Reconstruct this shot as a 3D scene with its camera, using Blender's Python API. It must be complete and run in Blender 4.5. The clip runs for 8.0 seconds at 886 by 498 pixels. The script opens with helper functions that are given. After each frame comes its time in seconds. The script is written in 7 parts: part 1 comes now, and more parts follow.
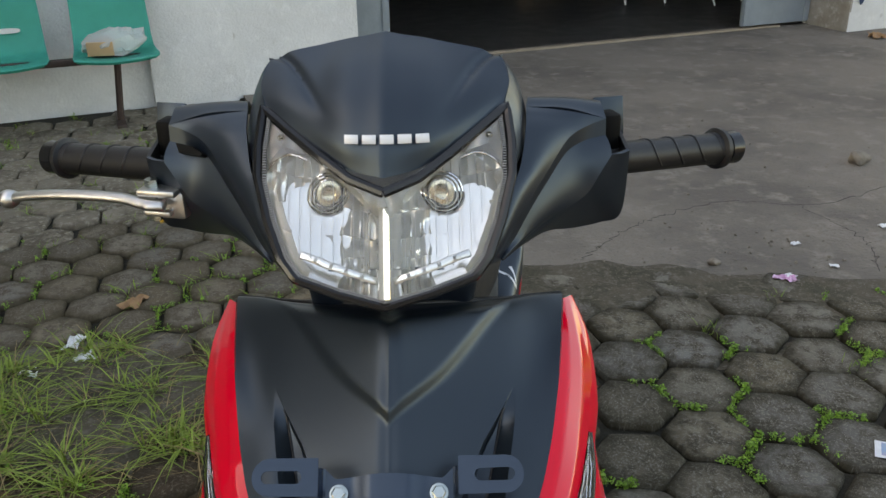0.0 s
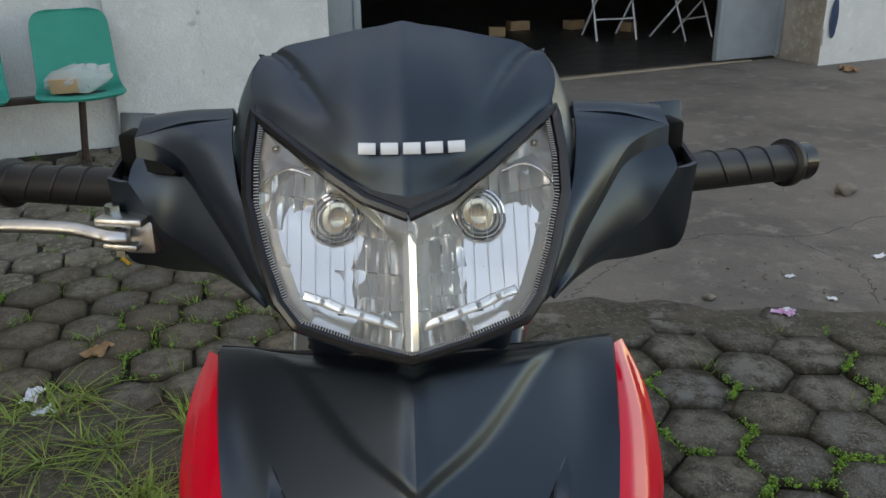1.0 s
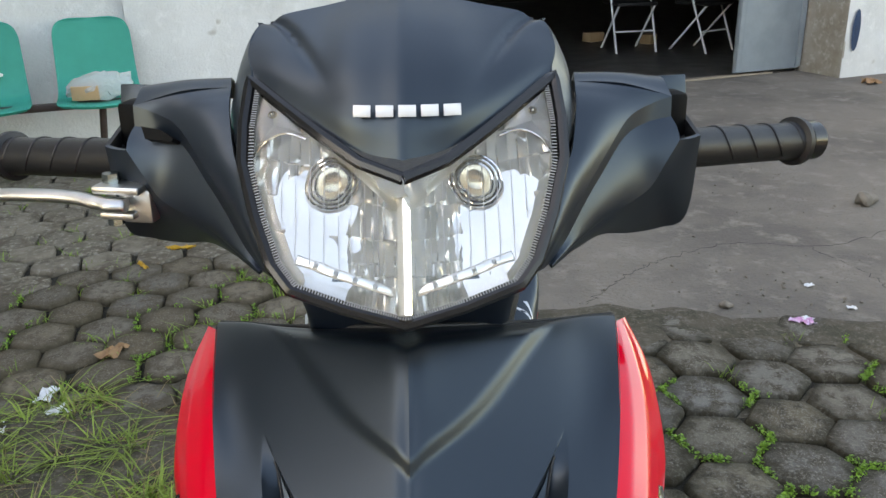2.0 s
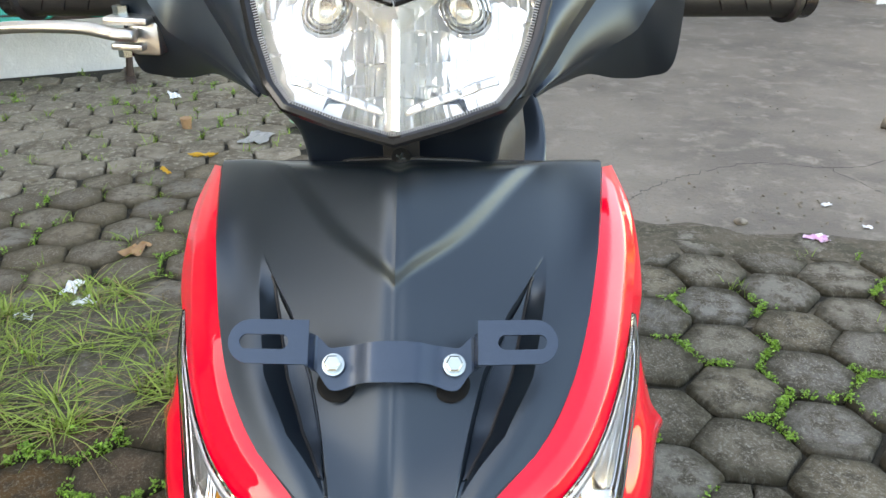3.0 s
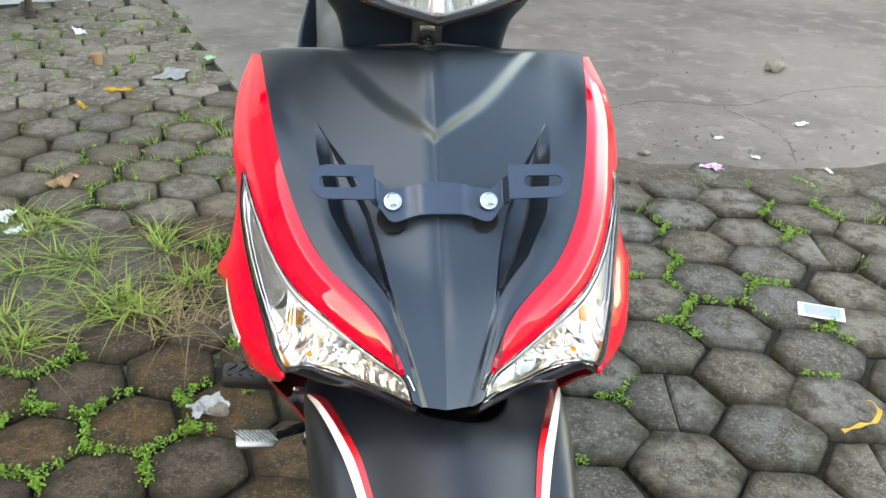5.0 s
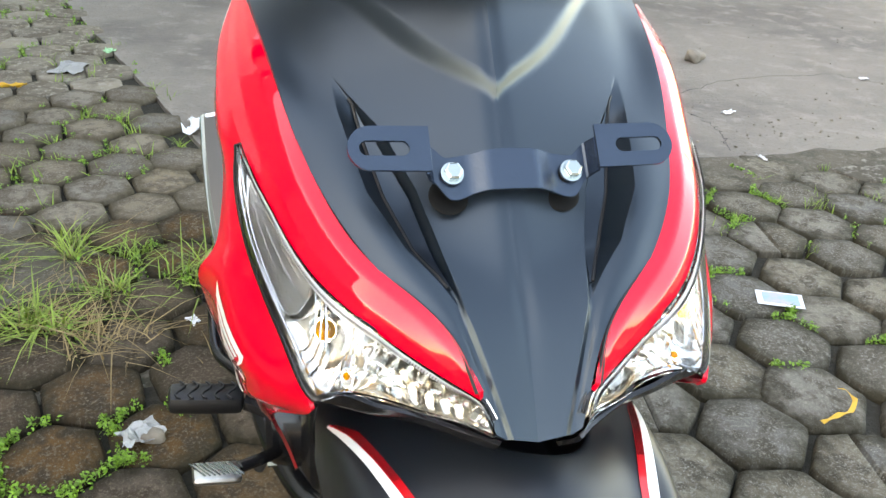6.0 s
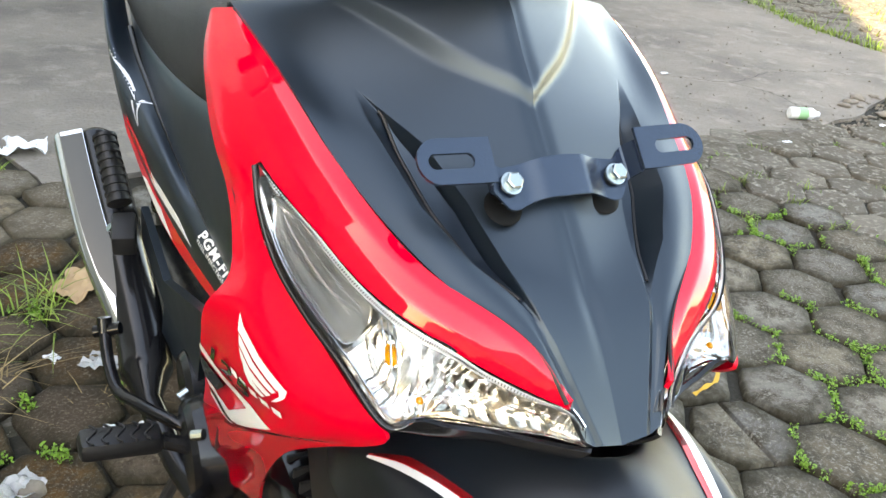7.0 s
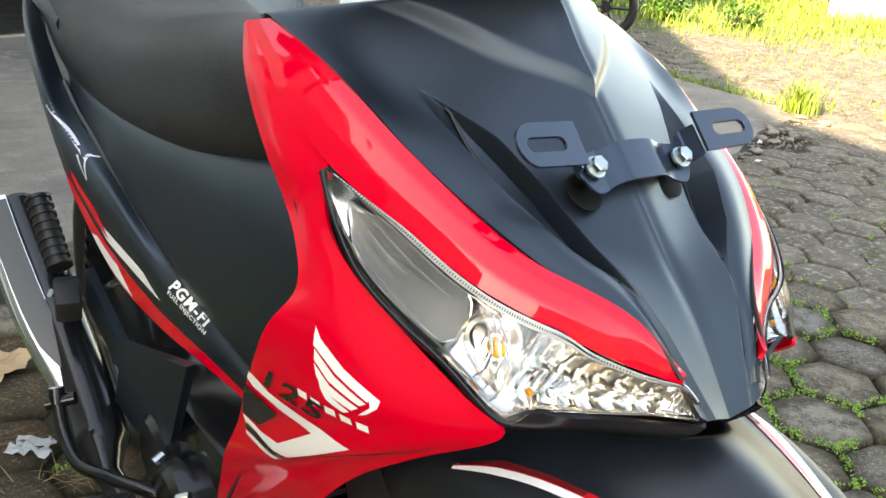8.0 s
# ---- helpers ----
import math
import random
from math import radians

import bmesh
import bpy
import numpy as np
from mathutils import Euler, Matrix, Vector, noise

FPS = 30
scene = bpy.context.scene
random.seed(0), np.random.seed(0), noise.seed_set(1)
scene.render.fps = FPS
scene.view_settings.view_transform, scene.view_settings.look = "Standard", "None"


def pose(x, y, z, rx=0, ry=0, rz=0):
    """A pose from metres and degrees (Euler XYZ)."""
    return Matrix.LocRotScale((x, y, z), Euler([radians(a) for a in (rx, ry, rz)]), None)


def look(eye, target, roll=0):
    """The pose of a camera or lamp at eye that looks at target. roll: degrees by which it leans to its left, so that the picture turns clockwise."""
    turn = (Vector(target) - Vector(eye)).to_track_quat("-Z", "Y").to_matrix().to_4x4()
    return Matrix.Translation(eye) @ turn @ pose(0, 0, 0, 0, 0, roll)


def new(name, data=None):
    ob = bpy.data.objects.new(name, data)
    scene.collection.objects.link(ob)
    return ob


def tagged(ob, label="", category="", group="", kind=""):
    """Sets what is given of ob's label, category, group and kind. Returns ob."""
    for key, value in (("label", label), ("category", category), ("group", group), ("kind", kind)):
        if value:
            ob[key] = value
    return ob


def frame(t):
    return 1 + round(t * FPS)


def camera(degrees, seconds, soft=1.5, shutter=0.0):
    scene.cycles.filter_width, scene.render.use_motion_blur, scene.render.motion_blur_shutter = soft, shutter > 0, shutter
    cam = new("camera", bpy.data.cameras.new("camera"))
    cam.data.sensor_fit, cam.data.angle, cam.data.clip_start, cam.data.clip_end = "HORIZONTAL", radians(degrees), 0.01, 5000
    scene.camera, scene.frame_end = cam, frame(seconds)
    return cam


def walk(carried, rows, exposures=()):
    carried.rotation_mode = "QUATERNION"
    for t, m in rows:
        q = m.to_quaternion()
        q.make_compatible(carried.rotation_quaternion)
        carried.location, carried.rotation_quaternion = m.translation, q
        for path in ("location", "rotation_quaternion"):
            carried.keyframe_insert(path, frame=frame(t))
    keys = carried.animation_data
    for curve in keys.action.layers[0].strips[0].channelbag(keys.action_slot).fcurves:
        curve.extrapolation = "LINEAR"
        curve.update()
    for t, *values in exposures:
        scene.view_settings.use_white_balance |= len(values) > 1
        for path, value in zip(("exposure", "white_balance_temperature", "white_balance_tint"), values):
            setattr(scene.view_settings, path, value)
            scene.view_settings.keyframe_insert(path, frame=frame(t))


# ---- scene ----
cam = camera(53.84, 8.0)
PATH = [  # seconds, eye, target, roll
    (0, (0.0399, -0.5848, 1.3088), (0.0482, 0.3270, 0.8982), -0.70),
    (0.5, (0.0026, -0.4986, 1.2786), (0.0395, 0.4199, 0.8850), -1.05),
    (1, (-0.0024, -0.4562, 1.2501), (0.0406, 0.4720, 0.8805), -0.75),
    (1.2, (0.0021, -0.4495, 1.2420), (0.0356, 0.4821, 0.8799), -0.85),
    (2.3, (0.0153, -0.4751, 1.2124), (0.0317, 0.4602, 0.8587), -0.79),
    (2.5, (0.0201, -0.4880, 1.2068), (0.0290, 0.4418, 0.8388), -0.73),
    (3, (0.0357, -0.5201, 1.1662), (0.0291, 0.3842, 0.7395), -0.02),
    (3.5, (0.0168, -0.5532, 1.1444), (0.0342, 0.3271, 0.6704), -0.07),
    (4, (0.0013, -0.6045, 1.1523), (0.0379, 0.2732, 0.6746), 0.92),
    (4.5, (-0.0252, -0.6512, 1.1590), (0.0369, 0.2204, 0.6728), 1.61),
    (5, (-0.0784, -0.6763, 1.1586), (0.0372, 0.1971, 0.6855), 2.84),
    (5.2, (-0.0993, -0.6559, 1.1473), (0.0367, 0.2149, 0.6750), 3.35),
    (6.3, (-0.2034, -0.4928, 1.0588), (0.0808, 0.3481, 0.5984), 5.50),
    (6.5, (-0.2363, -0.4803, 1.0589), (0.0960, 0.3439, 0.6003), 6.54),
    (7, (-0.3052, -0.4601, 1.0554), (0.1284, 0.3246, 0.6124), 6.67),
    (7.5, (-0.3603, -0.4393, 1.0348), (0.1402, 0.3236, 0.6256), 5.07),
    (8, (-0.4125, -0.4066, 0.9983), (0.1469, 0.3399, 0.6381), 5.44),
]
EXPOSURES = [(0.0, 2.56, 10700, 13), (0.5, 2.16, 10300, 13), (1.0, 2.29, 10100, 13), (2.5, 3.40, 10200, 13), (3.5, 3.88, 10400, 12), (4.0, 3.97, 10450, 12), (4.5, 3.94, 10500, 12), (7.0, 3.88, 10400, 12), (8.0, 3.54, 10400, 12)]
SKY_STRENGTH, SUN_STRENGTH = 0.108, 2.7
walk(cam, [(t, look(eye, target, roll)) for t, eye, target, roll in PATH], EXPOSURES)

from mathutils.bvhtree import BVHTree

# ---- light ----
SUN_FROM = Vector((-0.802, -0.168, 0.574)).normalized()  # where the sun stands
world = bpy.data.worlds.new("sky")
scene.world = world
world.use_nodes = True
sky = world.node_tree.nodes.new("ShaderNodeTexSky")
sky.sky_type, sky.sun_disc = "NISHITA", False
sky.sun_elevation = math.asin(SUN_FROM.z)
sky.sun_rotation = math.atan2(SUN_FROM.x, SUN_FROM.y)
sky.air_density, sky.dust_density, sky.ozone_density = 1.0, 0.8, 1.0
background = world.node_tree.nodes["Background"]
world.node_tree.links.new(sky.outputs[0], background.inputs[0])
background.inputs[1].default_value = SKY_STRENGTH
sun = new("sun", bpy.data.lights.new("sun", "SUN"))
sun.data.energy, sun.data.angle, sun.data.color = SUN_STRENGTH, radians(0.6), (1.0, 0.95, 0.87)
sun.matrix_world = look(SUN_FROM * 30, (0, 0, 0))


# ---- materials ----
def link(tree, a, b):
    tree.links.new(a, b)


def material(name, colour, rough=0.5, metal=0.0, dark=None, light=None, scale=8.0, amount=0.5, grain=0.0, grain_scale=200.0,
             coat=0.0, vary=0.0, transmit=0.0, ior=1.45, rough_vary=0.0, spots=None, spot_scale=30.0, spot_cut=0.62, island=False, rim=None, depth=None, spec=0.5, hue=0.0, crisp=False):
    """A procedural surface: a base colour with two scales of variation, fine relief, and a random shift from piece to piece."""
    m = bpy.data.materials.new(name)
    m.use_nodes = True
    tree = m.node_tree
    bsdf = tree.nodes["Principled BSDF"]
    bsdf.inputs["Roughness"].default_value = rough
    bsdf.inputs["Metallic"].default_value = metal
    bsdf.inputs["IOR"].default_value = ior
    bsdf.inputs["Specular IOR Level"].default_value = spec
    bsdf.inputs["Coat Weight"].default_value = coat
    bsdf.inputs["Coat Roughness"].default_value = 0.03
    bsdf.inputs["Transmission Weight"].default_value = transmit
    rgb = tree.nodes.new("ShaderNodeRGB")
    rgb.outputs[0].default_value = (*colour, 1)
    out = rgb.outputs[0]
    coord = tree.nodes.new("ShaderNodeTexCoord").outputs["Object"]
    if vary or island:
        info = tree.nodes.new("ShaderNodeNewGeometry") if island else tree.nodes.new("ShaderNodeObjectInfo")
        rnd = info.outputs["Random Per Island"] if island else info.outputs["Random"]
        shift = tree.nodes.new("ShaderNodeVectorMath")
        shift.operation = "SCALE"
        joined = tree.nodes.new("ShaderNodeCombineXYZ")
        for n in range(3):
            link(tree, rnd, joined.inputs[n])
        link(tree, joined.outputs[0], shift.inputs[0])
        shift.inputs["Scale"].default_value = 37.0
        add = tree.nodes.new("ShaderNodeVectorMath")
        link(tree, coord, add.inputs[0])
        link(tree, shift.outputs[0], add.inputs[1])
        coord = add.outputs[0]
        hsv = tree.nodes.new("ShaderNodeHueSaturation")
        ran = tree.nodes.new("ShaderNodeMapRange")
        ran.inputs[3].default_value, ran.inputs[4].default_value = 1 - vary, 1 + vary
        link(tree, rnd, ran.inputs[0])
        link(tree, ran.outputs[0], hsv.inputs["Value"])
        if hue:  # some pieces browner, some greyer
            wob = tree.nodes.new("ShaderNodeMath")
            wob.operation = "PINGPONG"
            wob.inputs[1].default_value = 0.13
            link(tree, rnd, wob.inputs[0])
            ran2 = tree.nodes.new("ShaderNodeMapRange")
            ran2.inputs[2].default_value = 0.13
            ran2.inputs[3].default_value, ran2.inputs[4].default_value = 1 - hue, 1 + hue
            link(tree, wob.outputs[0], ran2.inputs[0])
            link(tree, ran2.outputs[0], hsv.inputs["Saturation"])
        link(tree, out, hsv.inputs["Color"])
        out = hsv.outputs[0]

    def noise_tex(size, detail=6.0, rough_=0.6):
        tex = tree.nodes.new("ShaderNodeTexNoise")
        tex.inputs["Scale"].default_value = size
        tex.inputs["Detail"].default_value = detail
        tex.inputs["Roughness"].default_value = rough_
        link(tree, coord, tex.inputs["Vector"])
        return tex.outputs["Fac"]

    def mixed(fac, a, b, low, high):
        ran = tree.nodes.new("ShaderNodeMapRange")
        ran.inputs[1].default_value, ran.inputs[2].default_value = low, high
        link(tree, fac, ran.inputs[0])
        mix = tree.nodes.new("ShaderNodeMix")
        mix.data_type = "RGBA"
        link(tree, ran.outputs[0], mix.inputs["Factor"])
        link(tree, a, mix.inputs["A"])
        mix.inputs["B"].default_value = (*b, 1)
        return mix.outputs["Result"]

    if dark:
        low, high = (0.44, 0.60) if crisp else (0.5 - 0.25 * amount, 0.5 + 0.35 / max(amount, 0.1) * 0.5)
        out = mixed(noise_tex(scale, 8.0, 0.65), out, dark, low, high)
    if light:
        out = mixed(noise_tex(scale * 6.3, 8.0, 0.7), out, light, 0.52, 0.64 if crisp else 0.75)
    if spots:
        out = mixed(noise_tex(spot_scale, 2.0, 0.5), out, spots, spot_cut, spot_cut + 0.05)
    if rim:  # moss and dirt that creeps in from a paver's worn edge
        plain = tree.nodes.new("ShaderNodeTexCoord").outputs["Object"]
        flat = tree.nodes.new("ShaderNodeVectorMath")
        flat.operation = "MULTIPLY"
        flat.inputs[1].default_value = (1, 1, 0)
        link(tree, plain, flat.inputs[0])
        far_ = tree.nodes.new("ShaderNodeVectorMath")
        far_.operation = "LENGTH"
        link(tree, flat.outputs[0], far_.inputs[0])
        add2 = tree.nodes.new("ShaderNodeMath")
        add2.operation = "MULTIPLY_ADD"
        link(tree, noise_tex(2.6, 5.0, 0.65), add2.inputs[0])
        add2.inputs[1].default_value = 1.1
        link(tree, far_.outputs["Value"], add2.inputs[2])
        out = mixed(add2.outputs[0], out, rim, 1.02, 1.52)
    link(tree, out, bsdf.inputs["Base Color"])
    if rough_vary:
        ran = tree.nodes.new("ShaderNodeMapRange")
        ran.inputs[3].default_value, ran.inputs[4].default_value = max(rough - rough_vary, 0.02), min(rough + rough_vary, 1.0)
        link(tree, noise_tex(scale * 3), ran.inputs[0])
        link(tree, ran.outputs[0], bsdf.inputs["Roughness"])
    if grain:
        bump = tree.nodes.new("ShaderNodeBump")
        bump.inputs["Strength"].default_value = min(grain, 1.0)
        bump.inputs["Distance"].default_value = depth or 0.5 / grain_scale
        link(tree, noise_tex(grain_scale, 4.0, 0.65), bump.inputs["Height"])
        link(tree, bump.outputs[0], bsdf.inputs["Normal"])
    return m


FENDER_BLACK = material("dull_black_plastic", (0.0070, 0.0095, 0.0130), 0.40, spec=0.60, grain=0.12, grain_scale=1200, rough_vary=0.05, scale=12)
BLACK = material("matte_black_plastic", (0.0052, 0.0084, 0.0128), 0.36, spec=0.84, grain=0.10, grain_scale=1400, rough_vary=0.04, scale=12)
COWL_BLACK = material("satin_black_plastic", (0.0070, 0.0105, 0.0165), 0.35, spec=0.80, grain=0.10, grain_scale=1400, rough_vary=0.04, scale=12)
STEEL_BLACK = material("black_painted_steel", (0.011, 0.019, 0.036), 0.24, spec=0.85, grain=0.15, grain_scale=500, rough_vary=0.06, scale=30)
for plastic in (BLACK, COWL_BLACK, STEEL_BLACK):  # the reflected sky's blue is put into the specular tint
    plastic.node_tree.nodes["Principled BSDF"].inputs["Specular Tint"].default_value = (0.70, 0.87, 1.0, 1)
# near black standing in for shade inside holes; also the screw's own colour
PIT = material("hole_shade_and_screw_black", (0.004, 0.004, 0.004), 0.6, spec=0.12)
DARK = material("dark_plastic", (0.012, 0.012, 0.013), 0.55, grain=0.3, grain_scale=900)
GLOSS = material("gloss_black_plastic", (0.008, 0.008, 0.009), 0.18, rough_vary=0.05)
RED = material("red_paint", (0.66, 0.0004, 0.018), 0.40, coat=1.0, spec=0.02)
RED.node_tree.nodes["Principled BSDF"].inputs["Coat IOR"].default_value = 1.48
WHITE = material("white_decal", (0.8, 0.8, 0.78), 0.3, coat=0.5)
SILVER = material("silver_decal", (0.62, 0.63, 0.65), 0.3, metal=0.2)
DECAL_BLACK = material("black_decal", (0.012, 0.012, 0.013), 0.25, coat=0.6)
DECAL_RED = material("dark_red_decal", (0.55, 0.006, 0.012), 0.3, coat=0.5)
CHROME = material("chrome", (0.86, 0.86, 0.85), 0.06, metal=1.0)
SHIELD_CHROME = material("hazed_chrome", (0.68, 0.70, 0.72), 0.10, metal=1.0, rough_vary=0.04, scale=8)
REFLECTOR = material("vacuum_metal_reflector", (0.80, 0.79, 0.76), 0.15, metal=1.0)
HEAD_REFLECTOR = material("bright_headlight_reflector", (0.93, 0.92, 0.88), 0.09, metal=0.66)
HEAD_SATIN = material("satin_lamp_reflector", (0.93, 0.92, 0.90), 0.12, metal=0.5)
BULB_METAL = material("bulb_cap_metal", (0.62, 0.55, 0.42), 0.2, metal=1.0)
ALUMINIUM = material("cast_aluminium", (0.60, 0.60, 0.59), 0.34, metal=1.0, dark=(0.42, 0.42, 0.42), scale=40, grain=0.2, grain_scale=300)
ZINC = material("zinc_plated_bolt", (0.40, 0.45, 0.44), 0.26, metal=1.0)
AMBER = material("amber_bulb", (0.95, 0.36, 0.01), 0.08, transmit=0.35)
LENS = material("clear_lens", (1, 1, 1), 0.0, transmit=1.0, ior=1.36)
LENS_RIM = material("ribbed_lens_rim", (0.80, 0.81, 0.81), 0.15, transmit=0.55, ior=1.3)
BEAD = material("beaded_clear_rim", (0.30, 0.30, 0.30), 0.25)
RUBBER = material("black_rubber", (0.009, 0.009, 0.010), 0.42, grain=0.35, grain_scale=900)
VINYL = material("black_vinyl", (0.014, 0.014, 0.016), 0.40, grain=0.7, grain_scale=420, rough_vary=0.05)
PAVER = material("weathered_concrete_paver", (0.134, 0.119, 0.096), 0.88, spec=0.18, dark=(0.060, 0.050, 0.036), light=(0.215, 0.198, 0.165), scale=2.4, amount=0.7,
                 grain=1.0, grain_scale=24, vary=0.30, hue=0.5, spots=(0.33, 0.315, 0.28), spot_scale=58, spot_cut=0.645, depth=0.0035, rim=(0.034, 0.029, 0.018), crisp=True)
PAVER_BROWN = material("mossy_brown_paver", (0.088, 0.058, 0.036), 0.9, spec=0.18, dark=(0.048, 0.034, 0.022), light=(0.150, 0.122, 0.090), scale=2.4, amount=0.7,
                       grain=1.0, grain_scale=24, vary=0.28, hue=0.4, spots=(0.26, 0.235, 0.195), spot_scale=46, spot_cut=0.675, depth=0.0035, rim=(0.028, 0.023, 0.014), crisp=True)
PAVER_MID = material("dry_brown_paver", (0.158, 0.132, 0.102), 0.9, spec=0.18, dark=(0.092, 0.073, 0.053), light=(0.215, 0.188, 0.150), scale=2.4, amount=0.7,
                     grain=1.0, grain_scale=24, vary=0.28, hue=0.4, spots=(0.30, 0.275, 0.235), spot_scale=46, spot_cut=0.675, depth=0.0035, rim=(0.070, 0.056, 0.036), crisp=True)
PAVER_FAR = material("distant_concrete_paver", (0.112, 0.099, 0.080), 0.9, spec=0.18, dark=(0.070, 0.060, 0.045), light=(0.235, 0.215, 0.18), scale=6, grain=0.8, grain_scale=120, vary=0.2, island=True, crisp=True)
PAVER_FAR_BROWN = material("distant_mossy_paver", (0.185, 0.157, 0.122), 0.9, spec=0.18, dark=(0.105, 0.086, 0.063), light=(0.27, 0.24, 0.195), scale=6, grain=0.8, grain_scale=120, vary=0.22, island=True, crisp=True)
SOIL = material("dark_soil", (0.020, 0.017, 0.011), 0.95, dark=(0.012, 0.012, 0.007), light=(0.048, 0.040, 0.027), scale=5, grain=1.0, grain_scale=120)
MUD = material("mossy_grit", (0.082, 0.068, 0.048), 0.95, dark=(0.048, 0.042, 0.026), light=(0.13, 0.112, 0.086), scale=7, amount=0.8, grain=1.0, grain_scale=90, spots=(0.20, 0.18, 0.15), spot_scale=160, spot_cut=0.66, depth=0.006, crisp=True)
SLAB = material("old_concrete_slab", (0.182, 0.156, 0.130), 0.85, dark=(0.118, 0.101, 0.086), light=(0.218, 0.190, 0.160), scale=1.1, amount=0.8, grain=1.0, grain_scale=60,
                spots=(0.115, 0.105, 0.095), spot_scale=90, spot_cut=0.63, depth=0.008, crisp=True)
PLASTER = material("old_white_plaster", (0.66, 0.66, 0.65), 0.85, dark=(0.52, 0.52, 0.51), light=(0.72, 0.72, 0.71), scale=2.2, amount=0.6, grain=0.6, grain_scale=60,
                   spots=(0.36, 0.33, 0.29), spot_scale=4.5, spot_cut=0.67)
PLASTER_DARK = material("dark_mottled_plaster", (0.40, 0.37, 0.33), 0.9, dark=(0.22, 0.19, 0.15), light=(0.5, 0.47, 0.43), scale=3.0, amount=0.9, grain=0.8, grain_scale=70)
DOOR_PAINT = material("grey_blue_door_paint", (0.26, 0.30, 0.33), 0.5, dark=(0.18, 0.21, 0.23), scale=4, grain=0.2, grain_scale=60)
# hall colours set near black: the interior's lack of light is in them
INTERIOR = material("shade_toned_hall_wall", (0.06, 0.056, 0.052), 0.9, dark=(0.035, 0.033, 0.03), scale=1.5, grain=0.4, grain_scale=40)
HALL_FLOOR = material("worn_shade_toned_floor", (0.05, 0.046, 0.042), 0.35, dark=(0.03, 0.028, 0.025), scale=2.0, grain=0.3, grain_scale=50, rough_vary=0.15)
SEAT_GREEN = material("turquoise_plastic", (0.001, 0.29, 0.225), 0.42, spec=0.25, rough_vary=0.06, grain=0.15, grain_scale=300, dark=(0.001, 0.24, 0.185), scale=6)
RUSTY = material("rusty_brown_steel", (0.055, 0.033, 0.026), 0.6, dark=(0.03, 0.02, 0.018), scale=25, grain=0.5, grain_scale=200)
CARDBOARD = material("cardboard", (0.42, 0.27, 0.15), 0.85, dark=(0.36, 0.23, 0.13), scale=14, grain=0.3, grain_scale=200)
FILM = material("clear_plastic_wrap", (0.78, 0.80, 0.80), 0.25, transmit=0.6, ior=1.15, grain=0.8, grain_scale=90)
GRASS = material("green_grass", (0.17, 0.26, 0.035), 0.6, vary=0.45, island=True, dark=(0.10, 0.17, 0.02), scale=5)
OLIVE = material("olive_grass", (0.20, 0.275, 0.045), 0.6, vary=0.45, island=True, dark=(0.13, 0.20, 0.028), scale=5)
DRY = material("dry_grass", (0.27, 0.19, 0.09), 0.75, vary=0.35, island=True)
WEED = material("bright_green_weed", (0.125, 0.255, 0.025), 0.55, vary=0.4, island=True)
PAPER = material("white_paper", (0.72, 0.73, 0.74), 0.7, dark=(0.55, 0.56, 0.58), scale=60)
PAPER_BLUE = material("printed_blue", (0.20, 0.34, 0.50), 0.5, dark=(0.55, 0.32, 0.38), scale=22)
GREY_SHEET = material("dull_grey_plastic", (0.24, 0.24, 0.235), 0.35, dark=(0.17, 0.17, 0.165), scale=20)
PINK = material("pink_wrapper", (0.55, 0.22, 0.45), 0.3, dark=(0.7, 0.7, 0.75), scale=30)
STONE = material("grey_stone", (0.22, 0.19, 0.155), 0.9, dark=(0.10, 0.085, 0.07), scale=30, grain=0.8, grain_scale=150)
LEAF_YELLOW = material("yellowed_leaf", (0.55, 0.30, 0.03), 0.6)
LEAF_BROWN = material("fallen_brown_leaf", (0.33, 0.19, 0.10), 0.8, dark=(0.22, 0.12, 0.06), scale=40)
BLUE_PAINT = material("blue_spray_paint", (0.02, 0.05, 0.11), 0.7, dark=(0.012, 0.02, 0.04), scale=20)
WHITE_STEEL = material("white_painted_steel", (0.7, 0.7, 0.7), 0.4)
FAR_WALL = material("far_grey_wall", (0.42, 0.42, 0.40), 0.9, dark=(0.30, 0.30, 0.28), scale=1.0, grain=0.4, grain_scale=30)
GREEN_CAP = material("pale_green_plastic", (0.22, 0.45, 0.24), 0.4)
SHRUB = material("dark_green_leaf", (0.045, 0.12, 0.015), 0.5, vary=0.4, island=True)


# ---- mesh tools ----
BASES = {}


def spline(pts, n):
    """n + 1 points on a smooth curve through pts."""
    p = [Vector(q) for q in pts]
    if len(p) == 2:
        return [p[0].lerp(p[1], k / n) for k in range(n + 1)]
    p = [2 * p[0] - p[1], *p, 2 * p[-1] - p[-2]]
    out = []
    for k in range(n + 1):
        s = k / n * (len(p) - 3)
        i = min(int(s), len(p) - 4)
        t = s - i
        a, b, c, d = p[i : i + 4]
        out.append(0.5 * (2 * b + (c - a) * t + (2 * a - 5 * b + 4 * c - d) * t * t + (3 * b - a - 3 * c + d) * t**3))
    return out


def flip_x(grid):
    return [[Vector((-q.x, q.y, q.z)) for q in row] for row in grid]


def grid_of(rows, n_across, n_along, curve_across=True):
    """rows: cross-lines of control points. A fine grid, smooth along the rows' order."""
    across = [spline(r, n_across) if curve_across else [Vector(r[0]).lerp(Vector(r[-1]), k / n_across) for k in range(n_across + 1)] for r in rows]
    cols = [spline([r[k] for r in across], n_along) for k in range(n_across + 1)]
    return [[cols[k][j] for k in range(n_across + 1)] for j in range(n_along + 1)]


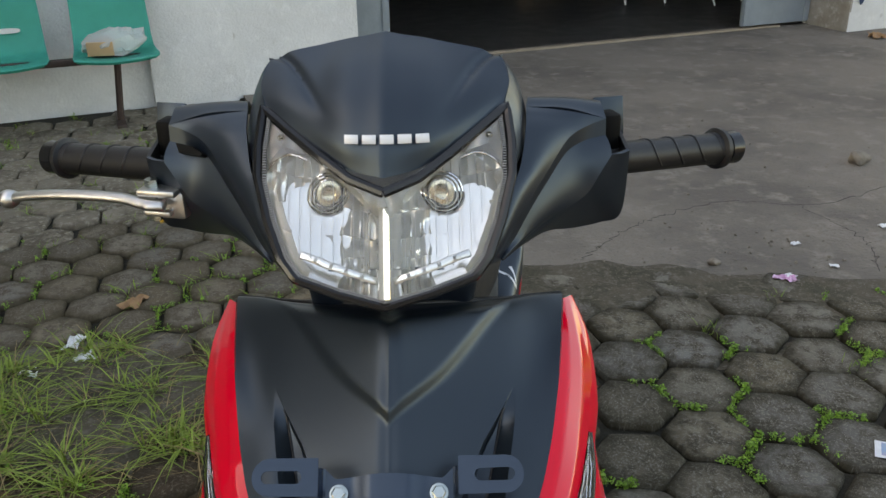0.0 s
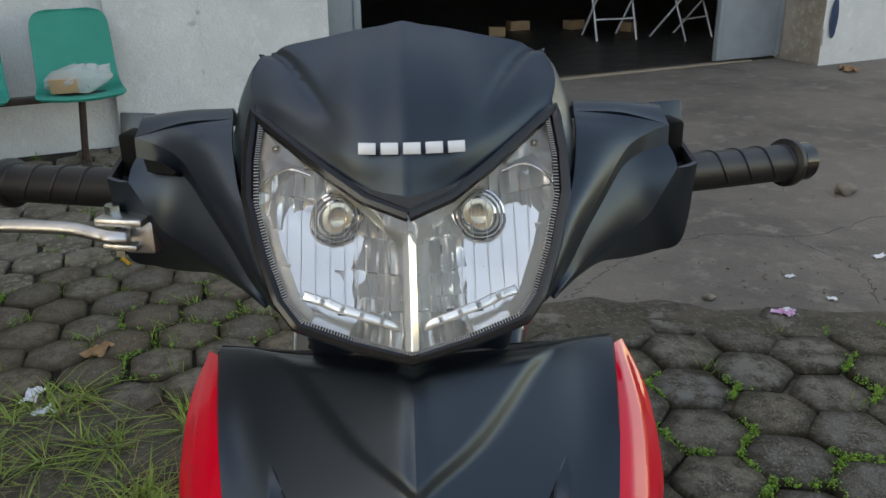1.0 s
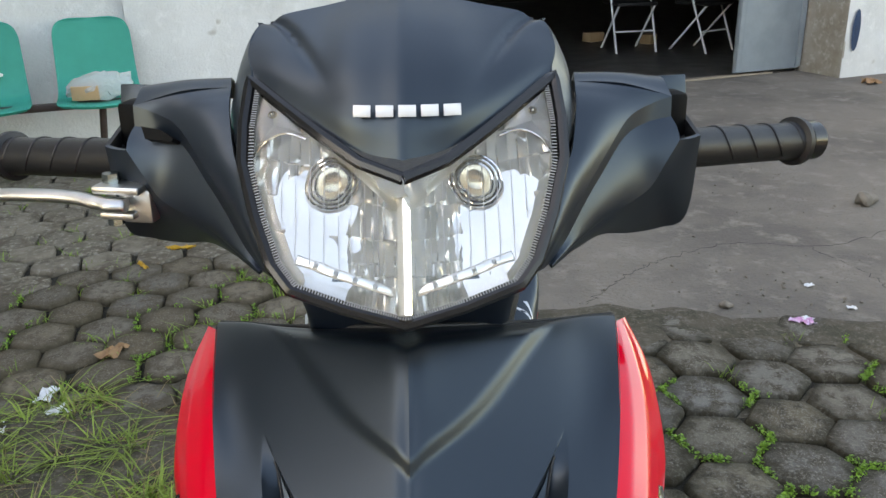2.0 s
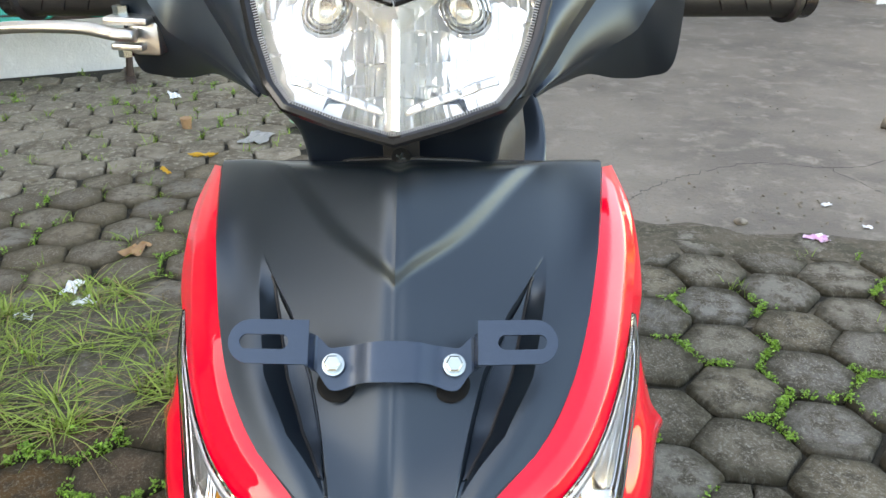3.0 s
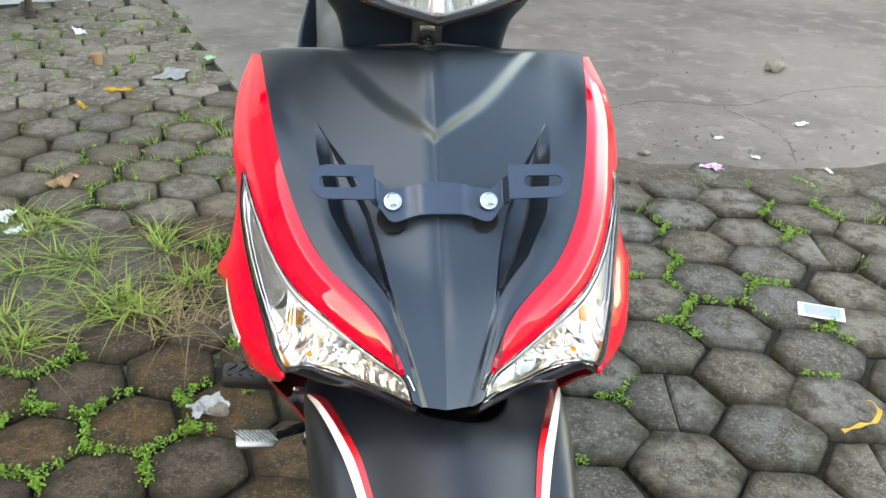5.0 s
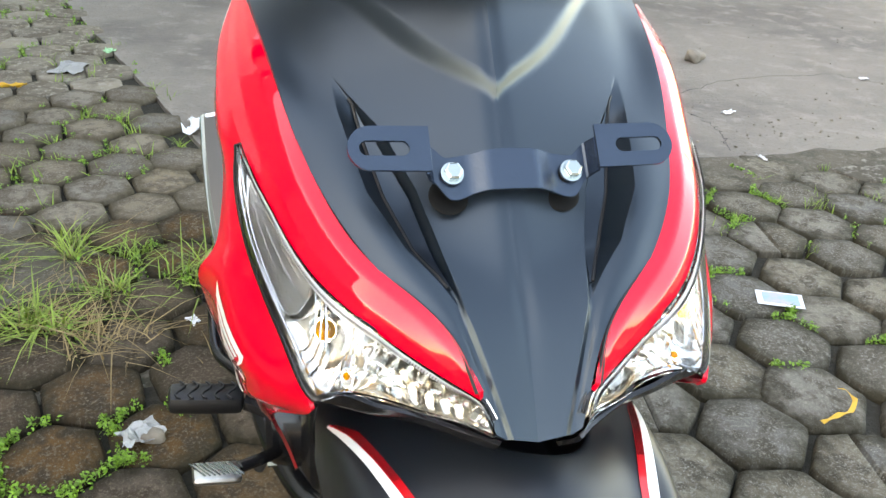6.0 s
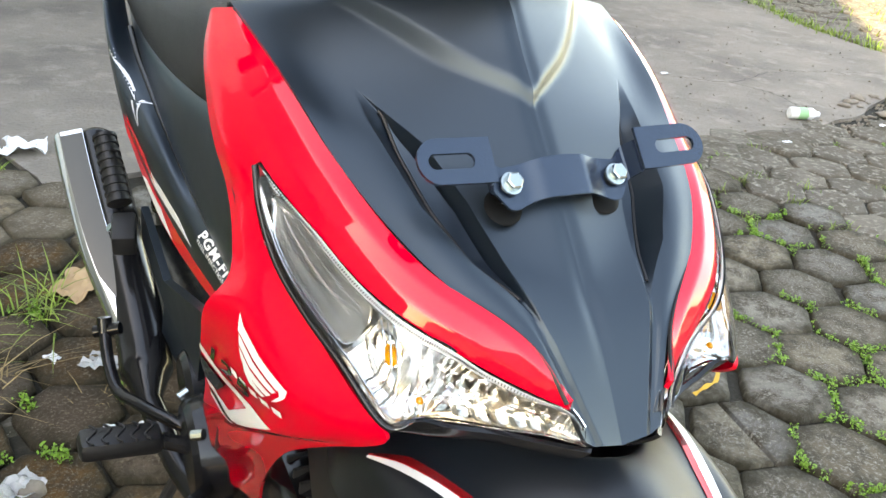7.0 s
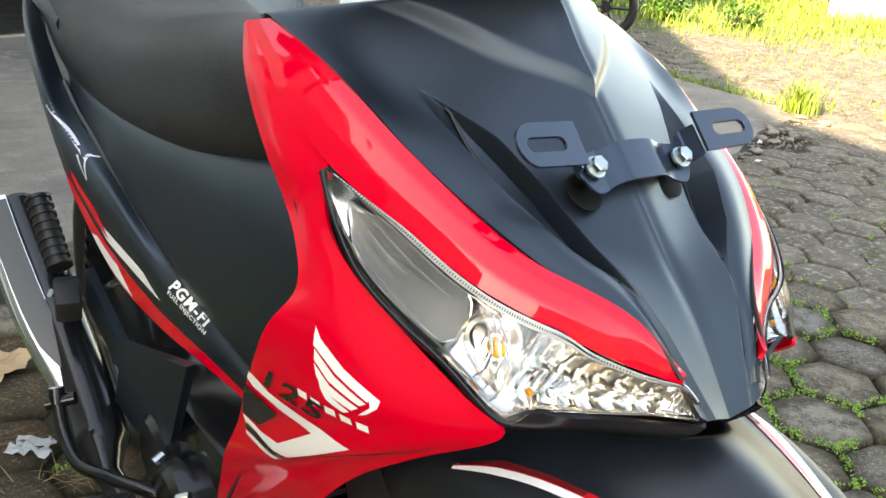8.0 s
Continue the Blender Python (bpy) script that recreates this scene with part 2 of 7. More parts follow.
def shell(bm, grid, thick=0.003, core=(0, 0.3, 0.6)):
    """A plate with the grid as its outer face, turned away from core, and its thickness inward."""
    rows, cols = len(grid), len(grid[0])
    mid = grid[rows // 2][cols // 2]
    a = grid[min(rows // 2 + 1, rows - 1)][cols // 2] - grid[rows // 2 - 1][cols // 2]
    b = grid[rows // 2][min(cols // 2 + 1, cols - 1)] - grid[rows // 2][max(cols // 2 - 1, 0)]
    turn = 1 if a.cross(b).dot(mid - Vector(core)) > 0 else -1
    outer, inner = [], []
    for i in range(rows):
        ro, ri = [], []
        for j in range(cols):
            da = grid[min(i + 1, rows - 1)][j] - grid[max(i - 1, 0)][j]
            db = grid[i][min(j + 1, cols - 1)] - grid[i][max(j - 1, 0)]
            nrm = da.cross(db) * turn
            nrm = nrm.normalized() if nrm.length > 1e-12 else (mid - Vector(core)).normalized()
            ro.append(bm.verts.new(grid[i][j]))
            ri.append(bm.verts.new(grid[i][j] - nrm * thick))
        outer.append(ro)
        inner.append(ri)

    def quad(a_, b_, c_, d_):
        bm.faces.new((a_, b_, c_, d_) if turn > 0 else (d_, c_, b_, a_))

    for i in range(rows - 1):
        for j in range(cols - 1):
            quad(outer[i][j], outer[i + 1][j], outer[i + 1][j + 1], outer[i][j + 1])
            quad(inner[i][j + 1], inner[i + 1][j + 1], inner[i + 1][j], inner[i][j])
    for i in range(rows - 1):
        quad(outer[i + 1][0], outer[i][0], inner[i][0], inner[i + 1][0])
        quad(outer[i][-1], outer[i + 1][-1], inner[i + 1][-1], inner[i][-1])
    for j in range(cols - 1):
        quad(outer[0][j], outer[0][j + 1], inner[0][j + 1], inner[0][j])
        quad(outer[-1][j + 1], outer[-1][j], inner[-1][j], inner[-1][j + 1])
    return bm


def tube(bm, path, radius, sides=12, closed_ends=True):
    """A round bar along a path of points; radius may be one number or one a point."""
    pts = [Vector(q) for q in path]
    radii = radius if isinstance(radius, (list, tuple)) else [radius] * len(pts)
    rings = []
    side = None
    for i, q in enumerate(pts):
        way = (pts[min(i + 1, len(pts) - 1)] - pts[max(i - 1, 0)]).normalized()
        if side is None:
            side = way.cross((0, 0, 1) if abs(way.z) < 0.9 else (1, 0, 0)).normalized()
        side = (side - way * side.dot(way)).normalized()
        up = way.cross(side)
        rings.append([bm.verts.new(q + radii[i] * (math.cos(2 * math.pi * k / sides) * side + math.sin(2 * math.pi * k / sides) * up)) for k in range(sides)])
    for a, b in zip(rings, rings[1:]):
        for k in range(sides):
            bm.faces.new((a[k], b[k], b[(k + 1) % sides], a[(k + 1) % sides])[::-1])
    if closed_ends:
        bm.faces.new(rings[0])
        bm.faces.new(rings[-1][::-1])
    return bm


def box(bm, centre, size, turn=None, bevel=0.0):
    m = Matrix.Translation(centre) @ (turn.to_4x4() if turn else Matrix()) @ Matrix.Diagonal((*size, 1))
    made = bmesh.ops.create_cube(bm, size=1, matrix=m)
    if bevel:
        edges = list({e for v in made["verts"] for e in v.link_edges})
        bmesh.ops.bevel(bm, geom=edges, offset=bevel, segments=2, affect="EDGES", profile=0.5)
    return bm


def prism(bm, outline, thick, m=None, bevel=0.0):
    """An outline in x, y, raised to thick along z, and laid by m."""
    m = m or Matrix()
    low = [bm.verts.new(m @ Vector((x, y, 0))) for x, y in outline]
    high = [bm.verts.new(m @ Vector((x, y, thick))) for x, y in outline]
    n = len(outline)
    area = sum(outline[k][0] * outline[(k + 1) % n][1] - outline[(k + 1) % n][0] * outline[k][1] for k in range(n))
    if area < 0:
        low.reverse(), high.reverse()
    faces = [bm.faces.new(low[::-1]), bm.faces.new(high)]
    for k in range(n):
        faces.append(bm.faces.new((low[k], low[(k + 1) % n], high[(k + 1) % n], high[k])))
    if bevel:
        bmesh.ops.bevel(bm, geom=list(faces[1].edges), offset=bevel, segments=2, affect="EDGES", profile=0.5)
    return bm


def slotted(bm, outer, hole, thick, m):
    """A plate with one hole: the outlines have the same count of points, in the same order."""
    rings = [[bm.verts.new(m @ Vector((x, y, z))) for x, y in ring] for ring, z in ((outer, 0), (hole, 0), (hole, thick), (outer, thick))]
    n = len(outer)
    for a, b in zip(rings, rings[1:] + rings[:1]):
        for k in range(n):
            bm.faces.new((a[k], a[(k + 1) % n], b[(k + 1) % n], b[k])[::-1])
    bmesh.ops.recalc_face_normals(bm, faces=bm.faces)
    return bm


def ball(bm, centre, size, u=16, v=10, turn=None):
    m = Matrix.Translation(centre) @ (turn.to_4x4() if turn else Matrix()) @ Matrix.Diagonal((*size, 1))
    bmesh.ops.create_uvsphere(bm, u_segments=u, v_segments=v, radius=1, matrix=m)
    return bm


def put(bm, name, mat, parent=None, label="", sharp=32.0, parent_at=None):
    me = bpy.data.meshes.new(name)
    bm.normal_update()
    bm.to_mesh(me)
    bm.free()
    me.polygons.foreach_set("use_smooth", [True] * len(me.polygons))
    me.set_sharp_from_angle(angle=radians(sharp))
    me.materials.append(mat)
    ob = new(name, me)
    if parent:
        ob.parent = parent
        ob.matrix_parent_inverse = Matrix.Translation(BASES.get(parent.name, Vector())).inverted()
    if label:
        tagged(ob, label)
    return ob


def part(name, bm, mat, parent, label="", sharp=32.0):
    return put(bm, name, mat, parent, label, sharp)


def thing(name, at, label, category, group="", kind=""):
    ob = new(name)
    ob.location = at
    ob.empty_display_size = 0.05
    BASES[ob.name] = Vector(at)
    return tagged(ob, label, category, group, kind)


def BM():
    return bmesh.new()


# ---- the motorbike ----
BIKE = thing("motorbike", (0, 0.45, 0), "red and matte black underbone motorbike parked on stone pavers", "motorbike")


def smooth(a, b, x):
    t = min(max((x - a) / (b - a), 0.0), 1.0)
    return t * t * (3 - 2 * t)


def keyed(keys, x):
    """A smooth value between keys (x, value)."""
    for (x0, a), (x1, b) in zip(keys, keys[1:]):
        if x <= x1:
            return a + (b - a) * min(max((x - x0) / (x1 - x0), 0), 1)
    return keys[-1][1]


def gear_side(q):
    """The bike leans and turns a little: on the gear side the bodywork stands wider, further forward and higher."""
    x, y, z = q
    return Vector((x * 1.05, y - 0.07 * x, z + 0.028 * x))


def front_panel():
    """The black leg-shield front: a roof-shaped plate with a raised V at the top and a long scoop on each side."""
    c0 = [(0, 0.092, 0.951), (0, 0.054, 0.955), (0, 0.018, 0.919), (0, -0.018, 0.884), (0, -0.055, 0.846), (0, -0.085, 0.815), (0, -0.115, 0.785), (0, -0.153, 0.735)]
    c1 = [(0.088, 0.138, 0.931), (0.088, 0.112, 0.936), (0.086, 0.048, 0.895), (0.076, 0.004, 0.870), (0.062, -0.030, 0.844), (0.052, -0.062, 0.822), (0.038, -0.107, 0.797), (0.018, -0.154, 0.740)]
    c2 = [(0.126, 0.163, 0.922), (0.126, 0.143, 0.927), (0.118, 0.063, 0.889), (0.104, 0.010, 0.866), (0.090, -0.034, 0.844), (0.072, -0.071, 0.821), (0.043, -0.113, 0.794), (0.0215, -0.1535, 0.7415)]
    c3 = [(0.152, 0.176, 0.918), (0.1515, 0.160, 0.920), (0.1389, 0.0744, 0.892), (0.1262, 0.0145, 0.861), (0.1095, -0.036, 0.836), (0.0835, -0.0776, 0.811), (0.0462, -0.117, 0.790), (0.0255, -0.153, 0.744)]
    inner = [(2.0, 0.0990), (2.35, 0.0890), (3.0, 0.0720), (4.0, 0.0550), (5.0, 0.0460), (6.0, 0.0375)]
    gap = [(2.0, 0.1000), (2.4, 0.0885), (3.0, 0.0830), (4.0, 0.0740), (5.0, 0.0600), (5.7, 0.0440), (6.0, 0.0378)]
    outer = [(2.0, 0.1010), (2.6, 0.0985), (3.0, 0.0955), (4.0, 0.0870), (5.0, 0.0680), (6.0, 0.0380)]
    n = 132
    counts = (52, 8, 20, 12, 26)  # columns in each strip: centre to scoop, its wall, floor, slope, outer plate
    down = Vector((0, 0.66, -0.75))
    lines = [spline(c, n) for c in (c0, c1, c2, c3)]
    half, gap_line, inlay = [], [], []
    for j in range(n + 1):
        v = j / n * 7
        dense = spline([lines[k][j] for k in range(4)], 300)
        for q in dense:
            q.x = max(q.x, 0.0)
        edge_x = dense[-1].x
        soft = 1 - smooth(5.4, 6.8, v)
        xi = min(keyed(inner, v), edge_x * 0.80)
        xo = max(min(keyed(outer, v), edge_x * 0.90), xi + 0.002)
        xg = min(max(keyed(gap, v), xi + 0.0010), xo - 0.0006)
        xw = min(xi + 0.0028, xi + (xg - xi) * 0.5)
        deep = 0.0145 * smooth(2.0, 3.1, v) * (1 - smooth(4.9, 6.0, v)) if 2 < v < 6 else 0.0
        reach = 0.090 * (1 - (v - 1.0) / 1.52)
        marks = (0.0, xi, xw, xg, xo, edge_x)
        out, at_k = [], 0
        for part_i, (xa, xb) in enumerate(zip(marks, marks[1:])):
            for i in range(counts[part_i] + (1 if part_i == 4 else 0)):
                x = xa + (xb - xa) * i / counts[part_i]
                while at_k < 299 and dense[at_k + 1].x < x:
                    at_k += 1
                p, r = dense[at_k], dense[at_k + 1]
                f = min(max((x - p.x) / max(r.x - p.x, 1e-9), 0.0), 1.0)
                q = p.lerp(r, f)
                q = q + Vector((0, 0, 1)) * (-0.0030 * math.exp(-((x / 0.006) ** 2)) * soft)
                if deep and xi < x < xo:
                    slope = min((xo - x) / max(xo - xg, 1e-4), 1.0)
                    q = q + down * deep * slope * smooth(0, xw - xi, x - xi)
                if v > 5.0:  # the beak stands proud of the flanks on either side
                    beak = keyed([(5.0, 0.0460), (6.0, 0.0365), (7.0, 0.0150)], v)
                    q = q + down * 0.0030 * min(max((x - beak) / 0.0035, 0.0), 1.0) * smooth(5.0, 6.0, v)
                q = q - down * 0.0062 * min(max(((reach - x) * 0.8 + 0.0062) / 0.0095, 0.0), 1.0) * smooth(0.75, 1.10, v)
                out.append(q)
        half.append(out)
        if 2.3 < v < 5.7:
            floor_ = out[60:81]
            gap_line.append(floor_[-1].copy())
            inlay.append([floor_[i] - down * 0.0016 for i in (20, 14, 8, 2)])
    rows = [[Vector((-q.x, q.y, q.z)) for q in row[:0:-1]] + [gear_side(q) for q in row] for row in half]
    bm = shell(BM(), rows, 0.003)
    panel = part("front_panel", bm, BLACK, BIKE, "matte black plastic front panel with raised V and side scoops", 28)
    part("panel_lip", tube(BM(), [q + Vector((0, 0.002, -0.0005)) for q in rows[0]], 0.0024, 8), DARK, panel, "dark folded upper lip")
    for s in (1, -1):
        g = [[gear_side(q) for q in row] for row in inlay] if s > 0 else flip_x(inlay)
        part("scoop_inlay", shell(BM(), g, 0.004), COWL_BLACK, panel, "smooth dark inlay plate in the scoop")
        line = [(gear_side(q) if s > 0 else Vector((-q.x, q.y, q.z))) - down * 0.0015 for q in gap_line]
        part("gap_line", tube(BM(), line, 0.0012, 6), DARK, panel)
        # a black disc painted as the shade of the recess that the bracket's bolt goes into
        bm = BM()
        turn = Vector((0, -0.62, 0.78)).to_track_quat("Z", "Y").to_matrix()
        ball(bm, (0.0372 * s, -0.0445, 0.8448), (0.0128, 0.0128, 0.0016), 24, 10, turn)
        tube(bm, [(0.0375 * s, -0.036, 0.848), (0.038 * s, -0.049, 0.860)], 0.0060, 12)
        part("bolt_boss", bm, PIT, panel, "boss behind the bracket bolt with a disc painted as recess shade")
    return panel


front_panel()

# lines that the panels share, for the side with positive x
EDGE_A = [(0.1515, 0.16, 0.92), (0.1455, 0.1129, 0.9068), (0.1389, 0.0744, 0.892), (0.1307, 0.0367, 0.8722), (0.123, 0.001, 0.8535), (0.1142, -0.0245, 0.841), (0.1009, -0.054, 0.8226), (0.0835, -0.0776, 0.811), (0.069, -0.0925, 0.805), (0.0475, -0.1145, 0.7915), (0.0405, -0.1295, 0.778), (0.036, -0.141, 0.7655)]
EDGE_B = [(0.162, 0.176, 0.916), (0.17, 0.13, 0.892), (0.17, 0.092, 0.869), (0.1625, 0.053, 0.8455), (0.1525, 0.0132, 0.8325), (0.1442, -0.013, 0.8238), (0.1335, -0.0395, 0.8102), (0.1205, -0.0637, 0.7988), (0.0985, -0.0905, 0.7885), (0.078, -0.1045, 0.7755), (0.051, -0.1235, 0.7635), (0.034, -0.1405, 0.7595)]
LENS_UP = [(0.1625, 0.0555, 0.8445), (0.1525, 0.0132, 0.8325), (0.1442, -0.013, 0.8238), (0.1335, -0.0395, 0.8102), (0.1205, -0.0637, 0.7988), (0.1062, -0.0825, 0.7912), (0.09, -0.0985, 0.784), (0.0725, -0.106, 0.7713), (0.049, -0.1255, 0.7618), (0.034, -0.1405, 0.759), (0.028, -0.15, 0.75)]
LENS_LOW = [(0.1643, 0.0556, 0.8423), (0.1656, 0.036, 0.818), (0.1607, 0.0113, 0.7904), (0.152, -0.022, 0.7722), (0.1421, -0.0567, 0.7588), (0.1271, -0.0945, 0.736), (0.107, -0.099, 0.7398), (0.0865, -0.0985, 0.7335), (0.063, -0.1185, 0.7365), (0.0417, -0.133, 0.7378), (0.0262, -0.1505, 0.7393)]


def eased(pts, n, rounds=40):
    """A curve through pts, ironed so that its highlights run without waves; the ends stay."""
    c = spline(pts, n)
    for _ in range(rounds):
        c = [c[0]] + [(c[k - 1] + c[k] * 2 + c[k + 1]) / 4 for k in range(1, n)] + [c[-1]]
    return c


def mirrored(pts, s):
    return [(x * s, y, z) for x, y, z in pts]


def bodied(pts, s):
    return [gear_side(q) if s > 0 else (-q[0], q[1], q[2]) for q in pts]


def red_panel(s):
    """The glossy strip between the black panel and the lamp: a flat face with a soft fold along its outer third."""
    n = 88
    a_line, b_line = eased(bodied(EDGE_A, s), n), eased(bodied(EDGE_B, s), n)
    way = Vector((0.5 * s, -0.45, 0.45)).normalized()
    g = []
    for k, (a, b) in enumerate(zip(a_line, b_line)):
        lift = 0.0046 * math.sin(math.pi * min(k / n * 1.05, 1)) ** 0.7
        row = []
        for i in range(21):
            t = i / 20
            crown = t / 0.24 if t < 0.24 else 1.0 + 0.25 * (t - 0.24) if t < 0.66 else 1.105 * (1 - t) / 0.34
            row.append(a.lerp(b, t) + way * lift * crown)
        g.append(row)
    for _ in range(1):
        g = [[row[0]] + [(row[i - 1] + row[i] * 2 + row[i + 1]) / 4 for i in range(1, 20)] + [row[20]] for row in g]
    part("red_panel", shell(BM(), g, 0.003), RED, BIKE, "glossy red upper front panel", 60)
    # the dark reveal between the red and the black panel
    part("panel_gap", tube(BM(), [q + Vector((0, 0.001, -0.0015)) for q in a_line], 0.0018, 6), DARK, BIKE)


FAIRING = [
    [(0.162, 0.176, 0.916), (0.163, 0.178, 0.915), (0.164, 0.180, 0.913)],
    [(0.166, 0.126, 0.893), (0.173, 0.143, 0.892), (0.174, 0.157, 0.891)],
    [(0.165, 0.087, 0.871), (0.176, 0.112, 0.868), (0.178, 0.133, 0.866)],
    [(0.161, 0.058, 0.849), (0.175, 0.085, 0.844), (0.179, 0.108, 0.842)],
    [(0.1652, 0.0504, 0.8221), (0.1719, 0.0687, 0.8192), (0.175, 0.088, 0.8153)],
    [(0.165, 0.0388, 0.8041), (0.1729, 0.0511, 0.799), (0.1771, 0.0644, 0.7921)],
    [(0.1619, 0.016, 0.7879), (0.173, 0.0314, 0.7808), (0.1827, 0.0511, 0.7678)],
    [(0.1542, -0.0059, 0.7739), (0.1759, 0.0159, 0.7616), (0.1962, 0.0632, 0.7396)],
    [(0.145, -0.0407, 0.7567), (0.1757, -0.0016, 0.7375), (0.1936, 0.0916, 0.6979)],
    [(0.1368, -0.0745, 0.7426), (0.1732, -0.011, 0.7135), (0.1881, 0.1179, 0.6581)],
    [(0.1283, -0.0974, 0.7325), (0.1675, -0.0106, 0.6947), (0.1779, 0.1548, 0.6082)],
    [(0.1300, -0.0880, 0.7180), (0.1665, 0.0102, 0.664), (0.1715, 0.197, 0.5531)],
    [(0.1440, -0.0360, 0.6800), (0.1600, 0.0472, 0.6323), (0.1600, 0.2364, 0.4977)],
    [(0.1470, 0.0350, 0.6180), (0.1520, 0.12, 0.5583), (0.1470, 0.2772, 0.4369)],
    [(0.1311, 0.1419, 0.498), (0.1299, 0.1939, 0.4676), (0.1254, 0.3044, 0.386)],
    [(0.117, 0.2058, 0.4068), (0.1176, 0.2476, 0.3863), (0.1155, 0.3267, 0.3349)],
]


def fairing(s):
    g = grid_of([bodied(r, s) for r in FAIRING], 18, 120)
    body = part("side_fairing", shell(BM(), g, 0.003), RED, BIKE, "glossy red side fairing with white wing emblem")
    return g, body


def on_grid(g, u, v, lift=0.0008):
    """A point of a grid at u across, v along (0 to 1), a little proud of it."""
    rows, cols = len(g) - 1, len(g[0]) - 1
    i, j = min(int(v * rows), rows - 1), min(int(u * cols), cols - 1)
    a, b = v * rows - i, u * cols - j
    q = (g[i][j] * (1 - b) + g[i][j + 1] * b) * (1 - a) + (g[i + 1][j] * (1 - b) + g[i + 1][j + 1] * b) * a
    nrm = (g[i + 1][j] - g[i][j]).cross(g[i][j + 1] - g[i][j]).normalized()
    if nrm.dot(q - Vector((0, 0.3, 0.6))) < 0:
        nrm.negate()
    return q + nrm * lift


def signal_lamp(s):
    """A front turn signal: clear lens over two rows of bright cells, a grey light guide above them, chrome borders, amber bulbs."""
    n = 320
    up, low = eased(bodied(LENS_UP, s), n, 90), eased(bodied(LENS_LOW, s), n, 30)
    out = Vector((0.5 * s, -0.75, 0.35)).normalized()
    inward = Vector((-0.42 * s, 0.85, -0.25)).normalized()
    cells, first, last = 9, 0.545, 0.900
    face, back = [], []
    for k, (a, b) in enumerate(zip(up, low)):
        w, f = (a - b).length, k / n
        row, deep = [], []
        comb = smooth(first - 0.012, first, f) * (1 - smooth(last, last + 0.012, f))
        cell = abs(math.sin(math.pi * cells * (f - first) / (last - first))) if first < f < last else 0.0
        for i in range(33):
            t = i / 32
            q = a.lerp(b, t)
            row.append(q + out * (0.0014 + 0.055 * w * math.sin(math.pi * t)))
            tub = 0.004 + 0.016 * math.sin(math.pi * t) ** 0.5 * min(w / 0.05, 1.0)
            if t < 0.50:  # upper row of cells, a sloping roof
                teeth = 0.005 + 0.018 * t / 0.50 + 0.0050 * cell * smooth(0.04, 0.20, t)
            else:  # lower row, set forward, then the bright floor
                lower = (t - 0.50) / 0.50
                teeth = 0.0095 + 0.010 * min(lower / 0.7, 1.0) + 0.0032 * cell * (1 - smooth(0.62, 0.74, lower)) - 0.015 * smooth(0.72, 1.0, lower)
            tip = 0.0010 * abs(math.sin(f * math.pi * 130)) * math.sin(math.pi * t) * smooth(0.925, 0.935, f)
            bowl = 0.012 * max(1 - ((f - 0.475) / 0.062) ** 2 - ((t - 0.45) / 0.36) ** 2, 0.0) ** 0.5
            deep.append(q + inward * ((tub + bowl) * (1 - comb) + teeth * comb * min(w / 0.035, 1.0) + tip))
        face.append(row)
        back.append(deep)
    lamp = part("turn_signal", shell(BM(), back, 0.002, core=tuple(back[n // 2][16] + inward)), REFLECTOR, BIKE, "clear front turn signal lamp with amber bulbs", 26)
    lens = part("lens", shell(BM(), face, 0.0012), LENS, lamp, "clear plastic lens", 60)
    lens.visible_shadow = False
    # grey light guide in the upper part, its lower end rounded
    k0, k1 = 26, 128
    pane = []
    for k in range(k0, k1 + 1, 3):
        f = (k - k0) / (k1 - k0)
        half = 0.36 * min(f * 4.0 + 0.15, 1.0) * math.sqrt(max(1 - max((f - 0.90) / 0.11, 0.0) ** 2, 0.0)) + 0.01
        mid = 0.47 + 0.03 * f
        pane.append([face[k][0].lerp(face[k][32], mid - half + 2 * half * j / 8) + inward * (0.0085 + 0.0025 * math.sin(math.pi * j / 8)) for j in range(9)])
    part("light_guide", shell(BM(), pane, 0.001), material_once("smoked"), lamp, "smoked grey upper light guide", 60)
    rib = BM()
    for edge in (0, 8):
        tube(rib, [row[edge] + out * 0.0008 for row in pane], 0.0006, 6)
    for line in (2, 4, 6):
        tube(rib, [row[line] + out * 0.0004 for row in pane[4:-3]], 0.00022, 5)
    tube(rib, [face[k][28] + inward * 0.0045 for k in range(10, 150)], 0.0007, 6)
    tube(rib, [face[k][4] + inward * 0.0045 for k in range(20, 140)], 0.0005, 6)
    for k, wid in ((122, 0.0009), (128, 0.0006), (134, 0.0010)):
        arc = [face[min(k + int(16 * math.sin(math.pi * i / 32) + 0.5 * i), n)][i] + inward * 0.0062 for i in range(3, 30)]
        tube(rib, arc, wid, 6)
    part("divider", rib, CHROME, lamp, "thin chrome divider lines")
    # dark seat round the lens and its ribbed lip
    rim = BM()
    tube(rim, [q + inward * 0.001 for q in low[:168]], 0.0026, 8)
    tube(rim, [q + inward * 0.003 for q in up], 0.0013, 8)
    part("lens_seat", rim, GLOSS, lamp, "black gasket round the lens")
    lip = BM()
    for k in range(10, 312, 2):
        a, b = up[k], up[k + 1]
        box(lip, a.lerp(low[k], 0.040) + out * 0.0034, (0.0005, 0.0022, 0.0010), (b - a).to_track_quat("X", "Z").to_matrix())
    part("ribbed_lip", lip, GLOSS, lamp, "fine dark ribs of the lens lip")
    flange = [[up[k].lerp(low[k], t) + out * (0.0029 + 0.0003 * math.sin(t * 30)) for t in (0.0, 0.03, 0.06, 0.085)] for k in range(6, 314, 3)]
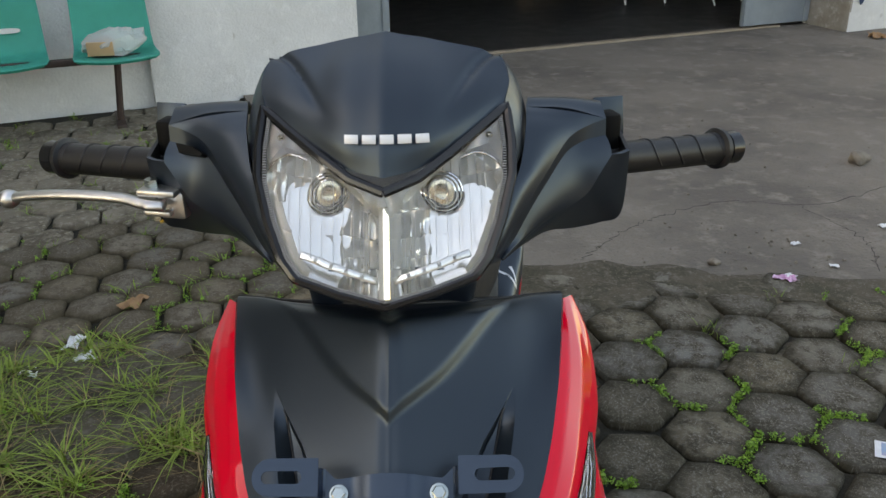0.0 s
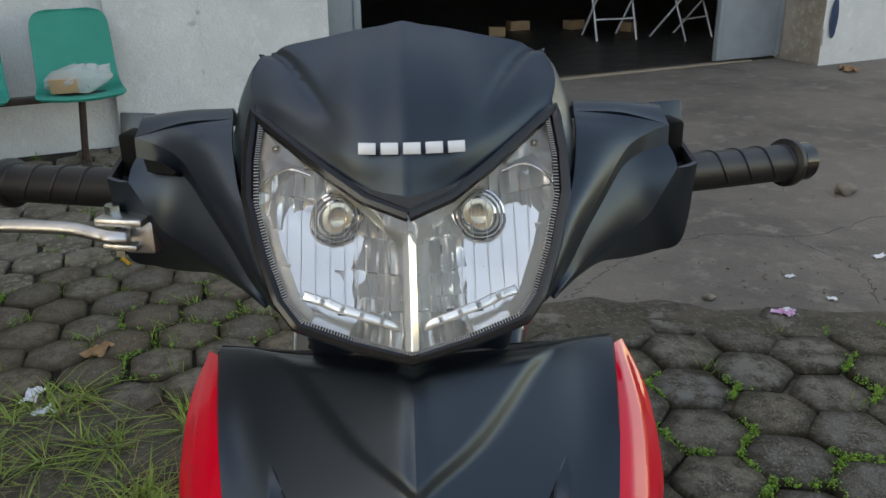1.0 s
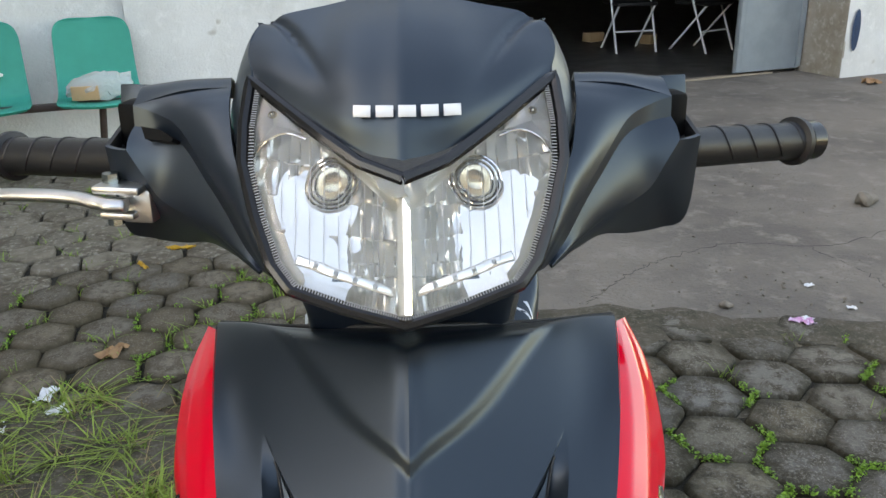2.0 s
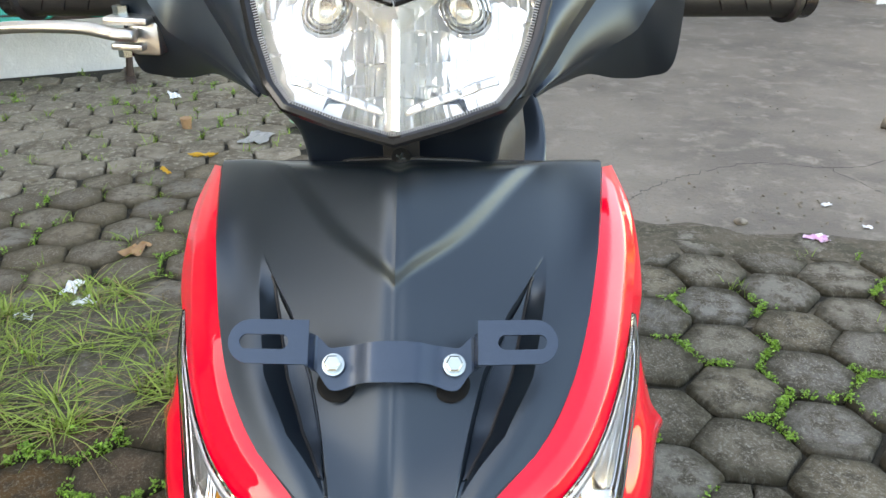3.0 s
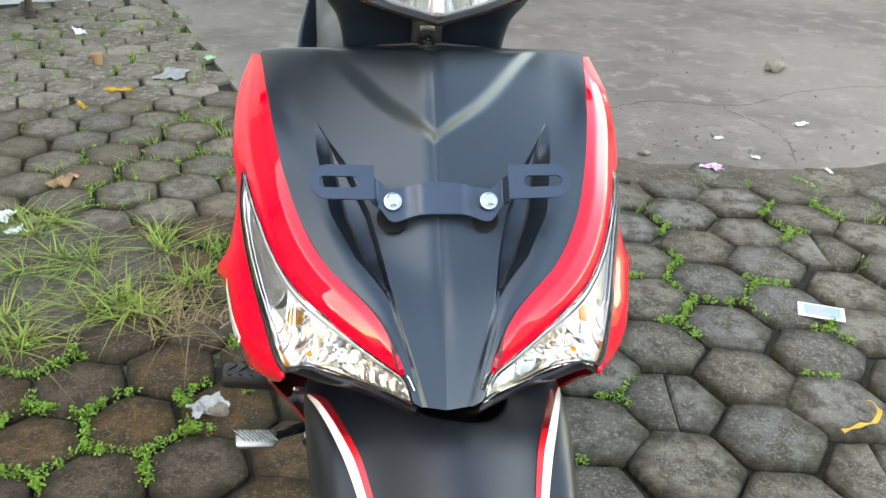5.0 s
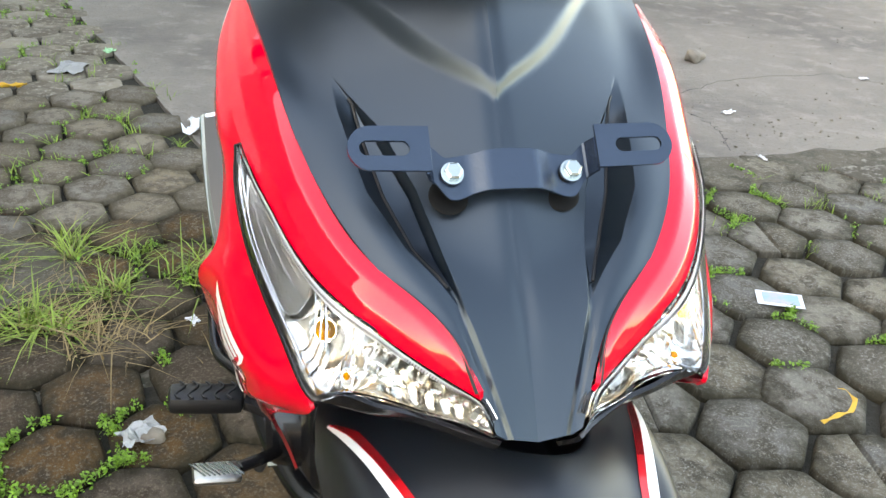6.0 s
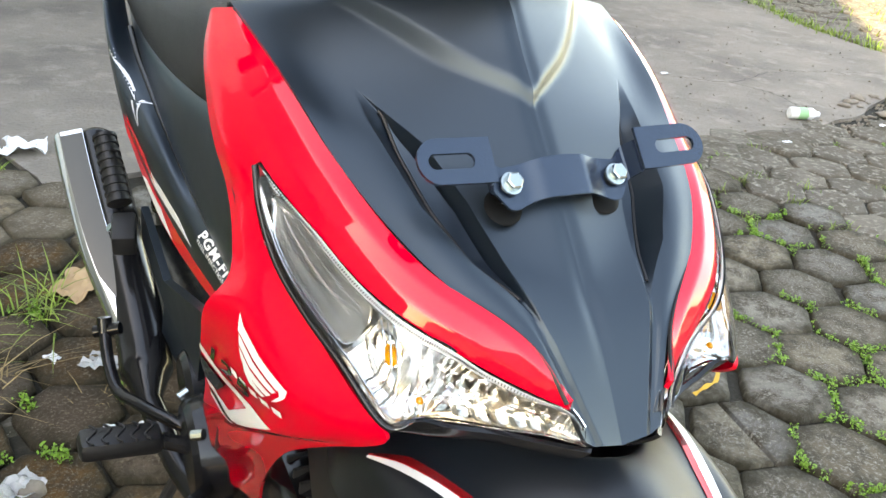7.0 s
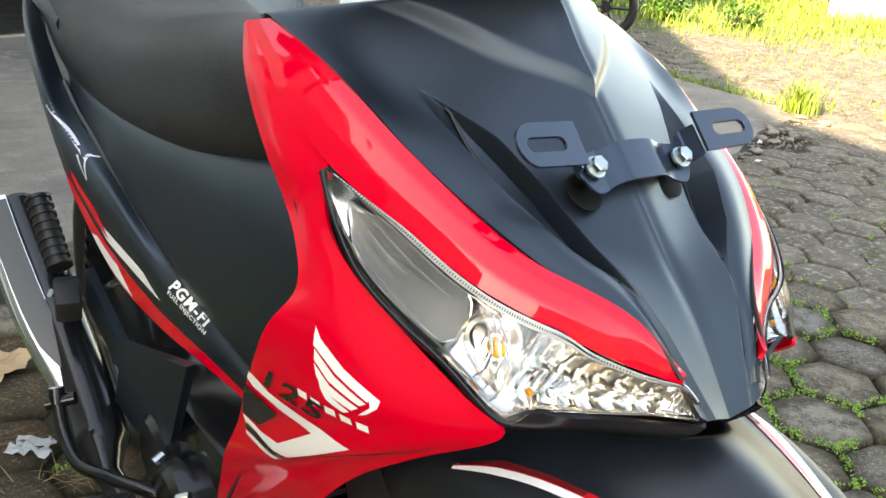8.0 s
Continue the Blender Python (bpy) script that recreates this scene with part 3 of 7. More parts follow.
    part("lens_flange", shell(BM(), flange, 0.0006), LENS_RIM, lamp, "frosted clear flange of the lens", 60)
    seat_ = face[150][14] + inward * 0.018
    part("bulb_holder", tube(BM(), [seat_ + inward * 0.010, seat_, seat_ + out * 0.003], [0.0070, 0.0088, 0.0080], 18), CHROME, lamp, "chrome bulb holder")
    part("bulb", ball(BM(), seat_ + out * 0.0055, (0.0048, 0.0072, 0.0058), 16, 12, Euler((radians(20), 0, 0)).to_matrix()), AMBER, lamp, "amber bulb")
    part("bulb", ball(BM(), face[184][25] + inward * 0.011, (0.0022, 0.0030, 0.0022), 10, 8), AMBER, lamp, "small amber reflection bulb")
    # black trim under the lens, down to the fairing's front corner
    low_trim = [(0.121, -0.093, 0.731), (0.108, -0.094, 0.726), (0.089, -0.100, 0.722), (0.066, -0.110, 0.722), (0.042, -0.130, 0.724), (0.0245, -0.149, 0.729)]
    top_trim = [(0.123, -0.0960, 0.736), (0.108, -0.1010, 0.740), (0.089, -0.108, 0.735), (0.066, -0.118, 0.733), (0.042, -0.136, 0.733), (0.0245, -0.155, 0.737)]
    deep_trim = [(0.115, -0.070, 0.712), (0.100, -0.070, 0.708), (0.085, -0.075, 0.706), (0.060, -0.090, 0.706), (0.035, -0.115, 0.710), (0.020, -0.135, 0.715)]
    g = grid_of([bodied(r, s) for r in zip(top_trim, low_trim, deep_trim)], 8, 30)
    part("lower_trim", shell(BM(), g, 0.003, core=(0, 0.3, 0.9)), GLOSS, BIKE, "gloss black trim under the turn signal")


ONCE = {}


def material_once(key):
    if key not in ONCE:
        ONCE[key] = material("smoked_light_guide", (0.60, 0.605, 0.61), 0.18, metal=0.75, dark=(0.24, 0.24, 0.245), scale=22)
    return ONCE[key]


FAIR_GRID = {}
for s in (1, -1):
    red_panel(s)
    FAIR_GRID[s] = fairing(s)
    signal_lamp(s)


# ---- handlebar, headlight and cowl ----
def cowl():
    low = [(0, 0.056, 1.080), (0.030, 0.068, 1.086), (0.052, 0.082, 1.097), (0.078, 0.102, 1.111), (0.098, 0.121, 1.123)]
    r1 = [(0, 0.066, 1.106), (0.030, 0.073, 1.107), (0.055, 0.090, 1.114), (0.081, 0.112, 1.125), (0.102, 0.130, 1.130)]
    r2 = [(0, 0.088, 1.132), (0.030, 0.092, 1.131), (0.056, 0.108, 1.131), (0.083, 0.128, 1.137), (0.104, 0.142, 1.138)]
    r3 = [(0, 0.124, 1.154), (0.030, 0.126, 1.151), (0.056, 0.136, 1.147), (0.082, 0.148, 1.148), (0.102, 0.155, 1.147)]
    r4 = [(0, 0.170, 1.172), (0.030, 0.171, 1.168), (0.055, 0.170, 1.163), (0.080, 0.167, 1.1585), (0.0975, 0.1645, 1.1530)]
    half = grid_of([low, r1, r2, r3, r4], 32, 34)
    n = len(half) - 1
    for j, row in enumerate(half):
        v = j / n
        for q in row:  # centre ridge, and a pressed groove that runs out to each corner
            line = 0.047 + 0.045 * max(v - 0.35, 0) / 0.65
            q += Vector((0, 0.6, -0.7)) * 0.0045 * math.exp(-(((q.x - line) / 0.0055) ** 2)) * smooth(0.33, 0.75, v)
            q += Vector((0, -0.6, 0.7)) * 0.0022 * math.exp(-((q.x / 0.010) ** 2))
    rows = [[Vector((-q.x, q.y, q.z)) for q in row[:0:-1]] + row for row in half]
    top = part("headlight_cowl", shell(BM(), rows, 0.003, core=(0, 0.3, 1.0)), COWL_BLACK, BIKE, "satin black headlight cowl with white maker's bar", 40)
    for s in (1, -1):
        side = [
            [(0.0975, 0.1645, 1.1530), (0.0976, 0.1643, 1.1528), (0.0977, 0.1641, 1.1526)],
            [(0.106, 0.170, 1.142), (0.1055, 0.161, 1.143), (0.1025, 0.152, 1.146)],
            [(0.114, 0.170, 1.128), (0.110, 0.154, 1.132), (0.1035, 0.141, 1.1375)],
            [(0.118, 0.165, 1.116), (0.112, 0.145, 1.122), (0.1015, 0.129, 1.1300)],
            [(0.1205, 0.157, 1.103), (0.113, 0.136, 1.112), (0.0995, 0.121, 1.1235)],
            [(0.121, 0.146, 1.093), (0.114, 0.124, 1.100), (0.1035, 0.107, 1.106)],
            [(0.116, 0.122, 1.083), (0.112, 0.110, 1.087), (0.1060, 0.099, 1.092)],
            [(0.108, 0.098, 1.0775), (0.1078, 0.0965, 1.0782), (0.107, 0.095, 1.079)],
        ]
        part("cowl_cheek", shell(BM(), grid_of([mirrored(r, s) for r in side], 10, 30), 0.003, core=(0, 0.3, 1.08)), COWL_BLACK, top)
        back = [mirrored(r, s) for r in ([(0, 0.171, 1.169), (0.055, 0.171, 1.160), (0.092, 0.168, 1.153)], [(0, 0.195, 1.157), (0.055, 0.20, 1.146), (0.094, 0.20, 1.134)], [(0, 0.22, 1.10), (0.06, 0.22, 1.10), (0.11, 0.20, 1.09)])]
        part("cowl_back", shell(BM(), grid_of(back, 8, 10), 0.003, core=(0, 0.1, 1.0)), DARK, top)
    # the maker's bar on the cowl: a row of plain silver blocks
    bm = BM()
    for k in range(5):
        x = -0.0242 + k * 0.0138
        y = 0.0663 + 0.10 * abs(x) * (0.5 + abs(x) * 8)
        box(bm, (x, y - 0.0024, 1.1100), (0.0108, 0.0072, 0.0008), Vector((x * 5, -0.9, 0.22)).to_track_quat("Z", "Y").to_matrix(), 0.0003)
    part("maker_bar", bm, SILVER, top, "row of plain silver blocks")
    return top


cowl()


def headlight():
    """Two-bulb headlight: clear lens over a faceted reflector, with a ribbed rim and a black gasket."""
    edge = [(0, 0.049, 1.0705), (0.026, 0.060, 1.078), (0.050, 0.077, 1.091), (0.076, 0.099, 1.106), (0.0965, 0.117, 1.118),
            (0.0990, 0.096, 1.095), (0.0985, 0.078, 1.074), (0.090, 0.058, 1.046), (0.079, 0.039, 1.022), (0.068, 0.030, 1.010), (0.036, 0.023, 1.000), (0, 0.018, 0.991)]
    seg = []
    for a, b in zip(edge, edge[1:]):
        seg += [Vector(a).lerp(Vector(b), k / 6) for k in range(6)]
    right = seg + [Vector(edge[-1])]
    loop = right + [Vector((-q.x, q.y, q.z)) for q in right[-2:0:-1]]
    n = len(loop)
    centre = Vector((0, 0.052, 1.043))
    nrm = Vector((0, -0.90, 0.44)).normalized()

    def ring(f, push):
        return [centre.lerp(q, f) + nrm * push for q in loop]

    def dish(bm, rings, thick=0.0):
        vs = [[bm.verts.new(q) for q in r] for r in rings]
        for a, b in zip(vs, vs[1:]):
            for k in range(n):
                bm.faces.new((a[k], a[(k + 1) % n], b[(k + 1) % n], b[k]))
        bm.faces.new(vs[-1])
        bmesh.ops.recalc_face_normals(bm, faces=bm.faces)
        return bm

    grid = []

    def inside(x, z):
        hit = False
        for k in range(n):
            a, b = loop[k], loop[(k + 1) % n]
            if (a.z > z) != (b.z > z) and x < (b.x - a.x) * (z - a.z) / (b.z - a.z) + a.x:
                hit = not hit
        return hit

    # backing bowl, and in front of it the reflector: two dishes of small tilted facets either side of the divider
    grid = [[centre.lerp(q, f0) - nrm * 0.034 * smooth(0.0, 0.12, 1 - f0) for q in loop] for f0 in (0.99, 0.96, 0.92, 0.85, 0.6, 0.3, 0.03)]
    lamp = part("headlight", dish(BM(), [ring(1.0, -0.004)] + grid), HEAD_REFLECTOR, BIKE, "large clear V-shaped headlight with two bulbs", 24)
    rnd = random.Random(5)
    tilts = {}
    wide, tall, fine_ = 0.0066, 0.0190, 0.0011
    rows_, cols_ = range(int(0.130 / fine_)), range(-92, 93)
    bm = BM()
    verts = {}
    for jz in rows_:
        z = 0.989 + jz * fine_
        for ix in cols_:
            x = ix * fine_
            if not inside(x * 1.035, 1.043 + (z - 1.043) * 1.035):
                continue
            ax, dz = abs(x) - 0.0445, z - 1.047
            tile = (int(abs(x) / wide), int((z - 0.9) / tall), x > 0)
            if tile not in tilts:
                tilts[tile] = (rnd.gauss(0, 0.34), rnd.gauss(0, 0.30))
            tx, tz = tilts[tile]
            lx, lz = abs(x) / wide - tile[0] - 0.5, (z - 0.9) / tall - tile[1] - 0.5
            push = 0.013 + 0.024 * max(1 - (ax * ax + dz * dz) / 0.0022, 0.0)
            push += 0.009 * math.exp(-(((abs(x) - 0.040) / 0.018) ** 2) - ((z - 1.010) / 0.008) ** 2)
            push -= 0.010 * math.exp(-((x / 0.007) ** 2))
            push += tx * lx * wide + tz * lz * tall - 0.0024 * (lx * lx + 0.8 * lz * lz)
            if z < 1.022 and 0.016 < abs(x) < 0.066:  # finely fluted pockets along the foot
                push += 0.0020 * abs(math.sin(math.pi * x / 0.0048))
            y = 0.049 + 3.9 * x * x + (z - 1.043) * 0.50
            verts[ix, jz] = bm.verts.new(Vector((x, y, z)) - nrm * push)
    for ix, jz in verts:
        quad = [verts.get(c) for c in ((ix, jz), (ix + 1, jz), (ix + 1, jz + 1), (ix, jz + 1))]
        if all(quad):
            bm.faces.new(quad)
    part("reflector", bm, HEAD_REFLECTOR, lamp, "faceted bright metal reflector", 14)
    # bright arcs that part the corner lamps off, and the ribbed patches at the sides
    for s in (1, -1):
        arcs, ribs = BM(), BM()
        tube(arcs, spline([(0.0965 * s, 0.082, 1.074), (0.088 * s, 0.083, 1.087), (0.074 * s, 0.079, 1.094), (0.060 * s, 0.071, 1.092)], 24), 0.0006, 8)
        for k in range(13):
            z = 1.026 + 0.0026 * k
            x0 = 0.078 + 0.0009 * k
            tube(ribs, [(x0 * s, 0.043 + 3.4 * x0 * x0 + (z - 1.043) * 0.5 - 0.004, z), ((x0 + 0.011) * s, 0.043 + 3.4 * (x0 + 0.011) ** 2 + (z - 1.036) * 0.5 - 0.004, z + 0.007)], 0.0006, 5)
        part("corner_arc", arcs, CHROME, lamp, "bright arc round the corner lamp")
        part("side_rib", ribs, LENS_RIM, lamp, "fine slanting ribs on the lens")
    # clear lens, gently domed
    rings = [ring(1.0, 0.0)] + [ring(f, 0.010 * (1 - f * f) + 0.002) for f in (0.96, 0.85, 0.68, 0.5, 0.32, 0.15)]
    back = [ring(f, 0.010 * (1 - f * f) + 0.0002) for f in (0.15, 0.32, 0.5, 0.68, 0.85, 0.96)]
    bm = dish(BM(), rings)
    dish(bm, [ring(1.0, -0.002)] + back[::-1])
    lens = part("lens", bm, LENS, lamp, "clear plastic lens", 60)
    lens.visible_shadow = False
    # black gasket and the beaded rim inside it
    gasket = BM()
    tube(gasket, [q + nrm * 0.001 for q in ring(1.035, 0)] + [ring(1.035, 0)[0] + nrm * 0.001], 0.0042, 8, False)
    part("gasket", gasket, GLOSS, lamp, "black gasket round the headlight")
    bead = BM()
    band = BM()
    edges = [[band.verts.new(q) for q in r] for r in (ring(1.005, 0.0012), ring(0.985, 0.0036), ring(0.962, 0.0040), ring(0.958, 0.0020))]
    for a, b in zip(edges, edges[1:]):
        for k in range(n):
            band.faces.new((a[k], a[(k + 1) % n], b[(k + 1) % n], b[k]))
    bmesh.ops.recalc_face_normals(band, faces=band.faces)
    part("rim_band", band, GLOSS, lamp, "dark band under the ribbed rim", 40)
    fine = ring(0.975, 0.0042)
    step = 0.0015
    for k in range(n):
        a, b = fine[k], fine[(k + 1) % n]
        m = max(int((b - a).length / step), 1)
        for i in range(m):
            q = a.lerp(b, i / m)
            way = (b - a).normalized()
            box(bead, q, (0.0006, 0.0034, 0.0008), Matrix((way, nrm.cross(way), nrm)).transposed())
    part("beaded_rim", bead, BEAD, lamp, "ribbed clear rim of the lens")
    # bulbs with their caps, the lens's prism bars, the divider
    for s in (1, -1):
        c = Vector((0.0445 * s, 0.094, 1.050))
        part("bulb_cap", tube(BM(), [c, c - nrm * -0.010, c + nrm * 0.0105], [0.0125, 0.0115, 0.0065], 20), BULB_METAL, lamp, "metal bulb cap")
        rr = BM()
        for rad, d in ((0.0160, 0.004), (0.0135, 0.007), (0.0105, 0.0115)):
            pts = []
            frame_m = nrm.to_track_quat("Z", "Y").to_matrix()
            for k in range(25):
                pts.append(c + nrm * d + frame_m @ Vector((rad * math.cos(k * math.pi / 12), rad * math.sin(k * math.pi / 12), 0)))
            tube(rr, pts, 0.0010, 6, False)
        part("bulb_ring", rr, CHROME, lamp, "concentric bulb shade rings")
        part("bulb", ball(BM(), c + nrm * 0.012, (0.006, 0.009, 0.006), 14, 10), material_glass(), lamp, "clear glass bulb")
        bars = BM()
        for x in (0.016, 0.024, 0.032, 0.040, 0.049, 0.058, 0.067, 0.076):
            pts = []
            for k in range(9):
                z = 1.018 + 0.058 * k / 8 - 0.0006 * (x * 1000 - 45) * 0.12 * (k / 8)
                y = 0.050 + 3.6 * x * x + (z - 1.043) * 0.50
                if inside(x * 1.10, z) and inside(x, z + 0.006):
                    pts.append((x * s, y - 0.006, z))
            if len(pts) > 2:
                tube(bars, pts, 0.00026, 5)
        part("prism_bar", bars, LENS_RIM, lamp, "fine prism lines on the lens")
        # bright ledge along the lower edge with its small square notches
        ledge = BM()
        a, b = Vector((0.006 * s, 0.036, 1.0025)), Vector((0.066 * s, 0.048, 1.020))
        way = (b - a).normalized()
        m3 = Matrix((way, nrm.cross(way), nrm)).transposed()
        box(ledge, a.lerp(b, 0.5), ((b - a).length, 0.006, 0.003), m3, 0.001)
        part("lower_ledge", ledge, HEAD_REFLECTOR, lamp, "bright ledge at the lens's foot")
        notch = BM()
        for k in range(4):
            box(notch, a.lerp(b, 0.2 + 0.2 * k) + nrm * 0.0024, (0.0028, 0.0036, 0.0016), m3, 0.0006)
        part("notch", notch, LENS_RIM, lamp)
        # the little wedge lamp in each upper corner
        wedge = BM()
        rim = [Vector((0.0915 * s, 0.117, 1.109)), Vector((0.0945 * s, 0.101, 1.092)), Vector((0.0925 * s, 0.095, 1.079)), Vector((0.079 * s, 0.096, 1.088)), Vector((0.064 * s, 0.091, 1.0895)), Vector((0.078 * s, 0.106, 1.100))]
        deep = [Vector((0.0845 * s, 0.1135, 1.098)), Vector((0.083 * s, 0.1055, 1.090))]
        vs = [wedge.verts.new(q) for q in rim + deep]
        for f in ((0, 1, 6), (1, 2, 7), (1, 7, 6), (2, 3, 7), (3, 4, 7), (4, 5, 7), (5, 6, 7), (5, 0, 6)):
            wedge.faces.new([vs[k] for k in f])
        bmesh.ops.recalc_face_normals(wedge, faces=wedge.faces)
        part("corner_reflector", wedge, HEAD_SATIN, lamp, "bright corner wedge", 5)
        part("corner_bulb", ball(BM(), (0.084 * s, 0.108, 1.097), (0.003, 0.003, 0.003), 10, 8), BULB_METAL, lamp)
    div = BM()
    box(div, (0, 0.030, 1.0285), (0.0062, 0.0062, 0.072), Euler((radians(-27), 0, 0)).to_matrix() @ Euler((0, 0, radians(45))).to_matrix(), 0.0006)
    part("centre_divider", div, HEAD_REFLECTOR, lamp, "bright ridge down the middle", 5)


def material_glass():
    if "glass" not in ONCE:
        ONCE["glass"] = material("bulb_glass", (0.95, 0.95, 0.93), 0.02, transmit=0.9, ior=1.3)
    return ONCE["glass"]


headlight()


def handlebar_side(s):
    # lines along the cover, from the lamp's lower corner up to the switch opening
    inner = [(0.078, 0.044, 1.008), (0.092, 0.055, 1.034), (0.102, 0.076, 1.061), (0.111, 0.097, 1.077), (0.117, 0.123, 1.099), (0.119, 0.141, 1.108), (0.120, 0.151, 1.111)]
    fold = [(0.087, 0.052, 1.009), (0.100, 0.066, 1.025), (0.116, 0.085, 1.046), (0.135, 0.109, 1.067), (0.155, 0.132, 1.088), (0.174, 0.146, 1.095), (0.190, 0.152, 1.099)]
    groove = [(0.093, 0.064, 1.008), (0.106, 0.078, 1.020), (0.121, 0.095, 1.040), (0.136, 0.112, 1.057), (0.153, 0.131, 1.075), (0.170, 0.143, 1.082), (0.190, 0.150, 1.085)]
    keel = [(0.095, 0.063, 1.007), (0.128, 0.099, 1.020), (0.147, 0.114, 1.027), (0.162, 0.124, 1.032), (0.174, 0.130, 1.039), (0.183, 0.132, 1.054), (0.194, 0.137, 1.071)]
    foot = [(0.094, 0.066, 1.005), (0.116, 0.094, 1.007), (0.138, 0.118, 1.008), (0.165, 0.150, 0.997), (0.194, 0.172, 0.993), (0.213, 0.168, 1.005), (0.2115, 0.146, 1.072)]

    def strip(a_line, b_line, crown, way, n_across=8):
        """A panel between two lines, lightly crowned along way."""
        rows = []
        for a, b in zip(spline(mirrored(a_line, s), 48), spline(mirrored(b_line, s), 48)):
            rows.append([a.lerp(b, k / n_across) + Vector((way[0] * s, way[1], way[2])) * crown * math.sin(math.pi * k / n_across) for k in range(n_across + 1)])
        return rows

    core = (0.05 * s, 0.25, 1.02)
    top = [[(0.120, 0.151, 1.111), (0.155, 0.154, 1.1085), (0.190, 0.152, 1.099)], [(0.123, 0.172, 1.114), (0.156, 0.176, 1.1125), (0.188, 0.178, 1.1085)], [(0.126, 0.210, 1.095), (0.158, 0.215, 1.092), (0.190, 0.215, 1.087)]]
    bm = shell(BM(), strip(inner, fold, 0.0035, (0.3, -0.7, 0.6), 12), 0.003, core)
    shell(bm, grid_of([mirrored(r, s) for r in top], 12, 14), 0.003, core)
    bmesh.ops.remove_doubles(bm, verts=bm.verts, dist=0.0004)
    cover = part("handlebar_cover", bm, COWL_BLACK, BIKE, "satin black handlebar cover with a pressed crease", 40)
    part("cover_crease", shell(BM(), strip(fold, groove, 0.0, (0, 0, 0), 3), 0.003, core), COWL_BLACK, cover, "", 20)
    part("cover_wing", shell(BM(), strip(groove, keel, 0.0022, (0.3, -0.8, 0.3), 10), 0.003, core), COWL_BLACK, cover, "", 30)
    part("cover_underside", shell(BM(), strip(keel, foot, 0.0015, (0.5, -0.6, -0.4), 8), 0.003, (0.10 * s, 0.25, 1.06)), COWL_BLACK, cover, "satin black underside of the cover", 30)
    behind = [(x * 0.985, y + 0.045, z + 0.012) for x, y, z in foot]
    part("cover_return", shell(BM(), strip(foot, behind, 0.0, (0, 0, 0), 4), 0.003, (0.10 * s, 0.20, 1.09)), DARK, cover, "", 30)
    # black block stands in for the shade inside the opening
    part("switch_opening", box(BM(), (0.197 * s, 0.178, 1.078), (0.018, 0.022, 0.040), Euler((0, 0, radians(14 * s))).to_matrix(), 0.004), PIT, cover, "black block painted as the shade of a switch opening")
    back = BM()
    box(back, (0.202 * s, 0.203, 1.087), (0.030, 0.003, 0.036), Euler((radians(-12), 0, radians(14 * s))).to_matrix(), 0.0012)
    part("rear_tab", back, COWL_BLACK, cover, "small upright tab behind the switch opening")
    core = BM()
    tube(core, [(0.05 * s, 0.17, 1.050), (0.15 * s, 0.175, 1.052), (0.208 * s, 0.182, 1.053)], [0.030, 0.026, 0.018], 14)
    part("switch_core", core, DARK, cover)
    # grip with its flange, wave ribs and bar end
    a, b = Vector((0.205 * s, 0.176, 1.0545)), Vector((0.338 * s, 0.243, 1.0425))
    way = (b - a).normalized()
    bm = tube(BM(), [a, a + way * 0.02, a + way * 0.11, a + way * 0.122, a + way * 0.1235, a + way * 0.128, a + way * 0.1295], [0.0150, 0.0152, 0.0150, 0.0158, 0.0200, 0.0200, 0.0165], 28)
    grip = part("grip", bm, RUBBER, BIKE, "black rubber handlebar grip with wave ribs")
    side = way.cross((0, 0, 1)).normalized()
    upw = side.cross(way)
    for k in range(4):
        rib = BM()
        pts = []
        for i in range(15):
            ang = radians(-70 + 190 * i / 14)
            along = 0.026 + 0.027 * k + 0.020 * (i / 14) + 0.004 * math.sin(i / 14 * 6.3)
            pts.append(a + way * along + 0.0151 * (math.cos(ang) * upw + math.sin(ang) * side * (1 if (side.y < 0) else -1)))
        tube(rib, pts, 0.0011, 6)
        part("wave_rib", rib, RUBBER, grip)
    e = a + way * 0.1295
    part("bar_end", tube(BM(), [e, e + way * 0.003, e + way * 0.0045, e + way * 0.018, e + way * 0.0195], [0.0125, 0.0125, 0.0160, 0.0162, 0.0140], 24), GLOSS, grip, "gloss black bar end weight")
    return cover


COVERS = {s: handlebar_side(s) for s in (1, -1)}

# the brake side: master cylinder, lever, pivot bolt, and a black plate as the cover slot's shade
lever = part("brake_lever", BM(), ALUMINIUM, BIKE, "polished aluminium front brake lever")
bm = BM()
path = spline([(-0.196, 0.128, 1.034), (-0.212, 0.128, 1.035), (-0.240, 0.140, 1.037), (-0.290, 0.155, 1.035), (-0.330, 0.168, 1.030), (-0.352, 0.175, 1.025)], 30)
rows = []
for k, q in enumerate(path):
    way = (path[min(k + 1, 30)] - path[max(k - 1, 0)]).normalized()
    side = way.cross((0, 0, 1)).normalized()
    w = (0.0085 if k < 6 else 0.0062) * (1 if k < 29 else 0.7)
    rows.append([q + side * w * math.cos(i * math.pi / 6) + Vector((0, 0, 0.0048 * math.sin(i * math.pi / 6))) for i in range(12)])
vs = [[bm.verts.new(q) for q in r] for r in rows]
for a, b in zip(vs, vs[1:]):
    for i in range(12):
        bm.faces.new((a[i], a[(i + 1) % 12], b[(i + 1) % 12], b[i]))
bm.faces.new(vs[0]), bm.faces.new(vs[-1])
ball(bm, (-0.354, 0.176, 1.024), (0.010, 0.009, 0.009))
bmesh.ops.recalc_face_normals(bm, faces=bm.faces)
bm.to_mesh(lever.data)
bm.free()
lever.data.polygons.foreach_set("use_smooth", [True] * len(lever.data.polygons))
bm = BM()
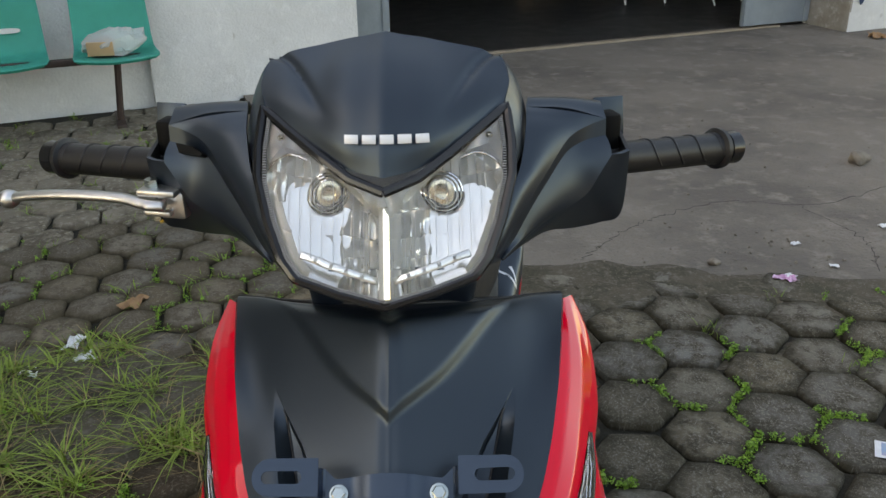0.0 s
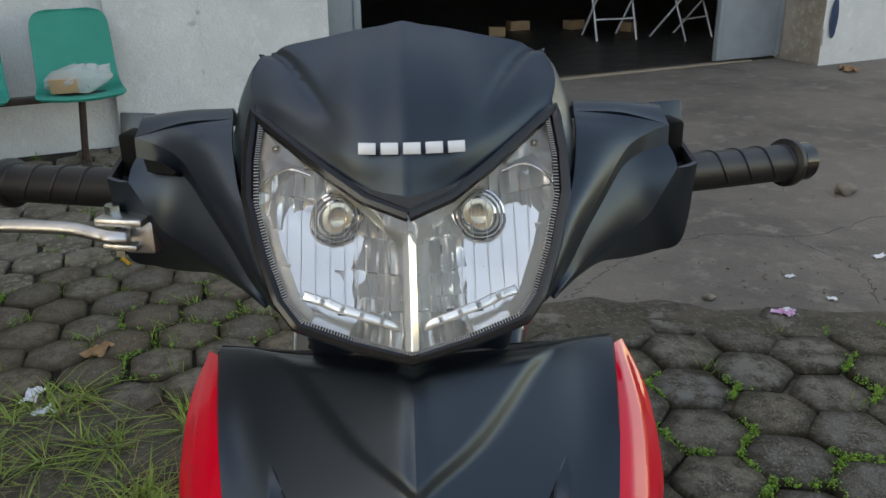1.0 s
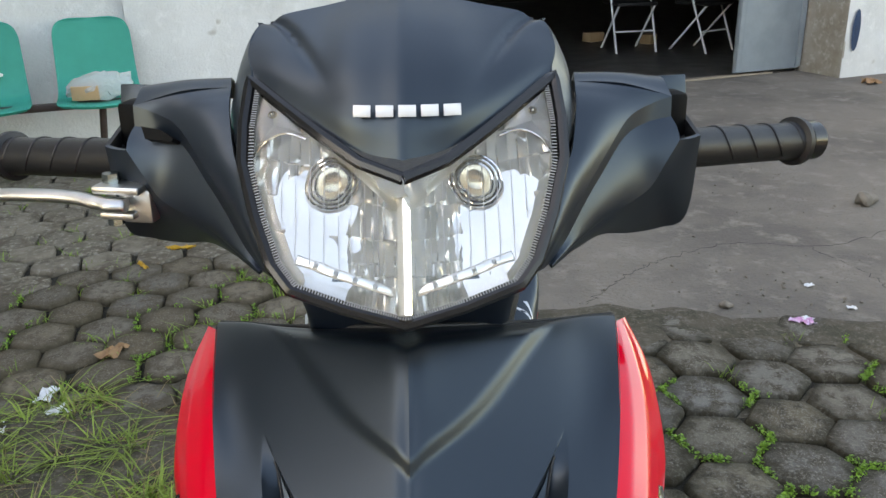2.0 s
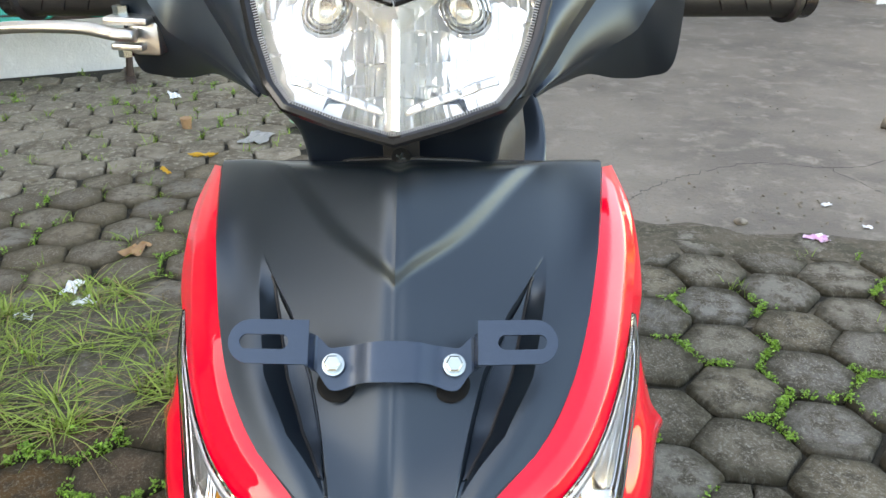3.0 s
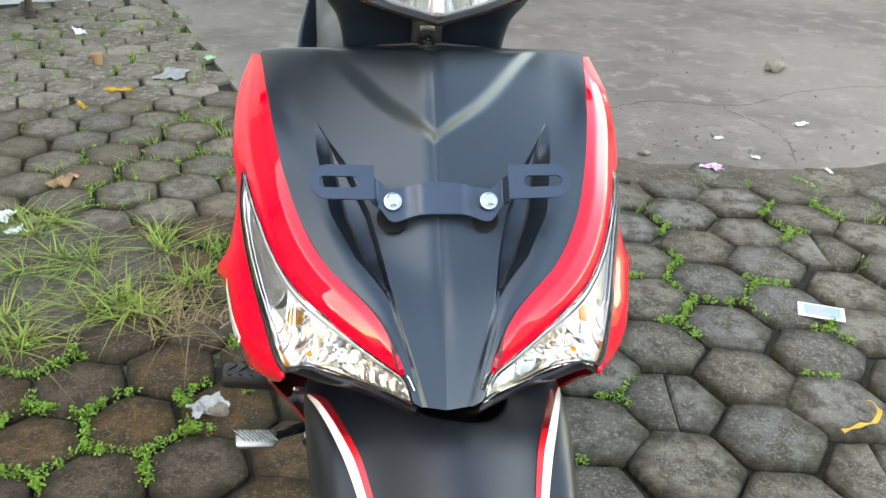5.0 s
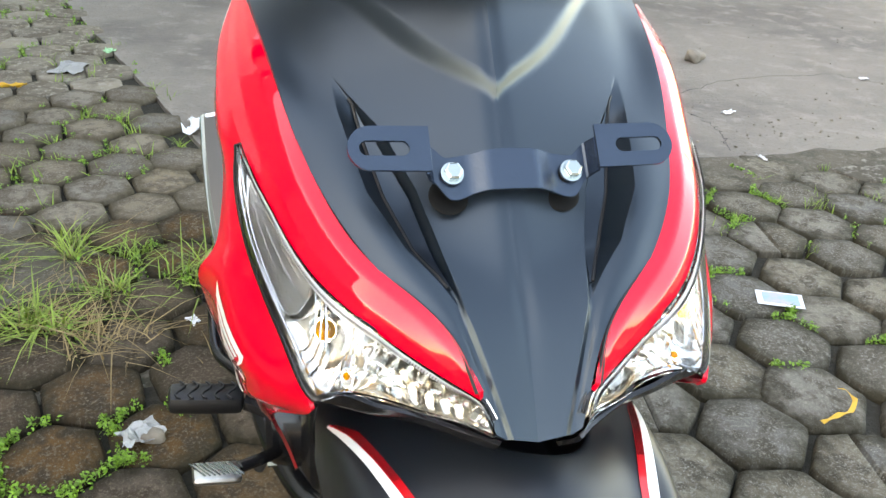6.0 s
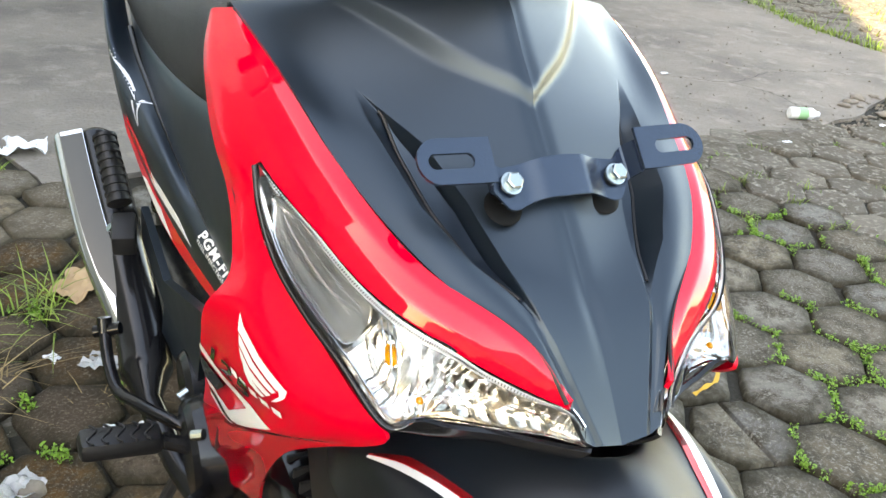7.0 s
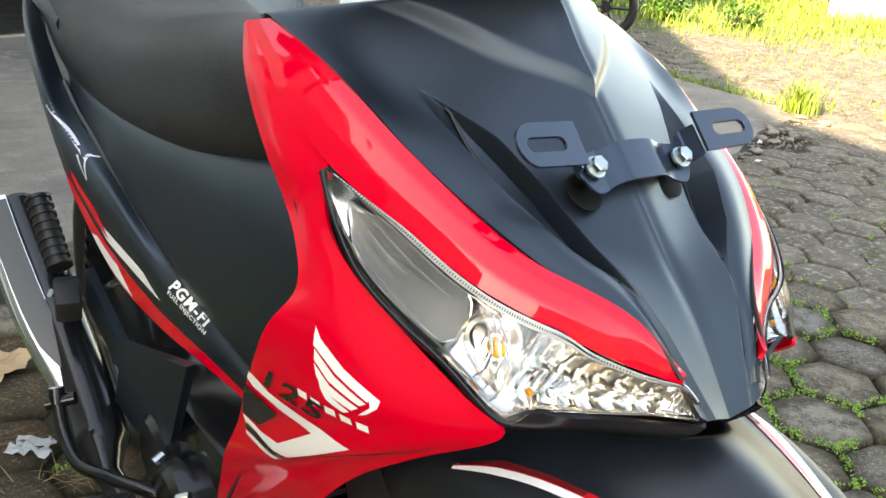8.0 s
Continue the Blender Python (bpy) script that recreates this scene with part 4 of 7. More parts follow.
box(bm, (-0.200, 0.142, 1.044), (0.036, 0.030, 0.006), Euler((0, 0, radians(-12))).to_matrix(), 0.002)
box(bm, (-0.190, 0.150, 1.030), (0.026, 0.030, 0.026), Euler((0, 0, radians(-12))).to_matrix(), 0.004)
box(bm, (-0.203, 0.140, 1.0245), (0.026, 0.020, 0.005), Euler((0, 0, radians(-12))).to_matrix(), 0.0015)
holder = part("lever_holder", bm, ALUMINIUM, BIKE, "cast aluminium lever holder")
part("pivot_bolt", tube(BM(), [(-0.209, 0.142, 1.046), (-0.209, 0.142, 1.0535)], 0.0062, 6), ZINC, holder, "hexagonal pivot bolt")
part("pivot_nut", tube(BM(), [(-0.209, 0.140, 1.016), (-0.209, 0.140, 1.023)], 0.0058, 6), ZINC, holder)
# raised plate, painted black as the slot's inner shade
bm = BM()
slot = [Vector(q) for q in ((-0.180, 0.1420, 1.0850), (-0.166, 0.1370, 1.0835), (-0.155, 0.1285, 1.0790), (-0.157, 0.1290, 1.0770), (-0.177, 0.1380, 1.0770))]
nrm = Vector((-0.25, -0.85, 0.45)).normalized()
lo, hi = [bm.verts.new(q - nrm * 0.006) for q in slot], [bm.verts.new(q + nrm * 0.0058) for q in slot]
bm.faces.new(hi), bm.faces.new(lo[::-1])
for k in range(5):
    bm.faces.new((lo[k], lo[(k + 1) % 5], hi[(k + 1) % 5], hi[k]))
bmesh.ops.recalc_face_normals(bm, faces=bm.faces)
part("reservoir_window", bm, PIT, COVERS[-1], "sight window in the cover, a raised plate painted as its shade")

# neck under the headlight, with its bracket and screw
neck_rows = [
    [(-0.105, 0.125, 1.000), (-0.080, 0.075, 1.000), (0, 0.060, 1.000), (0.080, 0.075, 1.000), (0.105, 0.125, 1.000)],
    [(-0.094, 0.135, 0.985), (-0.078, 0.090, 0.985), (0, 0.082, 0.985), (0.078, 0.090, 0.985), (0.094, 0.135, 0.985)],
    [(-0.080, 0.150, 0.965), (-0.071, 0.108, 0.965), (0, 0.105, 0.965), (0.071, 0.108, 0.965), (0.080, 0.150, 0.965)],
    [(-0.073, 0.155, 0.935), (-0.068, 0.122, 0.935), (0, 0.118, 0.935), (0.068, 0.122, 0.935), (0.073, 0.155, 0.935)],
    [(-0.072, 0.170, 0.900), (-0.068, 0.135, 0.900), (0, 0.130, 0.900), (0.068, 0.135, 0.900), (0.072, 0.170, 0.900)],
]
neck = part("steering_neck_cover", shell(BM(), grid_of(neck_rows, 40, 24), 0.003, core=(0, 0.35, 0.95)), COWL_BLACK, BIKE, "satin black cover under the headlight")
bm = BM()
box(bm, (0, 0.1035, 0.953), (0.027, 0.010, 0.038), Euler((radians(16), 0, 0)).to_matrix(), 0.002)
part("screw_plate", bm, DARK, neck)
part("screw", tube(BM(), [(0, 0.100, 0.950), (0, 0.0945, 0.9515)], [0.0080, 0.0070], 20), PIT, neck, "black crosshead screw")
part("spring_nut", box(BM(), (0, 0.0975, 0.966), (0.014, 0.006, 0.012), None, 0.001), ZINC, neck, "zinc spring nut")
bm = BM()
for ang in (0, 90):
    box(bm, (0, 0.0942, 0.9516), (0.0075, 0.0008, 0.0016), Euler((0, radians(ang + 20), 0)).to_matrix())
part("screw_slot", bm, ZINC, neck)


# ---- number plate bracket ----
def bracket():
    up = Vector((0, 0.69, 0.724)).normalized()
    out = Vector((0, -0.724, 0.69)).normalized()
    m = Matrix.Translation((0.001, -0.0495, 0.8635)) @ Matrix((Vector((1, 0, 0)), up, out)).transposed().to_4x4()
    bm = BM()
    # middle strip: an arched, shallowly bowed band with a lobe at each bolt
    n = 74
    grid = []
    for k in range(n + 1):
        x = -0.0555 + 0.111 * k / n
        lobe = math.exp(-(((abs(x) - 0.037) / 0.0095) ** 2))
        outer = smooth(0.040, 0.052, abs(x))
        top = 0.0115 + 0.0025 * math.cos(x / 0.030 * 1.5) + 0.0095 * outer
        foot = -0.0125 - 0.0045 * lobe + 0.0095 * outer
        bow = 0.0062 * (1 - smooth(0.0130, 0.0310, abs(x))) * (0.65 + 0.35 * math.cos(x / 0.030 * 1.4)) - 0.0028 + 0.0098 * smooth(0.0502, 0.0545, abs(x))
        grid.append([m @ Vector((x, foot + (top - foot) * i / 6, bow)) for i in range(7)])
    shell(bm, grid, 0.0022)
    plate = part("number_plate_bracket", bm, STEEL_BLACK, BIKE, "black painted steel number plate bracket with slotted ends", 24)
    for s in (1, -1):
        def pill(x0, x1, y0, y1, square):
            r = (y1 - y0) / 2
            pts = []
            for k in range(24):
                a = 2 * math.pi * k / 24
                cx = x1 - r if math.cos(a) >= 0 else x0 + r
                px, py = cx + r * math.cos(a), (y0 + y1) / 2 + r * math.sin(a)
                if square and math.cos(a) < -1e-6:  # square inner end
                    c, d = abs(math.cos(a)), abs(math.sin(a))
                    f = r / max(c, d)
                    px, py = x0 + r + f * math.cos(a), (y0 + y1) / 2 + f * math.sin(a)
                pts.append((px * s, py))
            return pts
        wing = m @ pose(0, -0.0008, 0.0068, 0, -3 * s, 0)
        bm = slotted(BM(), pill(0.0535, 0.1035, -0.0022, 0.0262, True), pill(0.066, 0.0965, 0.0072, 0.0168, False), 0.0024, wing)
        part("slotted_wing", bm, STEEL_BLACK, plate)
        c = m @ Vector((0.0385 * s, -0.0010, -0.0006))
        bolt = part("bolt", tube(BM(), [c, c + out * 0.0018, c + out * 0.002], [0.0074, 0.0072, 0.0060], 24), ZINC, plate, "zinc-plated flange bolt")
        part("bolt_head", tube(BM(), [c + out * 0.002, c + out * 0.0068, c + out * 0.0074], [0.0056, 0.0056, 0.0046], 6), ZINC, bolt)


bracket()


# ---- front fender, wheels, body, seat, engine, exhaust ----
def fender():
    secs = [(0.060, 0.098, 0.655, 0.060), (0.010, 0.112, 0.672, 0.075), (-0.040, 0.112, 0.684, 0.085), (-0.100, 0.106, 0.692, 0.100), (-0.160, 0.098, 0.686, 0.110), (-0.230, 0.090, 0.658, 0.120), (-0.310, 0.080, 0.605, 0.110), (-0.380, 0.062, 0.520, 0.090), (-0.420, 0.030, 0.450, 0.060)]
    rows = []
    for y, w, z, drop in secs:
        rows.append([(-w * 1.04, y + 0.01, z - drop), (-w, y, z - 0.02), (-w * 0.62, y, z - 0.002), (0, y - 0.006, z + 0.021), (w * 0.62, y, z - 0.002), (w, y, z - 0.02), (w * 1.04, y + 0.01, z - drop)])
    g = grid_of(rows, 160, 200)
    for row in g:  # rounded recess in the crown, under the nose; the wheel is turned a touch
        for q in row:
            q.x = q.x * 1.03 + 0.006
            round_ = math.hypot((q.x - 0.015) / 0.042, max(-q.y - 0.078, 0) / 0.056)
            q.z -= 0.046 * (1 - smooth(0.70, 1.10, round_)) * (1 - smooth(-0.01, 0.03, q.y))
    ob = part("front_fender", shell(BM(), g, 0.003, core=(0, -0.1, 0.3)), FENDER_BLACK, BIKE, "matte black front fender with red and white stripes", 80)
    # dark block stands in for the shaded gap under the nose
    bm = BM()
    box(bm, (0, -0.040, 0.712), (0.085, 0.08, 0.03), Euler((radians(-12), 0, 0)).to_matrix(), 0.015)
    part("fork_shroud", bm, DARK, ob, "dark block painted as the shade between nose and fender")
    return g, ob


FEND, FENDER = fender()


def decal(g, us, vs, mat, parent, name, n=10, lift=0.0007, label=""):
    """A thin film on a grid between four corners (u, v)."""
    rows = []
    for i in range(n + 1):
        row = []
        for j in range(5):
            a = [(us[0] * (1 - i / n) + us[1] * i / n), (vs[0] * (1 - i / n) + vs[1] * i / n)]
            b = [(us[3] * (1 - i / n) + us[2] * i / n), (vs[3] * (1 - i / n) + vs[2] * i / n)]
            row.append(on_grid(g, a[0] + (b[0] - a[0]) * j / 4, a[1] + (b[1] - a[1]) * j / 4, lift))
        rows.append(row)
    return part(name, shell(BM(), rows, 0.0003), mat, parent, label, 60)


for s in (1, -1):
    def fu(w):
        return 0.5 + s * w
    # a white sickle with a red one inside it; thin dark lines where the red begins
    keys = [(0.24, 0.338, 0.331, 0.326), (0.30, 0.309, 0.288, 0.260), (0.38, 0.274, 0.250, 0.228), (0.47, 0.240, 0.212, 0.192), (0.56, 0.206, 0.184, 0.168)]
    def across(col, v):
        return keyed([(k[0], k[col]) for k in keys], v)
    for name, c0, c1, mat in (("white_stripe", 1, 2, WHITE), ("red_stripe", 2, 3, DECAL_RED)):
        g = [[on_grid(FEND, fu(across(c0, v) + (across(c1, v) - across(c0, v)) * j / 4), v, 0.0007) for j in range(5)] for v in [0.24 + 0.32 * k / 30 for k in range(31)]]
        part(name, shell(BM(), g, 0.0003), mat, FENDER, "", 60)
    for k in range(5):
        g = [[on_grid(FEND, fu(across(2, v) + (across(3, v) - across(2, v)) * (0.15 + 0.17 * k + 0.05 * j)), v, 0.0012) for j in range(2)] for v in [0.25 + 0.17 * i / 8 for i in range(9)]]
        part("stripe_line", shell(BM(), g, 0.0003), DECAL_BLACK, FENDER, "", 60)


def wheel(y, r, name):
    tyre = BM()
    pts = [(0, y + r * 0.9 * math.cos(k * math.pi / 24), r + r * 0.9 * math.sin(k * math.pi / 24)) for k in range(49)]
    tube(tyre, pts, r * 0.12, 14, False)
    w = part(name, tyre, RUBBER, BIKE, "black rubber tyre on a dark cast wheel")
    rim = BM()
    tube(rim, [(0, y + r * 0.77 * math.cos(k * math.pi / 24), r + r * 0.77 * math.sin(k * math.pi / 24)) for k in range(49)], 0.014, 10, False)
    for k in range(6):
        a = k * math.pi / 3
        tube(rim, [(0, y, r), (0, y + r * 0.76 * math.cos(a), r + r * 0.76 * math.sin(a))], 0.011, 8)
    tube(rim, [(-0.05, y, r), (0.05, y, r)], 0.032, 16)
    part("rim", rim, GLOSS, w)


wheel(-0.165, 0.285, "front_wheel")
wheel(1.085, 0.285, "rear_wheel")
bm = BM()
for s in (1, -1):
    tube(bm, [(0.075 * s, -0.165, 0.285), (0.070 * s, -0.02, 0.60), (0.065 * s, 0.03, 0.70)], 0.018, 12)
part("front_fork", bm, DARK, BIKE, "black front fork")
bm = BM()
box(bm, (0, 0.10, 0.60), (0.20, 0.10, 0.36), Euler((radians(-22), 0, 0)).to_matrix(), 0.02)
part("wheel_well", bm, DARK, BIKE, "dark inner wheel well")
inner = [[(-0.155, 0.176, 0.914), (0, 0.165, 0.920), (0.155, 0.176, 0.914)], [(-0.172, 0.105, 0.845), (0, 0.165, 0.85), (0.172, 0.105, 0.845)], [(-0.174, 0.055, 0.780), (0, 0.155, 0.78), (0.174, 0.055, 0.78)], [(-0.18, 0.08, 0.68), (0, 0.16, 0.66), (0.18, 0.08, 0.68)], [(-0.15, 0.25, 0.46), (0, 0.25, 0.46), (0.15, 0.25, 0.46)]]
part("inner_leg_shield", shell(BM(), grid_of(inner, 24, 24), 0.004, core=(0, -0.2, 0.7)), DARK, BIKE, "dark grey inner leg shield")


def flared(y):
    """How much wider the tail stands on the gear side."""
    return 1.0 + 0.30 * smooth(0.33, 0.62, y)


def loft(secs, n_round=28, n_along=40):
    """Closed sections (y, centre z, half width, half height, squareness) joined along y."""
    rings = []
    for y, z, w, h, p in secs:
        ring = []
        for k in range(n_round):
            a = 2 * math.pi * k / n_round
            c, d = math.cos(a), math.sin(a)
            ring.append((w * math.copysign(abs(c) ** p, c), y, z + h * math.copysign(abs(d) ** p, d)))
        rings.append(ring)
    cols = [spline([r[k] for r in rings], n_along) for k in range(n_round)]
    bm = BM()
    vs = [[bm.verts.new((q.x * (flared(q.y) if q.x > 0 else 1), q.y, q.z)) for q in [cols[k][j] for k in range(n_round)]] for j in range(n_along + 1)]
    for a, b in zip(vs, vs[1:]):
        for k in range(n_round):
            bm.faces.new((a[k], a[(k + 1) % n_round], b[(k + 1) % n_round], b[k]))
    bm.faces.new(vs[0]), bm.faces.new(vs[-1])
    bmesh.ops.recalc_face_normals(bm, faces=bm.faces)
    return bm


part("seat", loft([(0.324, 0.780, 0.030, 0.015, 0.8), (0.336, 0.795, 0.064, 0.043, 0.7), (0.408, 0.805, 0.090, 0.069, 0.6), (0.543, 0.790, 0.103, 0.082, 0.55), (0.721, 0.770, 0.112, 0.076, 0.55), (0.890, 0.782, 0.117, 0.088, 0.55), (1.037, 0.812, 0.115, 0.089, 0.55), (1.271, 0.852, 0.080, 0.058, 0.7), (1.356, 0.864, 0.030, 0.026, 0.8)], 44, 70), VINYL, BIKE, "black grained vinyl dual seat", 50)
part("centre_cover", loft([(0.157, 0.615, 0.056, 0.138, 0.6), (0.269, 0.617, 0.074, 0.152, 0.6), (0.372, 0.626, 0.086, 0.145, 0.6), (0.517, 0.634, 0.096, 0.120, 0.55), (0.725, 0.665, 0.110, 0.076, 0.55), (0.935, 0.705, 0.112, 0.052, 0.55), (1.200, 0.763, 0.085, 0.053, 0.6)], 40, 44), COWL_BLACK, BIKE, "satin black cover below the seat", 50)

SIDE_ROWS = [
    [(0.0623, 0.2123, 0.4894), (0.0667, 0.2129, 0.4741), (0.0651, 0.229, 0.4487)],
    [(0.0721, 0.3451, 0.5201), (0.0788, 0.3405, 0.5057), (0.0771, 0.3569, 0.4792)],
    [(0.0816, 0.4582, 0.5457), (0.0901, 0.4539, 0.524), (0.0908, 0.4502, 0.4851)],
    [(0.0923, 0.5988, 0.5797), (0.1066, 0.573, 0.5525), (0.1049, 0.5758, 0.4828)],
    [(0.1053, 0.7272, 0.6311), (0.1253, 0.6867, 0.6037), (0.1222, 0.6963, 0.5029)],
    [(0.1129, 0.8281, 0.6704), (0.1402, 0.7804, 0.6385), (0.1392, 0.789, 0.5655)],
    [(0.1159, 0.9044, 0.6975), (0.1489, 0.853, 0.6756), (0.1496, 0.8345, 0.6189)],
    [(0.1132, 1.009, 0.7375), (0.1488, 0.9669, 0.7412), (0.1495, 0.9687, 0.7052)],
    [(0.0946, 1.199, 0.8017), (0.1172, 1.199, 0.801), (0.1156, 1.202, 0.7596)],
    [(0.0423, 1.38, 0.8466), (0.0522, 1.381, 0.8359), (0.0411, 1.382, 0.8155)],
]
SIDE = {}
for s in (1, -1):
    SIDE[s] = grid_of([[(x * s * (flared(y) if s > 0 else 1), y, z) for x, y, z in r] for r in SIDE_ROWS], 16, 80)
    cover = part("side_cover", shell(BM(), SIDE[s], 0.003, core=(0, 0.7, 0.6)), BLACK, BIKE, "matte black side cover with white lettering and red stripe")
    decal(SIDE[s], (0.99, 0.99, 0.86, 0.80), (0.10, 0.64, 0.64, 0.10), RED, cover, "red_stripe", 24)
    decal(SIDE[s], (0.72, 0.81, 0.77, 0.66), (0.33, 0.47, 0.50, 0.37), WHITE, cover, "white_stripe", 12)
    decal(SIDE[s], (0.97, 0.98, 0.91, 0.88), (0.40, 0.52, 0.50, 0.44), WHITE, cover, "white_leaf", 12, 0.0012)
    decal(SIDE[s], (0.78, 0.80, 0.72, 0.70), (0.46, 0.60, 0.60, 0.50), RED, cover, "red_leaf", 12, 0.0010)
    part("cover_groove", tube(BM(), [on_grid(SIDE[s], 0.012, 0.12 + 0.60 * k / 30, -0.001) for k in range(31)], 0.005, 8), GLOSS, cover, "dark groove along the cover")


# ---- decals: thin films pressed onto the panels ----
def tree_of(g):
    verts = [tuple(q) for row in g for q in row]
    c = len(g[0])
    faces = [(i * c + j, i * c + j + 1, (i + 1) * c + j + 1, (i + 1) * c + j) for i in range(len(g) - 1) for j in range(c - 1)]
    return BVHTree.FromPolygons(verts, faces)


def press(bm, m, tree, lift):
    """Flat work in x, y is laid by m and pressed onto a surface along m's z."""
    away = (m.to_3x3() @ Vector((0, 0, 1))).normalized()
    for v in bm.verts:
        q = m @ v.co
        hit = tree.ray_cast(q + away * 0.06, -away, 0.12)[0] or tree.find_nearest(q)[0]
        v.co = hit + away * lift
    return bm


def film(outlines, m, tree, mat, parent, name, lift=0.0009, label="", unit=0.001):
    bm = BM()
    for poly in outlines:
        fine = []
        for a, b in zip(poly, poly[1:] + poly[:1]):
            k = max(int(math.dist(a, b) / 6), 1)
            fine += [(a[0] + (b[0] - a[0]) * i / k, a[1] + (b[1] - a[1]) * i / k) for i in range(k)]
        face = bm.faces.new([bm.verts.new((x * unit, y * unit, 0)) for x, y in fine])
        bmesh.ops.triangulate(bm, faces=[face])
    long_edges = [e for e in bm.edges if e.calc_length() > 0.008]
    bmesh.ops.subdivide_edges(bm, edges=long_edges, cuts=2)
    bmesh.ops.triangulate(bm, faces=bm.faces)
    return part(name, press(bm, m, tree, lift), mat, parent, label, 70)


def lettering(text, size, m, tree, mat, parent, name, lift=0.0011, shear=0.0, wide=1.0, bold=0.0):
    """Words in Blender's own font pressed onto a panel."""
    cu = bpy.data.curves.new(name, "FONT")
    cu.body, cu.size, cu.shear, cu.offset = text, size, shear, bold
    cu.space_character = 1.14
    tmp = bpy.data.objects.new(name, cu)
    me = bpy.data.meshes.new_from_object(tmp)
    bpy.data.objects.remove(tmp)
    bm = BM()
    bm.from_mesh(me)
    for v in bm.verts:
        v.co.x *= wide
    return part(name, press(bm, m, tree, lift), mat, parent, "", 70)


def plane(origin, along, up, s):
    """A frame on the side s = -1 (the side the camera walks round), mirrored for the other."""
    o, a, b = Vector(origin), Vector(along).normalized(), Vector(up)
    b = (b - a * b.dot(a)).normalized()
    if s > 0:
        o, a, b = Vector((-o.x, o.y, o.z)), Vector((a.x, -a.y, -a.z)), Vector((-b.x, b.y, b.z))
    return Matrix.Translation(o) @ Matrix((a, b, a.cross(b))).transposed().to_4x4()


WING = [
    [(2, 48), (8, 41), (29, 30), (54, 21), (50, 15), (23, 24), (2, 35)],
    [(3, 33), (22, 22), (49, 13.5), (44, 10), (17, 16), (3, 25)],
    [(3, 23), (18, 13.5), (43, 8), (37, 3.5), (13, 7), (5, 15)],
    [(7, 14), (19, 6), (35, 1.5), (29, -2), (14, 1), (9, 7)],
    [(54, 21), (59, 19), (57, 13), (48, 5), (42, 2), (52, 12), (51, 17)],
]
for s in (-1, 1):
    g, body = FAIR_GRID[s]
    tree = tree_of(g)
    m = plane((-0.1794, 0.0265, 0.7057), (0.202, -0.979, 0.003), (-0.130, -0.024, 0.991), s)
    flip = 1 if s < 0 else -1

    def side_of(polys):
        return [[(x * flip, y) for x, y in poly] for poly in polys]

    film(side_of(WING), m, tree, WHITE, body, "wing_emblem", label="plain white wing shape")
    blocks = []
    for k in range(5):
        x = -17 + 13.6 * k
        blocks += [[(x + 1, -11), (x + 10.5, -10.5), (x + 10.5, -4.5), (x + 1, -5)]]
    film(side_of(blocks), m, tree, WHITE, body, "maker_bar", label="row of plain white blocks")
    film(side_of([[(-81, -25), (-75, -19), (-55, -29), (-16, -33), (28, -34), (-4, -54), (-13, -44), (-44, -42), (-74, -34)],
                  [(-108, -80), (-89, -87), (-63, -83), (-13, -44), (-4, -54), (28, -34), (-54, -92), (-76, -96), (-110, -90)],
                  [(-113, -100), (-69, -103), (-76, -108), (-114, -105)]]), m, tree, WHITE, body, "white_graphic")
    film(side_of([[(-85, -37), (-54, -51), (-88, -81), (-107, -78)], [(-111, -92), (-60, -96), (-67, -102), (-112, -98)]]), m, tree, DECAL_BLACK, body, "black_graphic", 0.0012)
    lettering("125", 0.024, m @ pose(-0.066 if s < 0 else -0.014, -0.024, 0), tree, DECAL_BLACK, body, "engine_size", shear=0.35, wide=1.75, bold=0.0006)
    cover_tree = tree_of(SIDE[s])
    cover = [o for o in BIKE.children if o.name.startswith("side_cover")][0 if s > 0 else 1]
    m = plane((-0.1154, 0.5432, 0.5540), (0.244, -0.942, -0.229), (0.25, 0.28, 0.93), s)
    back_off = 0 if s < 0 else -0.10
    lettering("PGM-FI", 0.0190, m @ pose(back_off, 0, 0), cover_tree, WHITE, cover, "lettering", shear=0.25, wide=1.36, bold=0.0007)
    lettering("FUEL INJECTION", 0.0082, m @ pose(back_off + 0.001, -0.0080, 0), cover_tree, WHITE, cover, "small_lettering", shear=0.2, wide=1.35, bold=0.0002)
    # outlined script along the cover's tail, seen edge on: plain slanted bars
    m = plane((-0.1457, 0.8316, 0.6787), (0.05, -0.93, -0.37), (0.1, 0.3, 0.95), s)
    bars = [[(x, -7), (x + 2, -7), (x + 5, 7), (x + 3, 7)] for x in range(-62, 34, 8)] + [[(-60, 7), (40, 7), (40, 8.4), (-60, 8.4)], [(-66, -8.4), (30, -8.4), (30, -7), (-66, -7)]]
    bars += [[(36, 8), (62, -2), (64, 0), (38, 10)], [(62, -2), (52, -6), (54, -8), (66, -1)], [(52, -6), (88, -22), (89, -20), (54, -4)], [(88, -22), (46, -12), (44, -14), (90, -24)]]
    for bar in bars:
        film(side_of([bar]), m, cover_tree, SILVER, cover, "script_bar")

# ---- engine, foot controls, exhaust on the brake side ----
bm = BM()
tube(bm, [(-0.0644, 0.4574, 0.284), (-0.1103, 0.4584, 0.2849), (-0.1327, 0.459, 0.2843), (-0.1408, 0.4592, 0.2841)], [0.075, 0.073, 0.068, 0.060], 28)
tube(bm, [(-0.0547, 0.5773, 0.294), (-0.1139, 0.5788, 0.2924), (-0.1221, 0.579, 0.2922)], [0.062, 0.058, 0.050], 24)
box(bm, (0.0028, 0.4969, 0.306), (0.20, 0.30, 0.17), None, 0.03)
